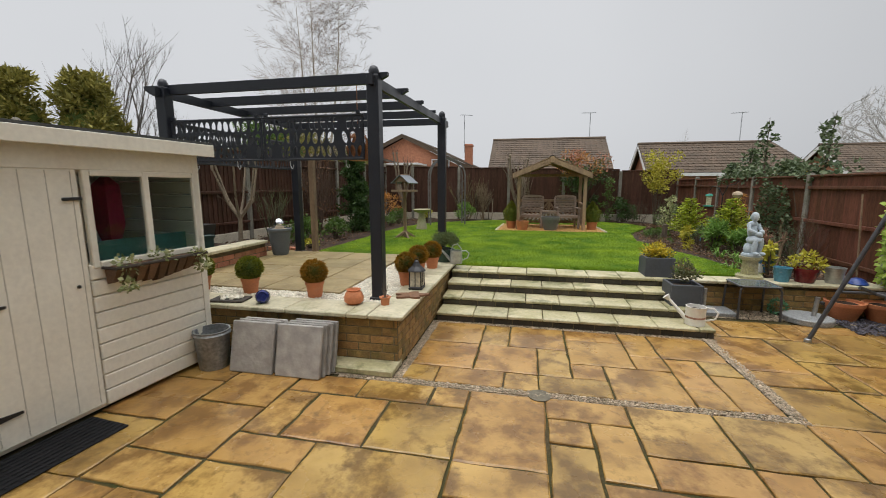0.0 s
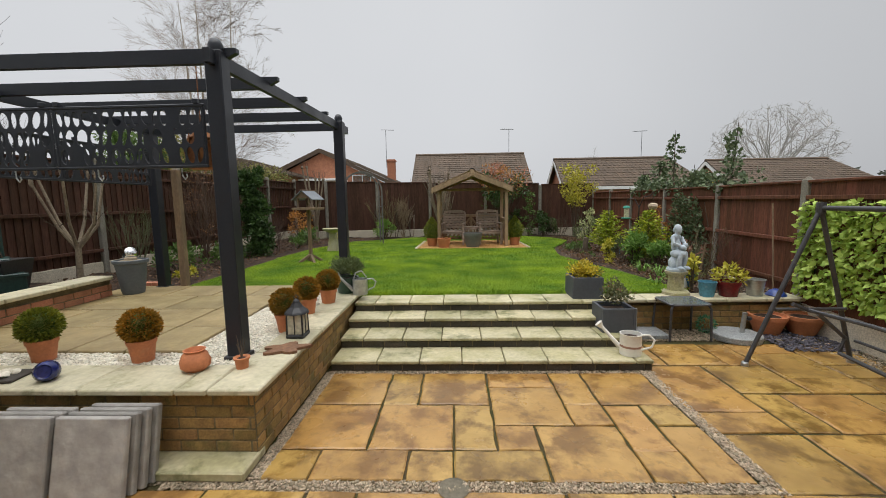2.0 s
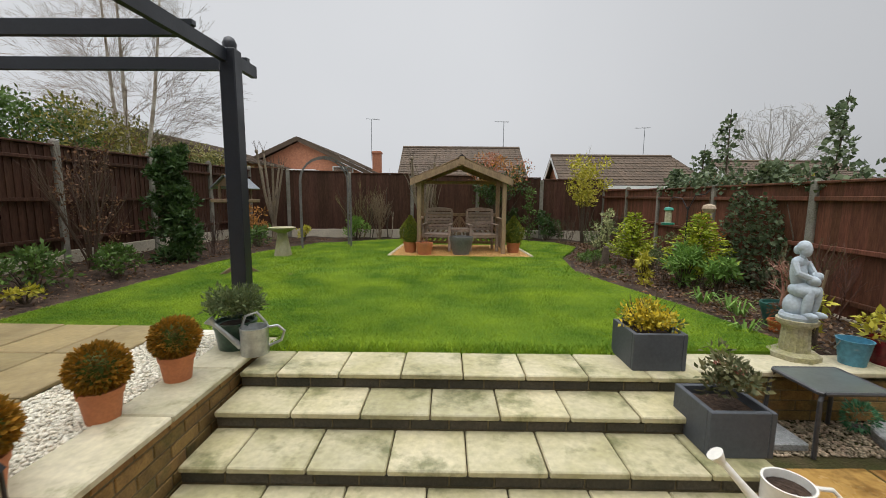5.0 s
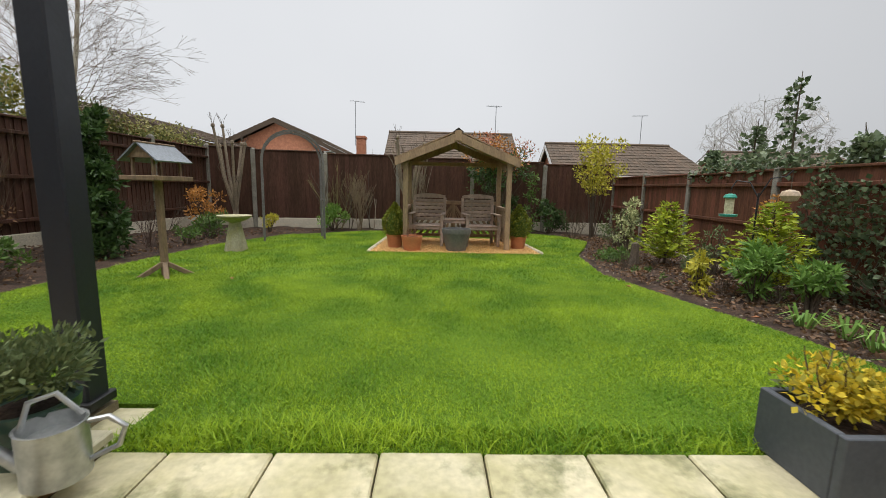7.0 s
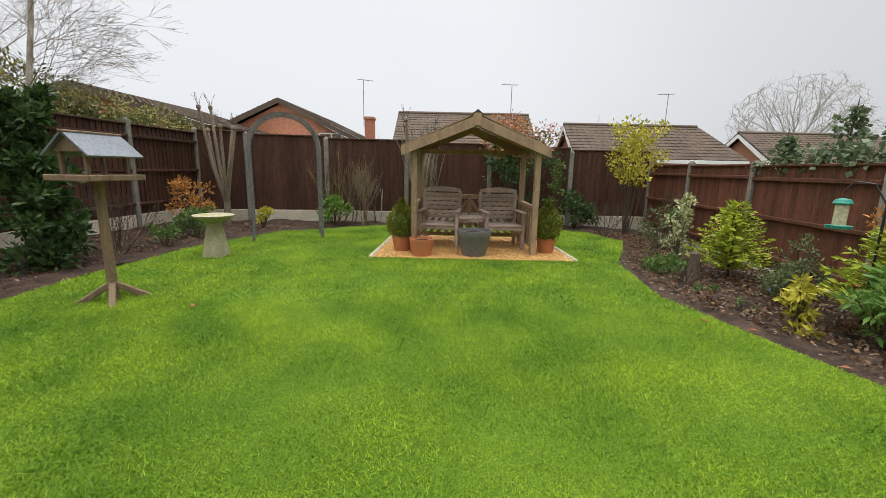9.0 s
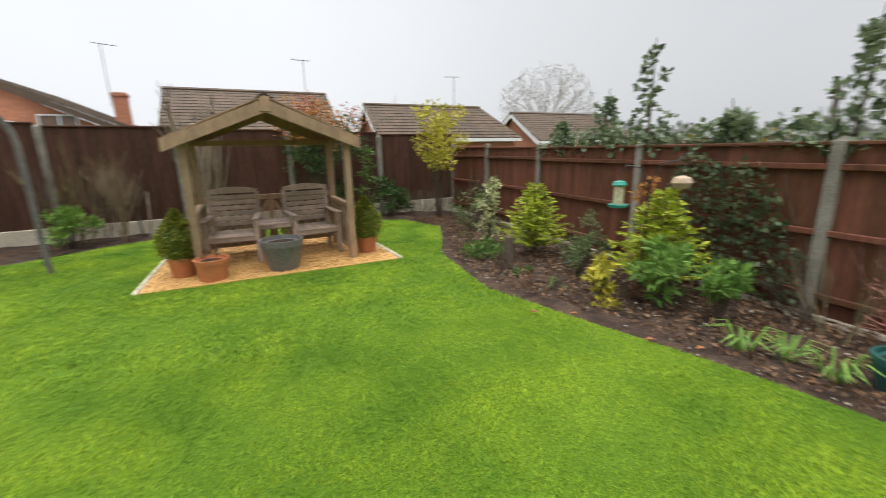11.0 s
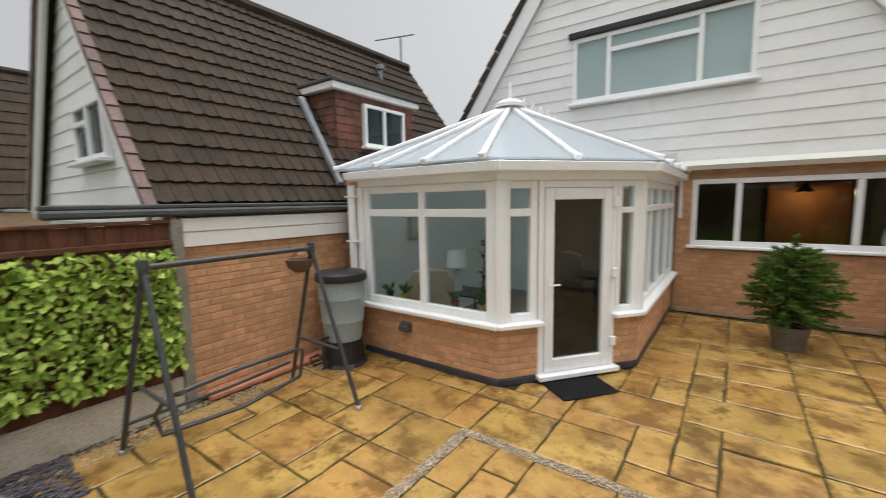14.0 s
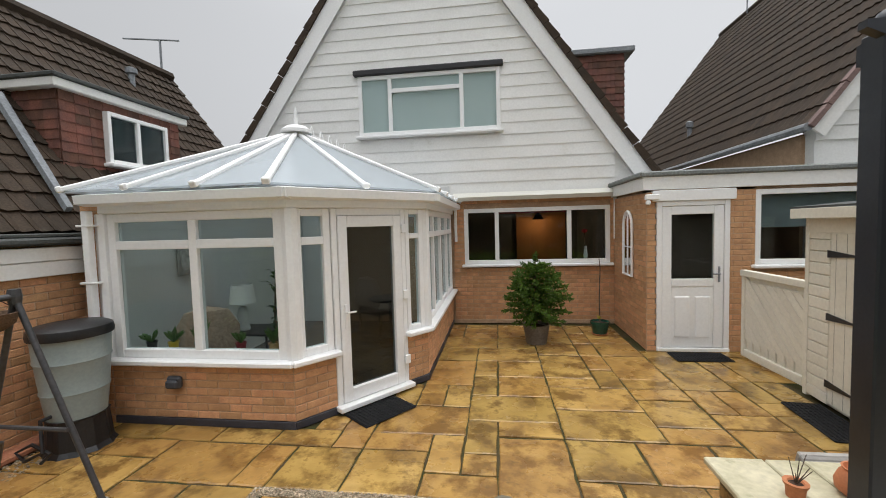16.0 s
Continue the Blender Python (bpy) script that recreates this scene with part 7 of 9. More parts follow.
fig = M()
fig.lathe([(.125, 0), (.13, .02), (.12, .04)], 20)
blob(fig, (0, .02, .09), (.10, .09, .09))
blob(fig, (0, -.02, .20), (.095, .11, .055))
blob(fig, (.045, -.085, .13), (.036, .036, .11), (12, 0, 0))
blob(fig, (-.045, -.08, .12), (.036, .036, .11), (8, 0, 0))
blob(fig, (.05, -.12, .045), (.03, .055, .022))
blob(fig, (-.05, -.11, .045), (.03, .055, .022))
blob(fig, (0, .03, .31), (.07, .055, .12), (-6, 0, 0))
blob(fig, (0, .03, .385), (.085, .045, .045))
fig.tube([(.08, .02, .385), (.095, -.03, .31), (.03, -.085, .27)], [.028, .024, .02], 8)
fig.tube([(-.08, .02, .385), (-.10, -.02, .32), (-.02, -.08, .29)], [.028, .024, .02], 8)
blob(fig, (.01, -.075, .27), (.06, .045, .035), (0, 15, 0))
blob(fig, (.055, -.085, .30), (.03, .03, .03))
fig.tube([(0, .02, .40), (0, .01, .45)], .025, 8)
blob(fig, (.005, .0, .475), (.042, .047, .052))
blob(fig, (.005, .012, .492), (.05, .05, .045))
blob(fig, (.005, .055, .47), (.032, .028, .032))
sta = solo("garden_statue", fig, STATUE, "pale blue-grey painted seated figure statue on a stone pedestal", "statue", pose(3.93, 6.43, .385 + .29, 0, 0, 20) @ Matrix.Diagonal((.86, .9, 1.08, 1)), smooth=True)
ped = thing("pedestal", "fluted round cast stone pedestal on the wall coping", "pedestal", pose(3.93, 6.43, .385) @ Matrix.Diagonal((.86, .86, .69, 1)))
part("plinth", M().lathe([(.19, 0), (.19, .05), (.15, .075)], 8), STONE_CAST, ped)
part("shaft", M().lathe([(.115, .07), (.11, .12), (.10, .32), (.115, .35)], 32, flute=.08, flutes=16), STONE_CAST, ped, smooth=True)
part("capital", M().lathe([(.115, .35), (.14, .37), (.15, .39), (.15, .42), (.1, .42)], 24), STONE_CAST, ped, smooth=True)
bb = thing("blue_bucket", "weathered blue metal bucket on the wall coping", "bucket", pose(4.24, 6.30, .385))
part("bucket", M().lathe([(.075, 0), (.10, .17), (.106, .18), (.096, .18), (.088, .1)], 22), mat("blue_bucket_paint", (.06, .22, .32), (.09, .26, .35), rough=.45, dirt=((.3, .3, .28), 12, .62, .6)), bb, smooth=True)
part("handle", M().tube([(-.1, 0, .17), (-.09, .05, .1), (0, .09, .06), (.09, .05, .1), (.1, 0, .17)], .004, 6), GALV, bb)
rp = planted("red_glazed_pot", 4.50, 6.31, .385, .135, .1, .18, mat("red_glaze", (.16, .012, .015), (.12, .01, .012), rough=.2), "dark red glazed pot with a yellow-green shrub on the coping")
pts, us = clumps(0, [(.12 * math.cos(k * 2.4), .12 * math.sin(k * 2.4), .22 + .04 * (k % 4)) for k in range(9)], [.07] * 9, 30, 21)
part("foliage", leaf_cloud("foliage", pts, us + np.array([0, 0, .3]), .06, .5, 21), YELLOW_LEAF, rp)
gz = thing("galvanised_bucket", "dull galvanised bucket on the wall coping", "bucket", pose(4.82, 6.32, .385))
part("bucket", M().lathe([(.08, 0), (.105, .19), (.112, .2), (.1, .2), (.09, .1)], 22), GALV, gz, smooth=True)
bw = solo("blue_bowl", M().lathe([(.10, 0), (.11, .01), (.07, .06), (.03, .08), (.005, .082)], 20), mat("blue_bowl_glaze", (.03, .07, .3), rough=.3), "upturned blue bowl on the wall coping", "bowl", pose(5.06, 6.3, .385), smooth=True)
for i, (x, y) in enumerate(((4.80, 6.06), (5.17, 6.02))):
    tbp = planted("terracotta_bowl", x, y, 0, .19, .12, .22, TERRACOTTA, "wide empty terracotta bowl beside the fence", "pot", "terracotta bowls")
sk = planted("ball_plant", 4.12, 6.08, 0, .04, .03, .03, BLACK, "small green ball plant under the table", "plant")
pts, us = ball_points(500, .09, (0, 0, .1), 30)
part("foliage", leaf_cloud("foliage", pts, us, .035, .3, 30), leaf_mat("bluegreen_leaf", (0.043, 0.145, 0.072), (0.116, 0.290, 0.145)), sk)
pebbles("slate_chips", 900, (4.6, 5.45, 5.28, 6.15), .022, mat("purple_slate", (.11, .10, .12), (.07, .065, .08), rough=.5, island=.3), "purple slate chippings by the fence", 0.0, seed=31, flat=.3)

# swing seat frame
sf = thing("swing_frame", "dark grey tubular swing seat frame without its seat", "swing frame")
tops = ((4.44, 5.08, 1.47), (4.44, 3.74, 1.47))
part("top_bar", M().tube([tops[0], tops[1]], .022, 12), GREY_METAL, sf, smooth=True)
for (tx, ty, tz), (f1, f2) in zip(tops, (((3.90, 5.11, 0.01), (4.93, 5.18, .01)), ((3.93, 3.69, .01), (4.97, 3.68, .01)))):
    for f in (f1, f2):
        part("leg", M().tube([(tx, ty, tz), f], .02, 12), GREY_METAL, sf, smooth=True)
        part("foot_cap", M().lathe([(.032, 0), (.032, .03), (.024, .04)], 10, (f[0], f[1], 0)), GALV, sf)
    part("corner_joint", M().lathe([(.035, -.05), (.04, 0), (.035, .05)], 12, (tx, ty, tz)), GREY_METAL, sf)
    part("cross_bar", M().tube([(tx - .33, ty, .55), (tx + .3, ty, .55)], .015, 8), GREY_METAL, sf)
part("low_bar", M().tube([(4.93, 5.16, .22), (4.95, 4.4, .2), (4.97, 3.7, .22)], .015, 8), GREY_METAL, sf)
part("hanging_frame", M().tube([(4.2, 5.0, .62), (4.35, 5.0, .56), (4.4, 4.5, .57), (4.38, 4.0, .57), (4.5, 3.85, .5), (4.65, 3.8, .18), (4.6, 4.4, .14), (4.65, 5.0, .16), (4.7, 5.02, .3), (4.45, 5.02, .52)], .018, 8), GREY_METAL, sf, smooth=True)
hb = thing("hanging_basket", "empty brown wire hanging basket on the swing frame", "basket", pose(4.5, 3.83, 1.25))
part("basket", M().lathe([(.05, 0), (.11, .05), (.13, .12), (.115, .12), (.09, .06)], 16), mat("rattan", (.14, .085, .05), rough=.9, bump=.8, fine=90), hb, smooth=True)
for k in range(3):
    a = 2.1 * k
    part("chain", M().tube([(.125 * math.cos(a), .125 * math.sin(a), .12), (0, 0, .24)], .003, 4), BLACK, hb)

# water butt
wbt = thing("water_butt", "pale green-grey plastic water butt with black lid and stand", "water butt", pose(4.92, 3.0, 0))
part("stand", M().lathe([(.27, 0), (.24, .04), (.22, .28), (.23, .3)], 24, flute=.06, flutes=12), BLACK, wbt)
BUTT = mat("butt_plastic", (.30, .36, .36), (.26, .32, .32), rough=.4, bump=.05, grain=.06)
part("barrel", M().lathe([(.21, .3), (.235, .5), (.24, .52), (.245, .53), (.24, .55), (.26, .78), (.27, .8), (.265, .82), (.275, 1.0), (.28, 1.02)], 36), BUTT, wbt, smooth=True)
part("lid", M().lathe([(.295, 1.0), (.30, 1.03), (.29, 1.08), (.25, 1.1), (.02, 1.12)], 36), BLACK, wbt, smooth=True)
part("tap", M().tube([(0, .22, .36), (0, .3, .36), (0, .3, .32)], .016, 8), BLACK, wbt)
part("hose", M().tube([(0, .3, .33), (-.05, .34, .12), (.1, .36, .05), (.22, .33, .1), (.1, .3, .16), (-.1, .32, .1), (-.05, .36, .04)], .014, 6), BLACK, wbt, smooth=True)

# artificial leaf screen on the fence
hs = thing("leaf_screen", "artificial pale green leaf trellis screen fixed to the fence", "leaf screen", pose(5.27, 5.42, .42))
rng = np.random.default_rng(3)
n = 2600
gy, gz_ = rng.uniform(-.83, .83, n), rng.uniform(.02, 1.1, n)
pts = np.stack([rng.uniform(-.07, 0, n), gy, gz_], 1)
us = np.tile(np.array([[-.7, 0, -.5]]), (n, 1))
part("leaves", leaf_cloud("leaves", pts, us, .075, .75, 4, spread=.5, fold=.15), FAKE_LEAF, hs)
m = M()
for k in range(10):
    m.tube([(0.0, -.82 + k * .18, .02), (0.0, -.82 + k * .18, 1.1)], .008, 4)
for k in range(7):
    m.tube([(0, -.82, .05 + k * .17), (0, .82, .05 + k * .17)], .008, 4)
part("trellis", m, BARK, hs)

# fir and pot by the kitchen wall
fr = planted("fir_pot", .61, -.32, 0, .2, .155, .3, mat("brown_grey_pot", (.17, .14, .11), rough=.7), "bushy green fir in a brown pot on the patio", "potted tree")
tips = []
m = M()
rr = random.Random(6)
m.tube([(0, 0, .2), (0, 0, 1.4)], [.02, .005], 6)
for lev in range(11):
    z = .40 + lev * .078
    for k in range(9):
        a = 2 * math.pi * (k + rr.random()) / 9
        L = .46 * math.sin(math.pi * (.27 + .68 * lev / 11)) * rr.uniform(.8, 1.1) + .03
        d = Vector((math.cos(a), math.sin(a), -.12 + .04 * lev))
        e = Vector((0, 0, z)) + d * L
        m.tube([(0, 0, z), e], [.006, .002], 4)
        for q in range(int(L / .012)):
            tips.append(((Vector((0, 0, z)) + d * (.03 + q * .012)), d))
for k in range(16):
    tips.append((Vector((0, 0, 1.26 + k * .009)), Vector((math.cos(k * 2.4), math.sin(k * 2.4), .5))))
part("branching", m, BARK, fr)["kind"] = "stuff"
pts = np.repeat(np.array([t[0] for t in tips]), 4, 0)
us = np.repeat(np.array([t[1] for t in tips]), 4, 0)
part("needles", leaf_cloud("needles", pts, us * .8, .06, .35, 8, spread=.55), FIR_LEAF, fr)
gpp = planted("green_pot", -.47, -.86, 0, .15, .11, .22, mat("green_glaze", (.01, .06, .04), (.015, .08, .055), rough=.25), "dark green glazed pot with a bare stem by the wall")
part("stem", M().tube([(0, 0, .18), (.01, .02, .6), (-.01, 0, 1.1), (.02, .01, 1.35)], [.012, .01, .008, .004], 6), BARK, gpp)
part("yellow_leaf", leaf_cloud("yellow_leaf", np.array([[0.03, .03, .26]] * 3), np.array([[0, 0, 1.0]] * 3), .1, .4, 2), YELLOW_LEAF, gpp)
part("saucer", M().lathe([(.12, 0), (.14, .02), (.13, .02)], 20), TERRACOTTA, gpp)

# ---- flower bed ornaments ----
def bare_shrub(x, y, z, h, label, seed, n=6, spread=.45, material=BARK, depth=3, lean=.5, r=.012, cat="shrub"):
    t = thing("bare_shrub", label, cat, pose(x, y, z))
    g = random.Random(seed)
    m = M()
    for k in range(n):
        grow(m, (g.uniform(-.06, .06), g.uniform(-.06, .06), -.05), (g.uniform(-lean, lean), g.uniform(-lean, lean), 1), h * .42, r, depth, g, 3, spread, .68, .15)
    part("stem_tangle", m, material, t)["kind"] = "stuff"
    return t


gpot = planted("green_plant_pot", 4.49, 7.26, .36, .16, .11, .22, mat("teal_pot", (.02, .10, .085), rough=.4), "teal plastic pot with a bare red Japanese maple", "potted tree")
m = M()
tips = []
for k in range(3):
    grow(m, (0, 0, .18), (rr.uniform(-.4, .4), rr.uniform(-.4, .4), 1), .2, .018, 4, random.Random(40 + k), 3, .75, .66, .0, 5, tips)
part("branching", m, mat("maple_bark", (.22, .085, .06), (.28, .14, .09), rough=.7), gpot)["kind"] = "stuff"
op = planted("orange_plant_pot", 4.30, 7.04, .36, .08, .06, .12, mat("orange_plastic", (.5, .12, .03), rough=.4), "small orange plastic plant pot with dry stems")
part("dry_plant", leaf_cloud("dry_plant", *clumps(0, [(0, 0, .2)], [.09], 90, 3), .04, .4, 3), BROWN_LEAF, op)["kind"] = "stuff"
solo("garden_cane", M().tube([(0, 0, 0), (.06, -.04, .62)], .012, 6), WOOD, "short weathered wooden stake leaning in the bed", "stake", pose(4.5, 6.95, .34))
solo("garden_cane", M().tube([(0, 0, 0), (.02, .15, 1.15)], .011, 6), WOOD, "long bamboo cane leaning against the fence", "cane", pose(5.22, 6.55, .34))
bo = thing("bird_ornament", "white and blue ceramic bird ornament standing in the soil", "ornament", pose(4.18, 6.74, .37, 0, 0, 150))
part("body", M().lathe([(.055, 0), (.07, .03), (.065, .09), (.045, .14), (.032, .165)], 16), mat("white_glaze", (.78, .78, .76), (.7, .7, .68), rough=.3, bump=.02, grain=.05), bo, smooth=True)
part("head", M().lathe([(.032, .16), (.042, .19), (.04, .215), (.022, .24), (.002, .247)], 14).tube([(.03, 0, .2), (.075, 0, .188)], [.014, .004], 6), mat("blue_glaze", (.10, .28, .55), (.07, .2, .45), rough=.3, bump=.02), bo, smooth=True)
part("wing", M().tube([(-.045, 0, .15), (-.078, 0, .09), (-.07, 0, .02)], [.02, .03, .012], 8), bpy.data.materials["blue_glaze"], bo, smooth=True)
fpole = thing("feeder_pole", "dark metal crook pole holding a seed feeder", "bird feeder pole", pose(4.62, 9.1, .10))
part("pole", M().tube([(0, 0, 0), (0, 0, 1.35)], .01, 8), BLACK, fpole)
part("crook", M().tube([(0, 0, 1.3), (-.05, .07, 1.46), (-.12, .17, 1.48), (-.15, .2, 1.4)], .007, 6).tube([(0, 0, 1.3), (.05, -.07, 1.5), (.12, -.17, 1.52), (.16, -.2, 1.58)], .007, 6), BLACK, fpole)
fd = thing("seed_feeder", "clear tube seed feeder with green lid and tray", "bird feeder", pose(4.47, 9.3, 1.22))
part("tube", M().lathe([(.045, 0), (.045, .17)], 16), mat("seed_tube", (.62, .58, .42), (.5, .46, .3), rough=.2, bump=0), fd)
part("lid", M().lathe([(.06, .17), (.065, .18), (.05, .21), (.01, .22)], 16), mat("feeder_green", (.03, .3, .22), rough=.35), fd)
part("tray", M().lathe([(.085, -.03), (.09, -.005), (.08, -.005), (.05, -.02)], 16), bpy.data.materials["feeder_green"], fd)
part("wire", M().tube([(0, 0, .21), (0, 0, .28)], .003, 4), BLACK, fd)
ck = thing("coconut_feeder", "hanging half coconut bird feeder", "bird feeder", pose(4.78, 8.9, 1.43))
part("shell", M().lathe([(.01, -.06), (.06, -.05), (.085, 0), (.07, .04), (.02, .06)], 16), mat("coconut", (.42, .3, .19), (.5, .4, .3), rough=.8), ck, smooth=True)
part("cord", M().tube([(0, 0, .05), (0, 0, .24)], .004, 4), BARK, ck)
solo("wood_stump", M().lathe([(.07, 0), (.065, .15), (.05, .35), (.02, .37)], 10, flute=.15, flutes=4), BARK, "broken brown wooden stump in the flower bed", "stump", pose(4.1, 10.54, .36))
tagb = solo("plant_label", M().cbox(-.035, -.003, 0, .035, .003, .12, .002), mat("blue_label", (.05, .35, .7), rough=.5, bump=0), "bright blue plant label in the flower bed", "plant label", pose(4.71, 10.15, .38, 0, 0, 60))
pebbles("bed_stones", 900, (3.5, 6.5, 5.3, 12.5), .022, mat("bed_stone", (.30, .25, .19), (.2, .17, .13), rough=.8, island=.35), "pale loose stones lying on the flower bed", .36, keep=lambda x, y: x > 3.9 - max(0, y - 8.2) * .2, seed=41)
for x, y in ((3.55, 8.9), (3.85, 8.05), (3.3, 9.1), (-.9, 9.2), (3.68, 8.3)):
    solo("fallen_leaf", M().add([(0, 0, .0), (.04, .015, .012), (.075, 0, .0), (.04, -.03, .014), (0, 0, -.004), (.04, .015, .008), (.075, 0, -.004), (.04, -.03, .01)], [(0, 3, 2, 1), (4, 5, 6, 7), (0, 1, 5, 4), (1, 2, 6, 5), (2, 3, 7, 6), (3, 0, 4, 7)]), mat("fallen_leaf_%d" % int(x * 100 + 500), (.32, .13, .05), rough=.7), "orange-brown fallen leaf on the lawn", "leaf", pose(x, y, LAWN + .03, 0, 0, x * 90), "fallen leaves")

# bird table
bt = thing("bird_table", "weathered wooden bird table with a slate roof on the lawn", "bird table", pose(-1.74, 9.38, LAWN - .06, 0, 0, 80))
part("pole", M().cbox(-.03, -.03, .05, .03, .03, 1.12, .006), WOOD, bt)
for k in range(4):
    part("foot", M().cbox(-.025, .01, -.02, .025, .33, .03, .006, pose(0, 0, .2, -33, 0, 45 + 90 * k)), WOOD, bt)
part("tray", M().cbox(-.25, -.2, 1.10, .25, .2, 1.12, .004).cbox(-.26, -.21, 1.10, -.24, .21, 1.15).cbox(.24, -.21, 1.10, .26, .21, 1.15).cbox(-.24, -.21, 1.10, .24, -.19, 1.15).cbox(-.24, .19, 1.10, .24, .21, 1.15), WOOD, bt)
for sx in (-.17, .17):
    for sy in (-.12, .12):
        part("corner_post", M().cbox(sx - .015, sy - .015, 1.12, sx + .015, sy + .015, 1.33, .003), WOOD, bt)
for s in (-1, 1):
    part("roof_board", M().slab([(-.24, 0, 1.47), (.24, 0, 1.47), (.24, s * .22, 1.29), (-.24, s * .22, 1.29)], (0, s * .6, .8), .015), mat("slate_roof", (.17, .19, .21), (.13, .145, .16), rough=.35) if s < 0 else bpy.data.materials["slate_roof"], bt)
part("ridge_cap", M().cbox(-.25, -.02, 1.475, .25, .02, 1.495, .005), WOOD, bt)
part("gable_end", M().slab([(-.2, -.16, 1.33), (-.2, .16, 1.33), (-.2, 0, 1.46)], (1, 0, 0), .015).slab([(.19, -.16, 1.33), (.19, .16, 1.33), (.19, 0, 1.46)], (1, 0, 0), .015), WOOD, bt)
bath = thing("bird_bath", "pale stone bird bath on a square tapered pedestal", "bird bath", pose(-1.83, 11.2, LAWN - .02))
part("pedestal", M().add([(-.13, -.13, 0), (.13, -.13, 0), (.13, .13, 0), (-.13, .13, 0), (-.06, -.06, .48), (.06, -.06, .48), (.06, .06, .48), (-.06, .06, .48)], [(3, 2, 1, 0), (0, 1, 5, 4), (1, 2, 6, 5), (2, 3, 7, 6), (3, 0, 4, 7), (4, 5, 6, 7)]), STONE_CAST, bath)
part("bowl", M().lathe([(.07, .46), (.17, .5), (.24, .54), (.25, .565), (.235, .57), (.2, .545), (.02, .53)], 28), STONE_CAST, bath, smooth=True)
# rose arch
ar = thing("garden_arch", "weathered grey wooden garden arch with bare climbers", "arch", pose(-1.44, 12.72, LAWN, 0, 0, 22))
for y in (-.2, .2):
    arc = [(-.53, y, 0), (-.53, y, 1.47)] + [(-.53 * math.cos(a * math.pi / 12), y, 1.47 + .53 * math.sin(a * math.pi / 12)) for a in range(1, 12)] + [(.53, y, 1.47), (.53, y, 0)]
    part("hoop", M().tube(arc, .028, 4), mat("grey_wood", (.16, .15, .14), (.12, .112, .105), rough=.8) if y < 0 else bpy.data.materials["grey_wood"], ar)
for k, (x, z) in enumerate([(s * .53, .2 + .28 * j) for s in (-1, 1) for j in range(5)] + [(-.53 * math.cos(a * math.pi / 6), 1.47 + .53 * math.sin(a * math.pi / 6)) for a in range(1, 6)]):
    part("rung", M().tube([(x, -.2, z), (x, .2, z)], .012, 4), bpy.data.materials["grey_wood"], ar)

# ---- gazebo arbour at the end of the lawn ----
gold = [(0.2, 11.3), (2.98, 11.3), (2.9, 13.2), (0.28, 13.2)]
structure("gravel_bed", M().prism(gold, .2, LAWN + .012), GOLD_CHIP, "golden gravel bed under the arbour", "gravel")
pebbles("gold_gravel", 7000, (.24, 11.33, 2.92, 13.15), .014, GOLD_CHIP, "golden gravel chippings under the arbour", LAWN + .01, seed=51)
for k in range(14):
    for sx in (0, 1):
        solo("edging_stone", M().cbox(-.03, -.06, 0, .03, .06, .05, .02), COPING, "small pale stone edging the gravel", "edging", pose((.2 if sx == 0 else 2.98) + (.006 * k if sx == 0 else -.006 * k), 11.34 + k * .13, LAWN - .01, 0, 0, RNG.uniform(-8, 8)), "gravel edging")
ARBOUR_WOOD = mat("arbour_wood", (0.36, 0.245, 0.14), (0.26, 0.175, 0.105), rough=0.75, scale=3, fine=20, bump=0.4, vary=0.18, grain=0.2, stretch=(4, 4, 1))
gzb = thing("garden_arbour", "weathered timber arbour with a pitched roof and chevron sides", "arbour")
GXL, GXR, GYF, GYB, GZ = .76, 2.46, 11.64, 12.72, LAWN
for x in (GXL, GXR):
    for y in (GYF, GYB):
        part("post", M().cbox(x - .04, y - .04, GZ, x + .04, y + .04, 1.93, .006), ARBOUR_WOOD, gzb)
ax, az = 1.60, 2.38
for y in (GYF - .12, GYB + .1):
    for s, ex in ((-1, .59), (1, 2.61)):
        part("barge_rafter", M().slab([(ex, y, 1.90), (ax, y, az - .06), (ax, y, az - .20), (ex, y, 1.78)], (0, 1, 0), .045), ARBOUR_WOOD, gzb)
    part("apex_block", M().cbox(ax - .06, y - .01, az - .2, ax + .06, y + .055, az - .03, .01), ARBOUR_WOOD, gzb)
for s, ex in ((-1, .59), (1, 2.61)):
    nb = 9
    for k in range(nb):
        a, b = Vector((ex, 0, 1.90)).lerp(Vector((ax, 0, az - .04)), k / nb), Vector((ex, 0, 1.90)).lerp(Vector((ax, 0, az - .04)), (k + .97) / nb)
        part("roof_board", M().slab([(a.x, GYF - .1, a.z), (b.x, GYF - .1, b.z), (b.x, GYB + .14, b.z), (a.x, GYB + .14, a.z)], (s * .5, 0, .85), .016), ARBOUR_WOOD, gzb)
part("ridge_cap", M().slab([(ax - .08, GYF - .13, az - .05), (ax, GYF - .13, az + .01), (ax + .08, GYF - .13, az - .05), (ax, GYF - .13, az - .025)], (0, 1, 0), 1.4), mat("dark_ridge", (.06, .05, .045), rough=.8), gzb)
for y in (GYF, GYB):
    part("tie_beam", M().cbox(GXL, y - .02, 1.85, GXR, y + .02, 1.92, .004) if y == GYB else M().cbox(GXL - .02, y + .02, 1.84, GXL + .06, y + .05, 1.9), ARBOUR_WOOD, gzb)
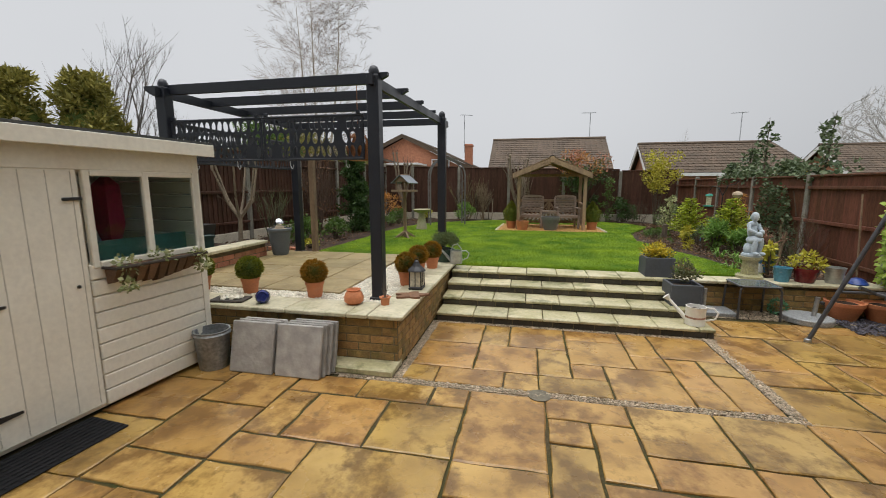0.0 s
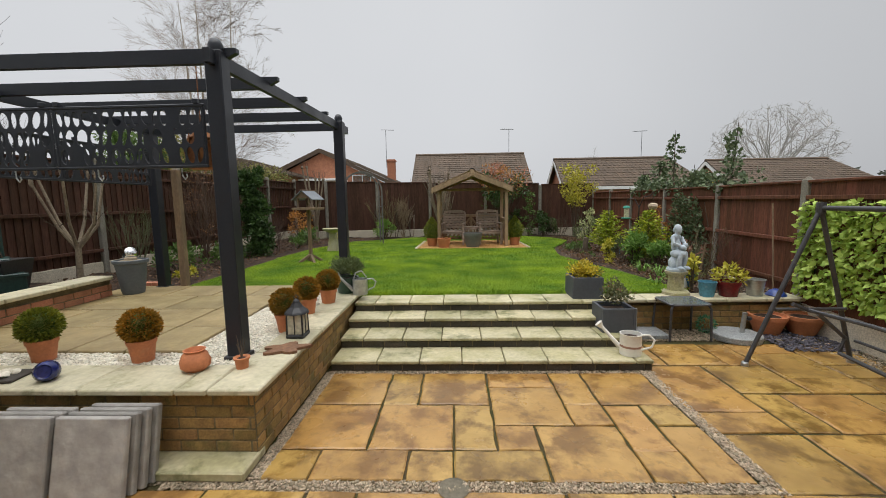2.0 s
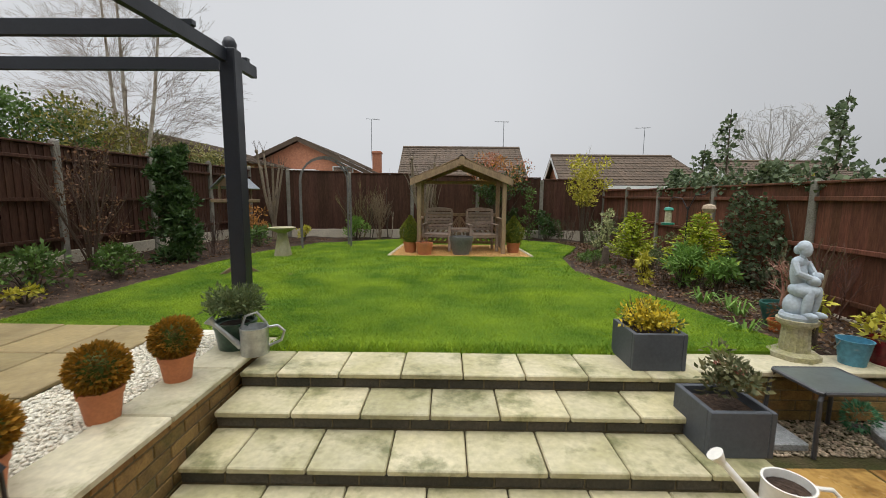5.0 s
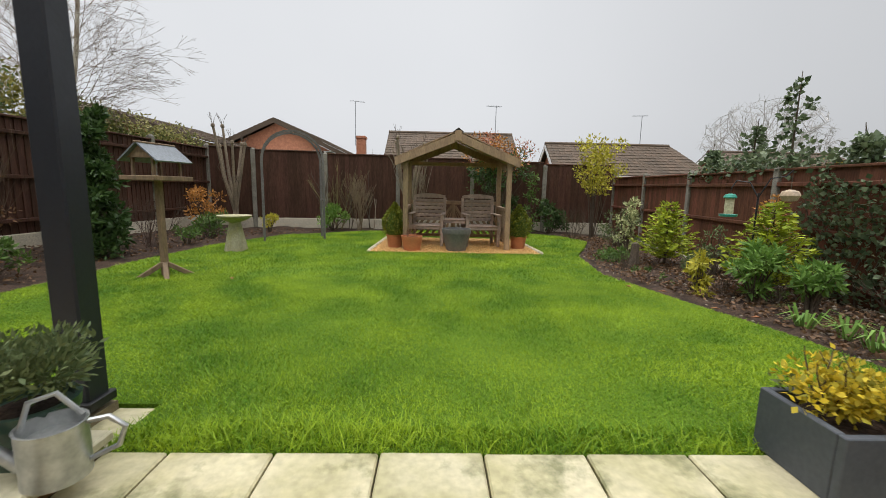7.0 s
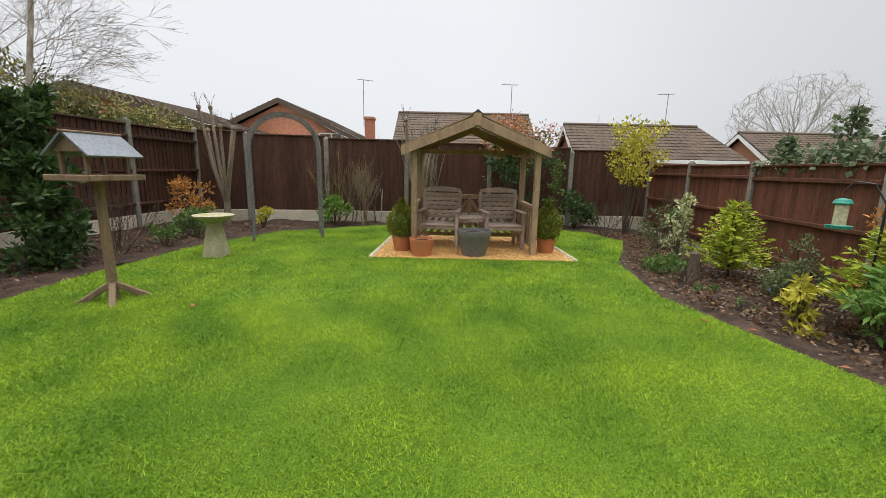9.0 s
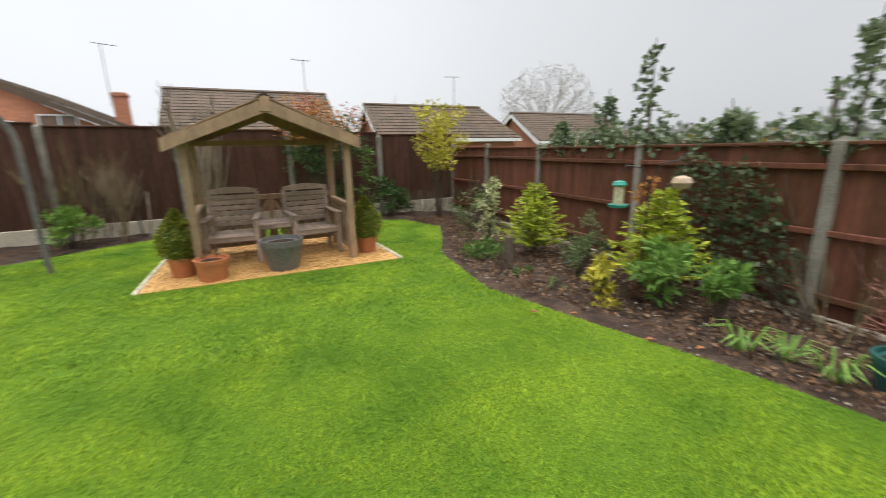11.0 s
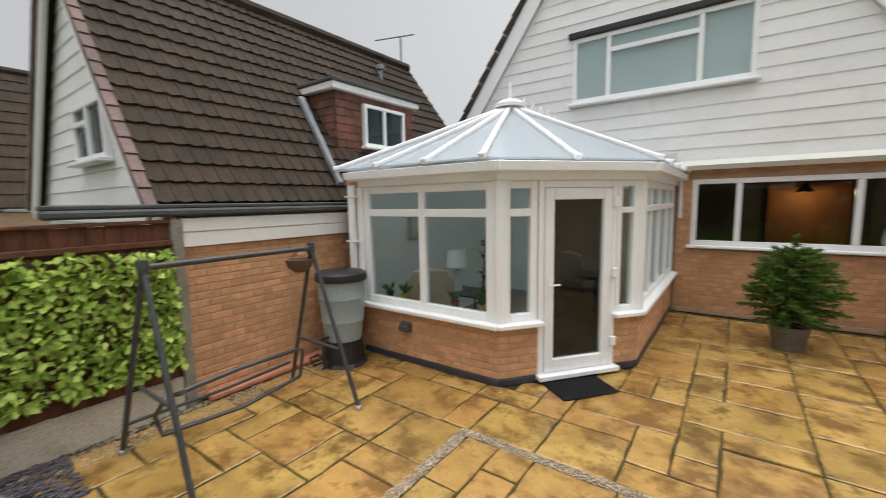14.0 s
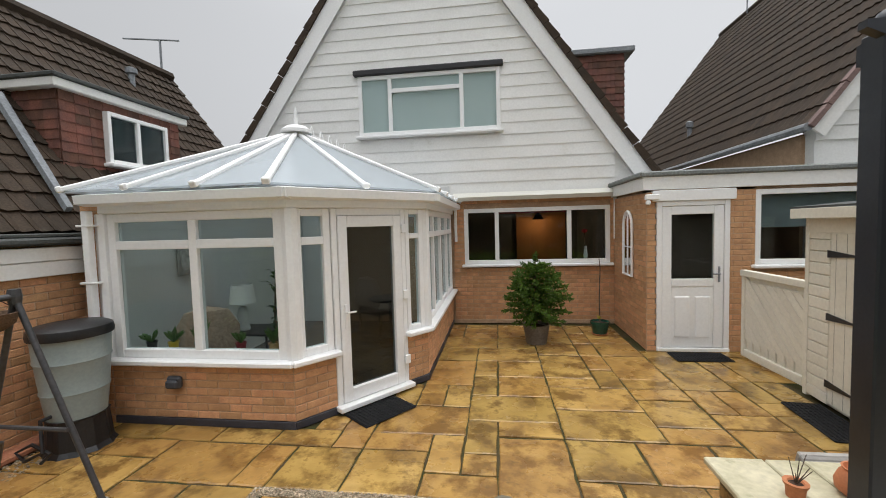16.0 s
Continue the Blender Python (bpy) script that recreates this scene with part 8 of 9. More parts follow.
for x in (GXL, GXR):
    part("side_rail", M().cbox(x - .035, GYF, GZ + .66, x + .035, GYB, GZ + .71, .005).cbox(x - .02, GYF, GZ + .1, x + .02, GYB, GZ + .15, .005), ARBOUR_WOOD, gzb)
    for k in range(8):
        y0 = GYF + .05 + k * .12
        part("chevron_slat", M().slab([(x - .01, y0, GZ + .15), (x - .01, y0 + .07, GZ + .15), (x - .01, min(GYB, y0 + .35), GZ + .66), (x - .01, min(GYB - .05, y0 + .28), GZ + .66)], (1, 0, 0), .02), ARBOUR_WOOD, gzb)
part("back_rail", M().cbox(GXL, GYB - .02, GZ + .72, GXR, GYB + .02, GZ + .79).cbox(GXL, GYB - .02, GZ + .1, GXR, GYB + .02, GZ + .16), ARBOUR_WOOD, gzb)
for s in (-1, 1):
    for k in range(9):
        u = k * .12
        part("chevron_slat", M().slab([(ax + s * u, GYB - .01, GZ + .16 + .0), (ax + s * (u + .06), GYB - .01, GZ + .16), (ax + s * max(0, u - .3), GYB - .01, GZ + .70), (ax + s * max(0, u - .36), GYB - .01, GZ + .70)], (0, 1, 0), .018), ARBOUR_WOOD, gzb)
part("back_upright", M().cbox(ax - .03, GYB - .03, GZ + .1, ax + .03, GYB, GZ + .75), ARBOUR_WOOD, gzb)


def bench_chair(x, y, rz):
    c = thing("garden_chair", "grey-brown slatted wooden companion chair with arms", "chair", pose(x, y, LAWN + .02, 0, 0, rz) @ Matrix.Diagonal((1, 1, .9, 1)), "companion chairs")
    for sx in (-.28, .28):
        part("front_leg", M().cbox(sx - .025, -.26, 0, sx + .025, -.21, .60, .006), BENCH_WOOD, c)
        part("back_leg", M().cbox(sx - .025, .2, 0, sx + .025, .25, .95, .006, pose(0, 0, 0, -5, 0, 0)), BENCH_WOOD, c)
        part("arm", M().cbox(sx - .035, -.30, .60, sx + .035, .26, .63, .012), BENCH_WOOD, c)
        part("side_rail", M().cbox(sx - .02, -.22, .33, sx + .02, .22, .38, .004), BENCH_WOOD, c)
    for k in range(6):
        part("seat_slat", M().cbox(-.27, -.26 + k * .085, .38, .27, -.19 + k * .085, .40, .006), BENCH_WOOD, c)
    for k in range(6):
        part("back_slat", M().cbox(-.255, .215 + k * .006, .46 + k * .075, .255, .24 + k * .006, .52 + k * .075, .006), BENCH_WOOD, c)
    part("top_rail", M().slab([(-.29, .25, .92), (.29, .25, .92), (.29, .25, .97), (.15, .25, 1.0), (0, .25, 1.01), (-.15, .25, 1.0), (-.29, .25, .97)], (0, 1, 0), .03), BENCH_WOOD, c)
    part("front_rail", M().cbox(-.27, -.25, .32, .27, -.22, .38, .004), BENCH_WOOD, c)


bench_chair(1.12, 12.2, -6)
bench_chair(2.07, 12.2, 6)
lt = thing("link_table", "slatted wooden table joining the two garden chairs", "table", pose(1.595, 12.18, LAWN + .02))
for k in range(5):
    part("slat", M().cbox(-.19, -.2 + k * .085, .45, .19, -.13 + k * .085, .47, .005), BENCH_WOOD, lt)
part("apron", M().cbox(-.18, -.19, .40, .18, -.17, .45), BENCH_WOOD, lt)
part("apron", M().cbox(-.18, .19, .40, .18, .21, .45), BENCH_WOOD, lt)
topiary_cone(.57, 11.8, LAWN + .01, 61)
topiary_cone(2.70, 11.86, LAWN + .01, 62)
tpp = planted("terracotta_pot", .88, 11.48, LAWN + .01, .17, .13, .24, TERRACOTTA, "terracotta pot with dead stems on the gravel")
part("dry_plant", leaf_cloud("dry_plant", *clumps(0, [(0, 0, .25)], [.12], 120, 7), .05, .3, 7), BROWN_LEAF, tpp)
gyp = planted("grey_planter", 1.61, 11.56, LAWN + .01, .24, .16, .36, mat("stone_grey_plastic", (.16, .155, .145), (.13, .125, .115), rough=.6), "large round stone-grey planter on the gravel")


# ---- planting ----
def leafy(name, x, y, z, label, leaf, centres, radii, per, size, aspect=.5, seed=0, stems=True, droop=0.0, up=.4, cat="shrub", shell=.35, spread=.8):
    """A leafy shrub: clumps of leaves on a few stems."""
    t = thing(name, label, cat, pose(x, y, z))
    pts, us = clumps(0, centres, radii, per, seed, shell)
    part("foliage", leaf_cloud("foliage", pts, us + np.array([0, 0, up]), size, aspect, seed, droop, spread), leaf, t)
    if stems:
        m = M()
        for c in centres[:14]:
            c = Vector(c)
            m.tube([(c.x * .1, c.y * .1, -.05), c * .5 + Vector((0, 0, c.z * .05)), c], [.012, .008, .004], 4, cap=False)
        part("stem_tangle", m, BARK, t)["kind"] = "stuff"
    return t


def mound(w, h, n, seed, lift=.15):
    g = random.Random(seed)
    cs, rs = [], []
    for _ in range(n):
        a, q, zz = g.uniform(0, 6.28), g.random() ** .5, g.random()
        rad = w * q * (1 - .45 * zz)
        cs.append((math.cos(a) * rad, math.sin(a) * rad, lift + h * zz))
        rs.append(w * g.uniform(.22, .38))
    return cs, rs


def column(w, h, n, seed, taper=.8):
    g = random.Random(seed)
    cs, rs = [], []
    for i in range(n):
        zz = (i + g.random()) / n
        rad = w * (1 - taper * zz) * g.random() ** .5
        a = g.uniform(0, 6.28)
        cs.append((math.cos(a) * rad, math.sin(a) * rad, .1 + h * zz))
        rs.append(w * (1 - taper * .8 * zz) * g.uniform(.3, .5))
    return cs, rs


def spray_conifer(x, y, z, h, w, leaf, label, seed):
    """A young conifer: whorls of flat drooping sprays."""
    t = thing("conifer", label, "conifer", pose(x, y, z))
    g = random.Random(seed)
    m = M()
    m.tube([(0, 0, -.05), (0, 0, h)], [.02, .004], 6)
    pts, us = [], []
    lev = 13
    for i in range(lev):
        zz = .12 + (h - .15) * i / lev
        for k in range(7):
            a = 2 * math.pi * (k + g.random()) / 7
            L = w * (1 - (i / lev) ** 1.4) * g.uniform(.7, 1.15) + .05
            d = Vector((math.cos(a), math.sin(a), .35))
            p = Vector((0, 0, zz))
            m.tube([p, p + d * L], [.005, .002], 3, cap=False)
            s = Vector((-math.sin(a), math.cos(a), 0))
            for q in range(int(L / .02)):
                f = q * .02 / max(L, .01)
                for side in (-1, 1):
                    pts.append(p + d * (q * .02) + s * side * .03 * (1 - f) + Vector((0, 0, g.uniform(-.01, .02))))
                    us.append(d * .7 + s * side * .8)
    part("stem_tangle", m, BARK, t)["kind"] = "stuff"
    part("foliage", leaf_cloud("foliage", np.array(pts), np.array(us), .07, .4, seed, .1, .3), leaf, t)


# right-hand bed
spray_conifer(4.78, 9.05, .36, 1.05, .42, CONIFER_GOLD, "golden-tipped young conifer in the flower bed", 1)
spray_conifer(4.66, 10.75, .36, 1.0, .42, CONIFER_GOLD, "golden-tipped young conifer in the flower bed", 2)
leafy("euphorbia", 4.42, 8.75, .36, "blue-green leafy euphorbia in the flower bed", CONIFER_GREEN, *mound(.22, .42, 16, 3), 60, .09, .3, 3, droop=.1)
leafy("euphorbia", 4.62, 8.35, .36, "bright green leafy perennial in the flower bed", CONIFER_GREEN, *mound(.2, .3, 12, 4), 50, .09, .3, 4)
leafy("yellowing_shrub", 4.05, 9.05, .36, "yellowing leafy shrub at the lawn edge", YELLOW_LEAF, *mound(.13, .38, 12, 5, .05), 40, .08, .35, 5, droop=.6)
leafy("rusty_shrub", 5.1, 9.45, .36, "rust-brown leaved shrub against the fence", RUST_LEAF, *column(.2, .95, 16, 6, .3), 26, .06, .4, 6)
leafy("variegated_shrub", 4.45, 11.55, .36, "cream variegated shrub in the flower bed", VARIEG_LEAF, *column(.26, .85, 18, 7, .5), 40, .06, .5, 7)
leafy("grey_shrub", 4.95, 10.1, .36, "grey-green low shrub in the flower bed", HEBE_LEAF, *mound(.3, .45, 16, 8), 45, .05, .4, 8)
leafy("grey_shrub", 4.5, 9.75, .36, "grey-green low shrub in the flower bed", HEBE_LEAF, *mound(.2, .3, 10, 9), 45, .05, .4, 9)
leafy("low_shrub", 4.05, 11.0, .36, "low green ground cover in the flower bed", MID_LEAF, *mound(.3, .12, 12, 10, .04), 40, .06, .6, 10, stems=False)
leafy("grey_shrub", 4.8, 12.6, .36, "dusty green shrub in the flower bed", HEBE_LEAF, *mound(.4, .5, 16, 11), 50, .06, .4, 11)
leafy("laurel_shrub", 4.1, 14.9, .36, "glossy dark green laurel by the back fence", LAUREL_LEAF, *mound(.4, .7, 18, 12), 45, .1, .45, 12)
leafy("leafy_sapling", 3.6, 14.85, .36, "slender leafy sapling by the back fence", MID_LEAF, *column(.28, 1.35, 20, 13, .4), 20, .09, .45, 13)
leafy("laurel_shrub", 3.1, 15.0, .36, "glossy dark shrub by the back fence", LAUREL_LEAF, *mound(.35, .7, 14, 14), 45, .09, .45, 14)
leafy("yellow_tree", 4.9, 14.2, .36, "yellow-green leaved small tree in the fence corner", YELLOW_LEAF, [(math.cos(k * 2.1) * .5 * (k % 4) / 3, math.sin(k * 2.1) * .4 * (k % 3) / 2, 1.15 + .14 * (k % 8)) for k in range(30)], [.22] * 30, 60, .08, .5, 15, cat="tree")
leafy("photinia", 2.66, 14.9, .36, "photinia with green leaves and red tips behind the arbour", LAUREL_LEAF, [(math.cos(k * 2.1) * .8 * (k % 4) / 3, math.sin(k * 1.7) * .3, 1.15 + .12 * (k % 8)) for k in range(36)], [.2] * 36, 40, .1, .4, 16, droop=.3, cat="tree")
part("young_foliage", leaf_cloud("young_foliage", *clumps(0, [(math.cos(k * 2.1) * .85 * (k % 4) / 3, math.sin(k * 1.7) * .35, 1.75 + .07 * (k % 9)) for k in range(30)], [.17] * 30, 30, 17, .35), .08, .4, 17), leaf_mat("red_leaf", (0.232, 0.131, 0.058), (0.609, 0.232, 0.145)), bpy.data.objects["photinia"], "red-tipped young leaves")["kind"] = "stuff"
# bare stems along the back fence
PALE_BARK = mat("pale_pruned_bark", (0.25, 0.20, 0.14), (0.17, 0.13, 0.09), rough=.85, scale=5, fine=30, bump=.3)
bare_shrub(.74, 14.95, .36, 2.3, "hard-pruned bare pale stems behind the arbour", 81, 9, .22, PALE_BARK, 2, .25, .022)
bare_shrub(-.23, 15.05, .36, 2.1, "slender bare sapling by the back fence", 82, 1, .1, PALE_BARK, 3, .35, .02)
bare_shrub(-1.12, 15.0, .36, 1.6, "twiggy green-stemmed bare shrub by the back fence", 83, 9, .35, mat("green_stem", (0.22, 0.19, 0.07), (0.14, 0.11, 0.05), rough=.8), 3, .4, .012)
# neighbouring hedges beyond the side fence
leafy("hedge", -5.2, 11.4, 0, "olive green clipped hedge showing above the fence", HEDGE_LEAF, [(.35 * math.cos(k * 1.9), -1.2 + 2.4 * (k % 13) / 12, .8 + .27 * (k % 9)) for k in range(80)], [.28] * 80, 60, .09, .4, 84, cat="hedge")
leafy("hedge", -5.0, 14.4, 0, "yellow-green variegated hedge showing above the fence", leaf_mat("olive_yellow_leaf", (0.16, 0.16, 0.045), (0.42, 0.38, 0.14)), [(.35 * math.cos(k * 1.9), -1.5 + 3.0 * (k % 17) / 16, .8 + .225 * (k % 9)) for k in range(96)], [.28] * 96, 60, .08, .45, 85, cat="hedge")
# strappy clumps
def strap_clump(x, y, z, label, leaf, n, h, seed):
    g = random.Random(seed)
    m = M()
    for _ in range(n):
        a, q = g.uniform(0, 6.28), g.uniform(.5, 1.1)
        d = Vector((math.cos(a), math.sin(a), 0))
        s = Vector((-d.y, d.x, 0)) * g.uniform(.006, .011)
        b = d * g.uniform(0, .05)
        p1, p2 = b + d * h * .35 * q + Vector((0, 0, h * .75 * q)), b + d * h * .95 * q + Vector((0, 0, h * .55 * q))
        m.add([b - s, b + s, p1 + s, p2 + s * .2, p1 - s], [(0, 1, 2, 4), (4, 2, 3)])
    t = thing("strap_plant", label, "plant", pose(x, y, z), "strap-leaved clumps")
    part("leaves", m, leaf, t)


for i, (x, y) in enumerate(((4.2, 7.95), (4.35, 7.75), (4.62, 7.3), (4.3, 7.5), (3.95, 6.95))):
    strap_clump(x, y, .36, "strappy bright green clump in the flower bed", CONIFER_GREEN, 20, .25 - .03 * (i % 3), i)
bare_shrub(5.0, 7.75, .36, .95, "thorny bare rose stems against the fence post", 70, 5, .5, mat("rose_stem", (.16, .12, .06), (.10, .09, .04), rough=.8), 2, .5, .009)
bare_shrub(5.25, 8.0, .36, .7, "tangle of bare brown stems by the fence", 71, 6, .6, BARK, 2, .7, .007)
bare_shrub(5.2, 13.2, .36, 1.1, "bare brown shrub in the fence corner", 72, 6, .5, BARK, 3, .5, .012)
bare_shrub(4.3, 13.6, .36, .8, "bare brown shrub at the bed edge", 73, 6, .6, BARK, 3, .6, .009)
leafy("leafy_plant", 4.25, 6.62, .36, "yellow-green leafy plant behind the statue", YELLOW_LEAF, *mound(.14, .3, 8, 18), 24, .07, .5, 18)

# ivy over the fence
rng = np.random.default_rng(9)
n = 2000
iy = rng.uniform(8.15, 9.6, n)
iz = rng.uniform(.38, 1.75, n)
keep = iz < 1.66 - .62 * np.clip((8.75 - iy) / .5, 0, 1) - .5 * np.clip((iy - 9.2) / .4, 0, 1) + .12 * np.sin(iy * 9)
iy, iz = iy[keep], iz[keep]
fx = 5.44 + (iy - 8.1) * .04 - .05
pts = np.stack([fx - rng.uniform(0, .07, len(iy)), iy, iz], 1)
ivy = thing("ivy", "dark glossy ivy climbing the fence panel", "ivy")
part("leaves", leaf_cloud("leaves", pts, np.tile([[-.7, 0, .45]], (len(iy), 1)), .058, .85, 9, spread=.5), IVY_LEAF, ivy)
for k in range(7):
    y = 8.35 + k * .17
    part("ivy_stem", M().tube([(5.42, y, .3), (5.40, y + .06, .7), (5.42, y - .05, 1.1), (5.41, y + .08, 1.5)], [.012, .01, .008, .004], 5), BARK, ivy)


def ivy_top(x, y, z, centres, radii, label, seed, per=70):
    t = thing("ivy_bush", label, "ivy", pose(x, y, z), "ivy tops")
    pts, us = clumps(0, centres, radii, per, seed, .3)
    part("leaves", leaf_cloud("leaves", pts, us, .075, .8, seed), IVY_LEAF, t)
    m = M()
    top = max(centres, key=lambda c: c[2])
    m.tube([(0, 0, -.1), (top[0] * .5, top[1] * .5, top[2] * .5), (top[0], top[1], top[2] + .15)], [.02, .012, .004], 5)
    part("stem", m, BARK, t)


g = random.Random(12)
for i, (y, h) in enumerate(((8.1, .75), (10.0, .95), (9.0, .18), (10.7, .5), (11.6, .25))):
    x = 5.6 + (y - 8.1) * .05
    cs = [(g.uniform(-.14, .14), g.uniform(-.4, .4), g.uniform(0, .18)) for _ in range(12)]
    cs += [(g.uniform(-.12, .12), g.uniform(-.24, .24) * (1 - k / 13), .12 + h * k / 11) for k in range(12)]
    rs = [.17] * 12 + [.13 - .007 * k for k in range(12)]
    ivy_top(x, y, 1.72, cs, rs, "bushy ivy growing over the fence top", 80 + i, 24)
leafy("bramble", 5.75, 9.4, 1.6, "tangled brambles and ivy along the fence top", BROWN_LEAF, [(g.uniform(-.1, .15), -1.4 + k * .16, .05 + .12 * g.random()) for k in range(26)], [.14] * 26, 26, .06, .6, 85)
leafy("bramble", 5.85, 10.3, 1.6, "green leaves along the fence top", YELLOW_LEAF, [(g.uniform(-.1, .15), -1.6 + k * .2, .1 + .12 * g.random()) for k in range(16)], [.12] * 16, 12, .06, .6, 86)

# left-hand and back beds
leafy("camellia", -3.45, 10.55, .38, "large glossy dark green camellia by the fence", LAUREL_LEAF, *column(.42, 1.85, 64, 20, .5), 100, .10, .42, 20)
leafy("green_shrub", -3.3, 9.0, .40, "low green shrub at the lawn edge", MID_LEAF, *mound(.32, .25, 14, 21), 50, .07, .5, 21)
leafy("green_shrub", -3.55, 8.1, .42, "spreading green shrub in the bed", MID_LEAF, *mound(.4, .3, 16, 22), 45, .08, .45, 22)
leafy("green_shrub", -3.1, 7.6, .42, "low leafy plant in the bed", YELLOW_LEAF, *mound(.2, .12, 8, 23, .03), 24, .06, .5, 23)
leafy("rust_acer", -3.45, 13.4, .4, "rusty orange leaved shrub by the fence corner", RUST_LEAF, *mound(.42, .55, 22, 24, .35), 38, .07, .45, 24)
leafy("green_shrub", -3.0, 12.7, .4, "dark green shrub beside the bird bath", MID_LEAF, *mound(.38, .3, 14, 25), 45, .08, .4, 25)
leafy("yellow_shrub", -2.35, 13.8, .4, "small yellow-green shrub by the arch", YELLOW_LEAF, *mound(.22, .22, 10, 26), 40, .06, .5, 26)
leafy("laurel_shrub", -1.15, 14.5, .4, "bright green laurel by the arch", leaf_mat("bright_laurel", (0.087, 0.174, 0.029), (0.232, 0.362, 0.072)), *mound(.38, .38, 16, 27), 45, .09, .45, 27)
leafy("green_shrub", -3.0, 11.9, .4, "low green plant at the lawn edge", MID_LEAF, *mound(.28, .15, 9, 28), 40, .06, .5, 28)
bare_shrub(-3.35, 11.5, .4, .9, "bare brown twiggy shrub by the bird table", 90, 7, .55, mat("red_brown_stem", (.10, .06, .045), rough=.85), 3, .5, .009)
bare_shrub(-3.85, 9.3, .45, 1.9, "tall bare brown shrub against the fence", 91, 9, .4, mat("brown_stem", (.12, .075, .05), (.09, .055, .04), rough=.85), 3, .35, .016)
leafy("brown_beech", -3.85, 9.3, .45, "brown dry leaved shrub against the fence", BROWN_LEAF, *column(.4, 1.7, 26, 30, .1), 30, .05, .5, 30, stems=False)
bare_shrub(-3.95, 7.6, .45, 1.2, "green-stemmed bare shrub against the fence", 92, 8, .4, mat("green_stem", (.12, .13, .06), (.09, .09, .05), rough=.8), 3, .4, .01)
for i, (x, y, h) in enumerate(((-1.4, 15.0, 1.4), (-.35, 15.1, 1.35), (-.85, 14.95, 1.1), (3.0, 15.15, 1.2))):
    bare_shrub(x, y, .38, h, "slender bare fruit tree trained by the back fence", 93 + i, 2, .5, BARK, 3, .15, .016, "tree")


def pollard(x, y, z, h, seed, label, n=5, k_r=1.0):
    """A pollarded tree: bare upright limbs with knuckles and short shoots."""
    t = thing("pollarded_tree", label, "tree", pose(x, y, z))
    g = random.Random(seed)
    m, tw = M(), M()
    m.tube([(0, 0, -.1), (.03, 0, .5)], [.075 * k_r, .06 * k_r], 8)
    for k in range(n):
        a = 2 * math.pi * k / n + g.uniform(-.4, .4)
        e = Vector((math.cos(a) * .35, math.sin(a) * .35, h * g.uniform(.85, 1.1)))
        mid = e * .55 + Vector((g.uniform(-.05, .05), g.uniform(-.05, .05), 0))
        m.tube([(.02, 0, .4), mid, e], [.045 * k_r, .034 * k_r, .026 * k_r], 6)
        m.lathe([(.01, -.05), (.045 * k_r, -.01), (.04 * k_r, .04), (.01, .06)], 7, tuple(e))
        for _ in range(4):
            grow(tw, e, (g.uniform(-.5, .5), g.uniform(-.5, .5), 1), .18, .006, 1, g, 2, .5)
        for _ in range(2):
            grow(tw, mid, (g.uniform(-1, 1), g.uniform(-1, 1), .7), .16, .006, 1, g, 2, .5)
    part("trunk", m, mat("pollard_bark_%d" % seed, (.26, .205, .14), (.18, .14, .10), rough=.9, bump=.6), t, smooth=True)
    part("twig_spray", tw, BARK, t)["kind"] = "stuff"


pollard(.62, 14.9, .38, 2.1, 3, "pollarded bare tree behind the arbour")
pollard(-3.35, 14.35, .38, 2.2, 4, "pollarded bare tree in the fence corner", 6)
pollard(-3.85, 6.55, .62, 1.3, 5, "pale-stemmed pruned tree in the raised bed", 6, .55)

leafy("red_photinia", 2.65, 14.75, .4, "red-tipped evergreen shrub behind the arbour", RUST_LEAF, [(g0 * .11 - .55, .1 * math.sin(g0 * 3), 1.5 + .55 * abs(math.sin(g0 * 1.7)) + .25 * math.cos(g0)) for g0 in range(11)], [.24] * 11, 42, .08, .45, 47)
leafy("evergreen_shrub", 2.75, 14.9, .4, "green leaved shrub behind the arbour", MID_LEAF, [(g0 * .1 - .5, .1 * math.cos(g0 * 3), 1.1 + .6 * abs(math.sin(g0 * 2.3))) for g0 in range(11)], [.24] * 11, 40, .08, .45, 48)

# birch beyond the side fence
bi = thing("birch_tree", "tall bare silver birch beyond the fence", "tree", pose(-5.35, 12.1, 0))
g = random.Random(8)
m, tw = M(), M()
for k, (lx, ly) in enumerate(((.0, .0), (.22, .1), (-.2, .12))):
    pts = [(lx * .3, ly * .3, -.1), (lx, ly, 1.8), (lx * 2.2, ly * 2, 3.6), (lx * 3, ly * 3, 5.4), (lx * 3.4, ly * 3, 6.9)]
    m.tube(pts, [.055, .045, .034, .02, .006], 8)
    for i in range(34):
        f = g.uniform(.28, .98)
        z = f * 6.7
        seg = min(3, int(f * 4))
        p = Vector(pts[seg]).lerp(Vector(pts[seg + 1]), f * 4 - seg)
        a = g.uniform(0, 6.28)
        grow(tw, p, (math.cos(a), math.sin(a), .75), (1.05 - .55 * f), .009 * (1.15 - f), 4, g, 3, .5, .68, -.03, 4, None, .15, .0018)
part("trunk", m, BIRCH, bi, smooth=True)
part("branching", tw, mat("birch_twig", (.24, .18, .14), (.32, .26, .2), rough=.85, bump=0), bi)["kind"] = "stuff"

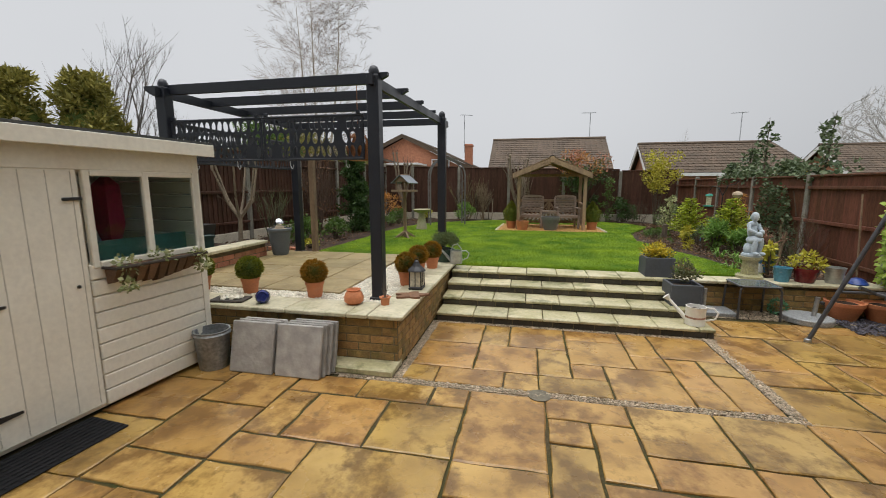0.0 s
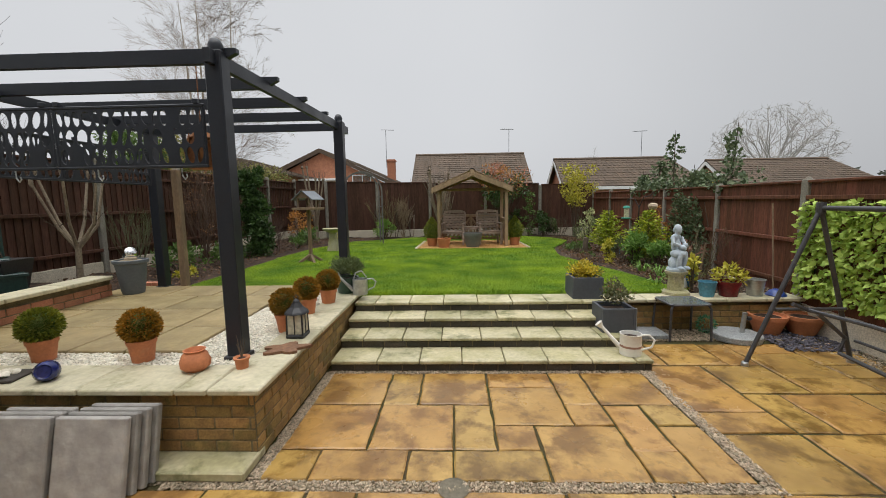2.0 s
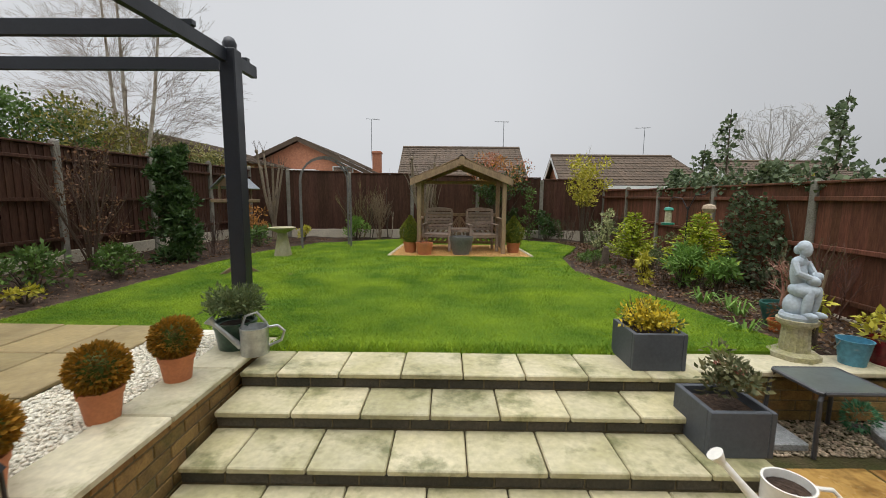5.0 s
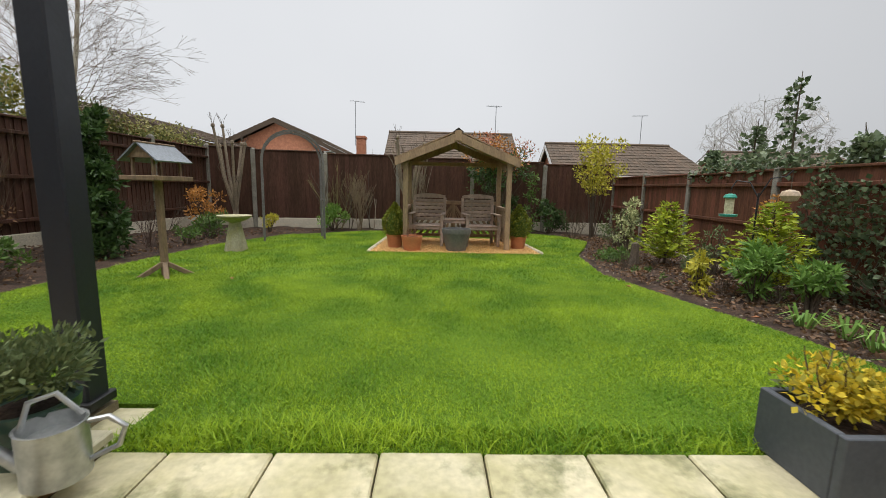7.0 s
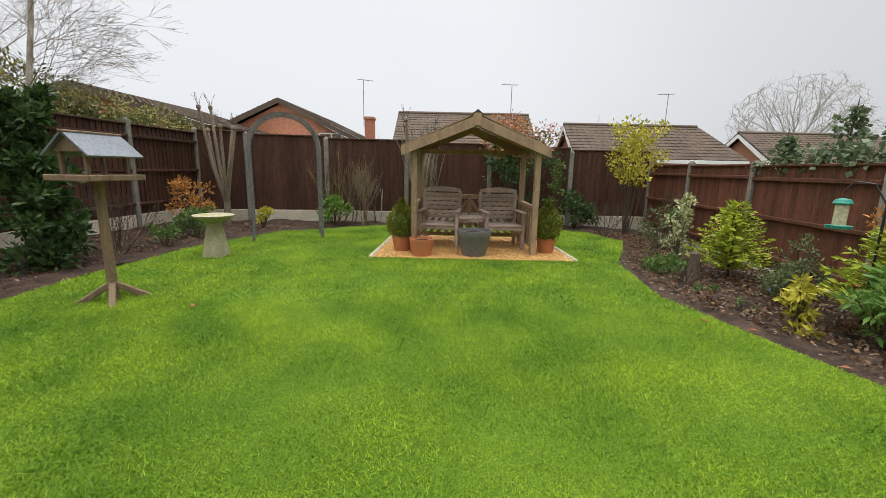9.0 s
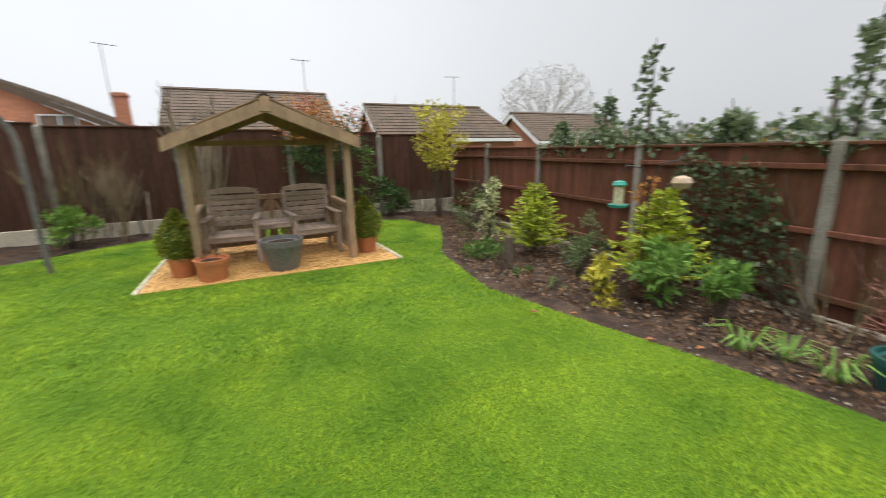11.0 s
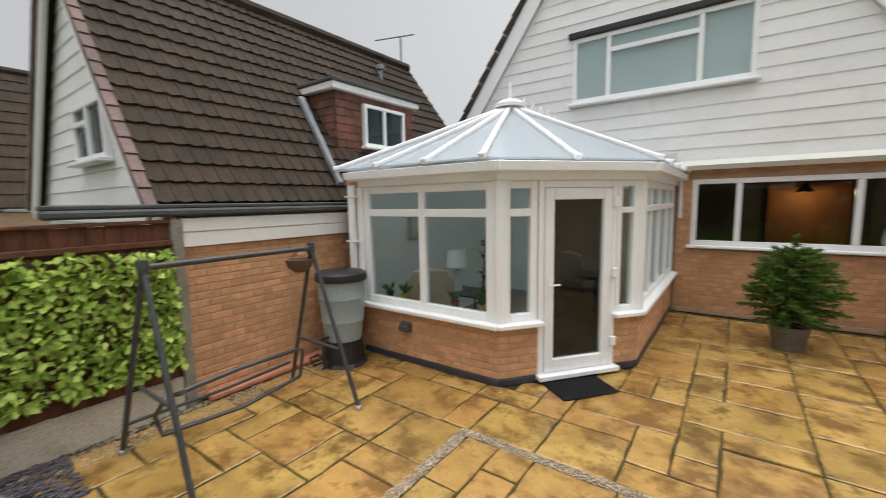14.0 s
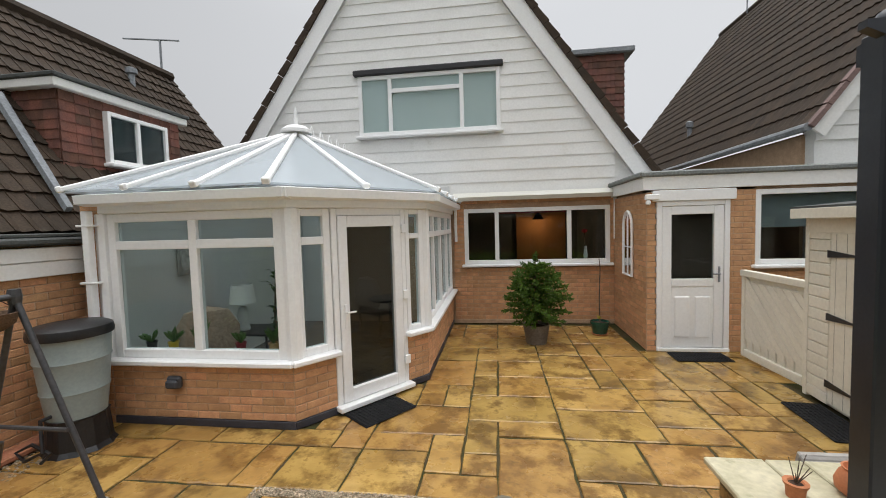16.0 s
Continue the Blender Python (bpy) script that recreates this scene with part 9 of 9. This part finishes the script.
# conifers and hedges beyond the side fence
def far_conifer(x, y, h, w, seed):
    t = thing("conifer_tree", "dense olive green conifer beyond the fence", "conifer", pose(x, y, 0), "neighbouring conifers")
    cs, rs = [], []
    g = random.Random(seed)
    for _ in range(110):
        zz = g.random()
        rad = w * (1 - .75 * zz ** 2.2) * (.55 + .45 * g.random())
        a = g.uniform(0, 6.28)
        cs.append((math.cos(a) * rad, math.sin(a) * rad, .8 + (h - 1.0) * zz))
        rs.append(w * .25)
    pts, us = clumps(0, cs, rs, 130, seed, .2)
    part("foliage", leaf_cloud("foliage", pts, us + np.array([0, 0, .5]), .14, .35, seed), HEDGE_LEAF, t)
    # smooth dark core stands in for shade deep in the conifer
    part("inner_foliage", M().lathe([(w * .6, .5), (w * .8, h * .4), (w * .6, h * .7), (w * .1, h * .92)], 12, flute=.15, flutes=5), BOX_LEAF_SHADED, t, smooth=True)
    part("trunk", M().tube([(0, 0, -.1), (0, 0, h * .6)], [.16, .08], 8), BARK, t)


far_conifer(-8.25, 7.7, 4.05, .9, 1)
far_conifer(-9.4, 7.1, 4.0, .85, 2)
OLIVE_LEAF = leaf_mat("olive_hedge_leaf", (.055, .075, .02), (.20, .21, .06))
leafy("evergreen_hedge", -7.0, 13.2, .6, "tall olive green evergreen hedge beyond the side fence", OLIVE_LEAF, [(g.uniform(-.7, .7), g.uniform(-2.4, 1.9), .8 + 2.0 * g.random()) for _ in range(80)], [.36] * 80, 110, .09, .4, 46)
leafy("viburnum_hedge", -5.2, 14.0, .6, "leafy evergreen shrub over the side fence", OLIVE_LEAF, [(g.uniform(-.5, .5), g.uniform(-1.3, 1.3), 1.2 + .75 * g.random()) for _ in range(50)], [.27] * 50, 90, .1, .45, 44)
leafy("evergreen_hedge", -5.9, 10.6, .6, "dark evergreen hedge over the side fence", MID_LEAF, [(g.uniform(-.5, .5), g.uniform(-1.1, 1.1), 1.35 + 1.15 * g.random()) for _ in range(60)], [.3] * 60, 80, .1, .4, 45)
fb = bare_shrub(-9.2, 9.3, 0, 4.6, "bare winter tree beyond the fence", 99, 3, .55, FAR_TWIG, 5, .3, .05, "tree")


def winter_tree(x, y, h, w, seed, material, label, depth=5, limbs=13):
    """A broad bare tree: trunk, limbs fanning into a dome of fine twigs."""
    t = thing("winter_tree", label, "tree", pose(x, y, 0))
    g = random.Random(seed)
    m, tw, ends = M(), M(), []
    th = h * .22
    m.tube([(0, 0, -.2), (0, 0, th)], [h * .035, h * .026], 8)
    for k in range(limbs):
        a = 2 * math.pi * k / limbs + g.uniform(-.2, .2)
        el = g.uniform(.25, 1.45)
        d = Vector((math.cos(a) * math.cos(el) * w / h * 1.9, math.sin(a) * math.cos(el) * w / h * 1.9, math.sin(el))).normalized()
        grow(tw, (0, 0, th * g.uniform(.75, 1.0)), d, h * .25, h * .0095, depth, g, 3, .58, .70, .02, 4, ends, .14, h * .0007, .62)
    part("trunk", m, material, t, smooth=True)
    part("branching", tw, material, t)["kind"] = "stuff"
    pts = np.repeat(np.array([tuple(e[0]) for e in ends]), 2, 0)
    us = np.repeat(np.array([tuple(e[1]) for e in ends]), 2, 0)
    part("twig_spray", leaf_cloud("twig_spray", pts, us + np.array([0, 0, .2]), h * .042, .03, seed, 0, .45), material, t)["kind"] = "stuff"


def dome_tree(x, y, h, w, seed, material, label, limbs=34, shoots=13, twigs=9):
    """A bare parkland tree: limbs radiating from a short trunk to a rounded dome, forking into fine twigs."""
    t = thing("winter_tree", label, "tree", pose(x, y, 0))
    g = random.Random(seed)
    trunk, tw = M(), M()
    z0 = h * .2
    c, rz = Vector((0, 0, h * .50)), h * .50
    trunk.tube([(0, 0, -.2), (0, 0, z0), (.1, 0, h * .42)], [h * .034, h * .026, h * .012], 9)

    def rim(d):
        lump = 1 + .09 * noise.noise(d * 3.1 + Vector((seed, 0, 0)))
        return Vector((d.x * w * lump, d.y * w * lump, d.z * rz * lump)) + c

    for k in range(limbs):
        v = -.62 + 1.55 * (k + .5) / limbs
        a = k * 2.4 + g.uniform(-.3, .3)
        f = math.sqrt(max(.02, 1 - min(.98, v) ** 2))
        d = Vector((math.cos(a) * f, math.sin(a) * f, v)).normalized()
        e = rim(d)
        root = Vector((0, 0, z0 + (h * .22) * g.random()))
        path = [root.lerp(e, u) + Vector((g.uniform(-.02, .02) * h, g.uniform(-.02, .02) * h, (.05 * math.sin(u * math.pi)) * h)) for u in (0, .25, .5, .75, .95)]
        r0 = h * .010
        tw.tube(path, [r0, r0 * .75, r0 * .5, r0 * .3, r0 * .12], 4, cap=False)
        for _ in range(shoots):
            u = g.uniform(.3, .95)
            i = min(3, int(u / .24))
            p = path[i].lerp(path[i + 1], g.random())
            dd = (d + Vector((g.gauss(0, .38), g.gauss(0, .38), g.gauss(0, .38)))).normalized()
            q = p.lerp(rim(dd), g.uniform(.55, .97))
            mid = p.lerp(q, .5) + Vector((g.uniform(-.02, .02), g.uniform(-.02, .02), .015)) * h
            r1 = h * .0030
            tw.tube([p, mid, q], [r1, r1 * .6, r1 * .3], 3, cap=False)
            for _ in range(twigs):
                b = mid.lerp(q, g.random())
                td = ((q - p).normalized() + Vector((g.gauss(0, .55), g.gauss(0, .55), g.gauss(0, .55)))).normalized()
                tw.tube([b, b + td * h * g.uniform(.03, .075)], [h * .0012, h * .0006], 3, cap=False)
    part("trunk", trunk, material, t, smooth=True)
    part("branching", tw, material, t)["kind"] = "stuff"


dome_tree(34.3, 9.4, 13.4, 6.6, 5, mat("oak_twigs", (.22, .18, .15), (.17, .14, .115), rough=.9, bump=0, grain=.1), "large bare oak beyond the garden fence", 40, 15, 10)
# the pale twig colour carries the mist of these two far trees
dome_tree(35.0, 47.0, 11.2, 6.0, 6, MIST_TINTED_TWIG, "bare round-crowned far tree with mist painted into its pale colour", 34, 12, 8)
winter_tree(22.0, 62.0, 9.0, 4.0, 7, MIST_TINTED_TWIG, "small bare far tree with mist painted into its pale colour", 5, 10)

leafy("ivy_bush", 34.0, 9.4, 0, "dark ivy thicket round the oak trunk", IVY_LEAF, [(random.Random(k).uniform(-1.2, 1.2), random.Random(k + 50).uniform(-1.2, 1.2), .8 + 3.2 * random.Random(k + 90).random()) for k in range(26)], [.7] * 26, 60, .28, .6, 91)

# woods on the horizon, the mist put into their pale colour
rng = np.random.default_rng(77)
cs, rs = [], []
for k in range(170):
    a = radians(-35 + 100 * k / 170)
    d = rng.uniform(75, 120)
    cs.append((math.cos(a) * d, 8 + math.sin(a) * d, rng.uniform(.5, 3.2)))
    rs.append(rng.uniform(2, 4))
pts, us = clumps(0, cs, rs, 60, 3, .5)
tagged(part("far_woods", leaf_cloud("far_woods", pts, us, 1.6, .6, 3), mat("mist_tinted_wood", (.33, .33, .31), (.28, .285, .265), rough=.95, bump=0, grain=.1)), "woods along the horizon with mist painted into their pale colour", "woods", "", "stuff")
for i, (x, y, h) in enumerate(((24, 13.2, 4.4), (19, 13.5, 3.6))):
    solo("telegraph_pole", M().tube([(0, 0, 0), (0, 0, h)], [.12, .09], 8).cbox(-.5, -.04, h - .5, .5, .04, h - .42), FAR_TWIG, "wooden telegraph pole beyond the fence", "pole", pose(x, y, 0), "telegraph poles")

# leaf litter, clods and dead stalks on the beds
def litter(n, area, keep, z, leaf, size, seed, label):
    rng = np.random.default_rng(seed)
    p = np.stack([rng.uniform(area[0], area[2], n), rng.uniform(area[1], area[3], n)], 1)
    p = p[np.array([keep(a, b) for a, b in p])]
    q = np.array([(a, b, z(a, b) + rng.uniform(.005, .04)) for a, b in p])
    u = np.concatenate([rng.normal(0, 1, (len(q), 2)), np.full((len(q), 1), .15)], 1)
    tagged(part("leaf_litter", leaf_cloud("leaf_litter", q, u, size, .6, seed, 0, .25), leaf), label, "leaf litter", "", "stuff")


def right_edge(y):
    return float(np.interp(y, [6.5, 7.05, 7.7, 8.75, 9.9, 11.3, 12.2, 13, 14.1], [4.1, 4.02, 3.95, 3.85, 3.47, 3.6, 4.05, 4.4, 4.2]))


def left_edge(y):
    return float(np.interp(y, [6.7, 9.1, 10.3, 11.6, 13.5, 14.5], [-2.75, -2.85, -3.0, -2.8, -2.25, -.9]))


bed_r = lambda x, y: LAWN - .02 - .05 * max(0, x - 4.2)
bed_l = lambda x, y: LAWN - .02 + .1 * max(0, -3.2 - x)
DEAD = leaf_mat("dead_leaf", (.05, .03, .018), (.26, .15, .08))
SPROUT = leaf_mat("seedling_leaf", (.05, .10, .02), (.17, .25, .06))
litter(9000, (3.4, 6.5, 5.5, 14.4), lambda x, y: x > right_edge(y) + .04, bed_r, DEAD, .045, 51, "dead brown leaves and mulch on the bed")
litter(5000, (-4.6, 6.9, -.9, 14.5), lambda x, y: x < left_edge(y) - .04, bed_l, DEAD, .045, 52, "dead brown leaves and mulch on the bed")
gg = random.Random(61)
for k in range(15):
    y = gg.uniform(6.9, 13.4)
    leafy("small_plant", right_edge(y) + gg.uniform(.15, .9), y, .36, "small straggly green plant in the bare soil", (MID_LEAF, SPROUT, BROWN_LEAF)[k % 3], *mound(.09, .08, 4, 70 + k, .02), 14, .045, .4, 70 + k)
for k in range(7):
    y = gg.uniform(8.5, 13.2)
    bare_shrub(right_edge(y) + gg.uniform(.3, 1.1), y, .36, gg.uniform(.25, .5), "low bare twiggy plant in the flower bed", 130 + k, 5, .5, BARK, 2, .6, .005)
bare_shrub(-.55, 14.75, .38, 1.3, "pale brown twiggy shrub against the back fence", 141, 12, .4, mat("straw_stem", (.26, .19, .11), (.18, .13, .08), rough=.85), 3, .35, .009)
bare_shrub(5.2, 7.5, .36, .8, "thorny brown shrub against the fence", 142, 7, .5, mat("russet_stem", (.16, .075, .05), (.11, .055, .04), rough=.85), 3, .5, .008)

# ---- lawn grass ----
GRASS = leaf_mat("grass_blade", (0.076, 0.192, 0.012), (0.36, 0.485, 0.028), rough=.5)
gn = GRASS.node_tree.nodes
for q in gn:
    if q.bl_idname == "ShaderNodeTexNoise":
        q.inputs["Scale"].default_value, q.inputs["Detail"].default_value = 1.9, 7
gl = GRASS.node_tree.links
for q in list(gn):
    if q.bl_idname == "ShaderNodeMath":
        calm = gn.new("ShaderNodeMath")
        calm.operation = "MULTIPLY"
        calm.inputs[1].default_value = 0.28
        gl.new(q.inputs[0].links[0].from_socket, calm.inputs[0])
        gl.new(calm.outputs[0], q.inputs[0])
    if q.bl_idname == "ShaderNodeMapRange":
        q.inputs["From Min"].default_value, q.inputs["From Max"].default_value = 0.42, 0.86
edge = np.array(LAWN_EDGE)


def inside_lawn(p):
    ok = np.zeros(len(p), bool)
    x, y = p[:, 0], p[:, 1]
    k = len(edge)
    for i in range(k):
        x1, y1 = edge[i]
        x2, y2 = edge[(i + 1) % k]
        if y1 == y2:
            continue
        c = ((y1 > y) != (y2 > y)) & (x < (x2 - x1) * (y - y1) / (y2 - y1) + x1)
        ok ^= c
    return ok


def grass(name, n, y0, y1, h, w, seed):
    rng = np.random.default_rng(seed)
    p = np.stack([rng.uniform(-3, 4.45, n), rng.uniform(y0, y1, n)], 1)
    p = p[inside_lawn(p)]
    p = p[~((p[:, 0] > .22) & (p[:, 0] < 2.97) & (p[:, 1] > 11.31) & (p[:, 1] < 13.2))]
    p = p[~((p[:, 0] < -.28) & (p[:, 1] < 6.7))]
    n = len(p)
    tuft = .75 + .6 * (0.5 + .5 * np.sin(p[:, 0] * 2.3 + 1.3 * np.sin(p[:, 1] * 1.9)) * np.cos(p[:, 1] * 2.7 + np.sin(p[:, 0] * 3.1)))
    a = rng.uniform(0, 6.28, n)
    H = h * rng.uniform(.5, 1.2, n) * tuft
    W = w * rng.uniform(.7, 1.3, n)
    lean = rng.uniform(.5, 1.6, n) * H
    b = rng.uniform(0, 6.28, n)
    base = np.stack([p[:, 0], p[:, 1], np.full(n, LAWN - .004)], 1)
    s = np.stack([np.cos(a) * W, np.sin(a) * W, np.zeros(n)], 1)
    tip = base + np.stack([np.cos(b) * lean, np.sin(b) * lean, H], 1)
    midp = base + np.stack([np.cos(b) * lean * .35, np.sin(b) * lean * .35, H * .6], 1)
    v = np.stack([base - s, base + s, midp + s * .7, tip, midp - s * .7], 1).reshape(-1, 3)
    i = np.arange(n)[:, None] * 5
    f = np.concatenate([i + np.array([[0, 1, 2]]), i + np.array([[0, 2, 4]]), i + np.array([[4, 2, 3]])])
    tagged(part(name, np_mesh(name, v, f), GRASS), "short wet green grass of the lawn", "grass", "", "stuff")


grass("grass", 330000, 6.3, 9.4, .018, .0024, 1)
grass("grass", 130000, 9.4, 14.8, .026, .0044, 2)
grass("grass_edge", 9000, 6.33, 6.5, .06, .003, 3)
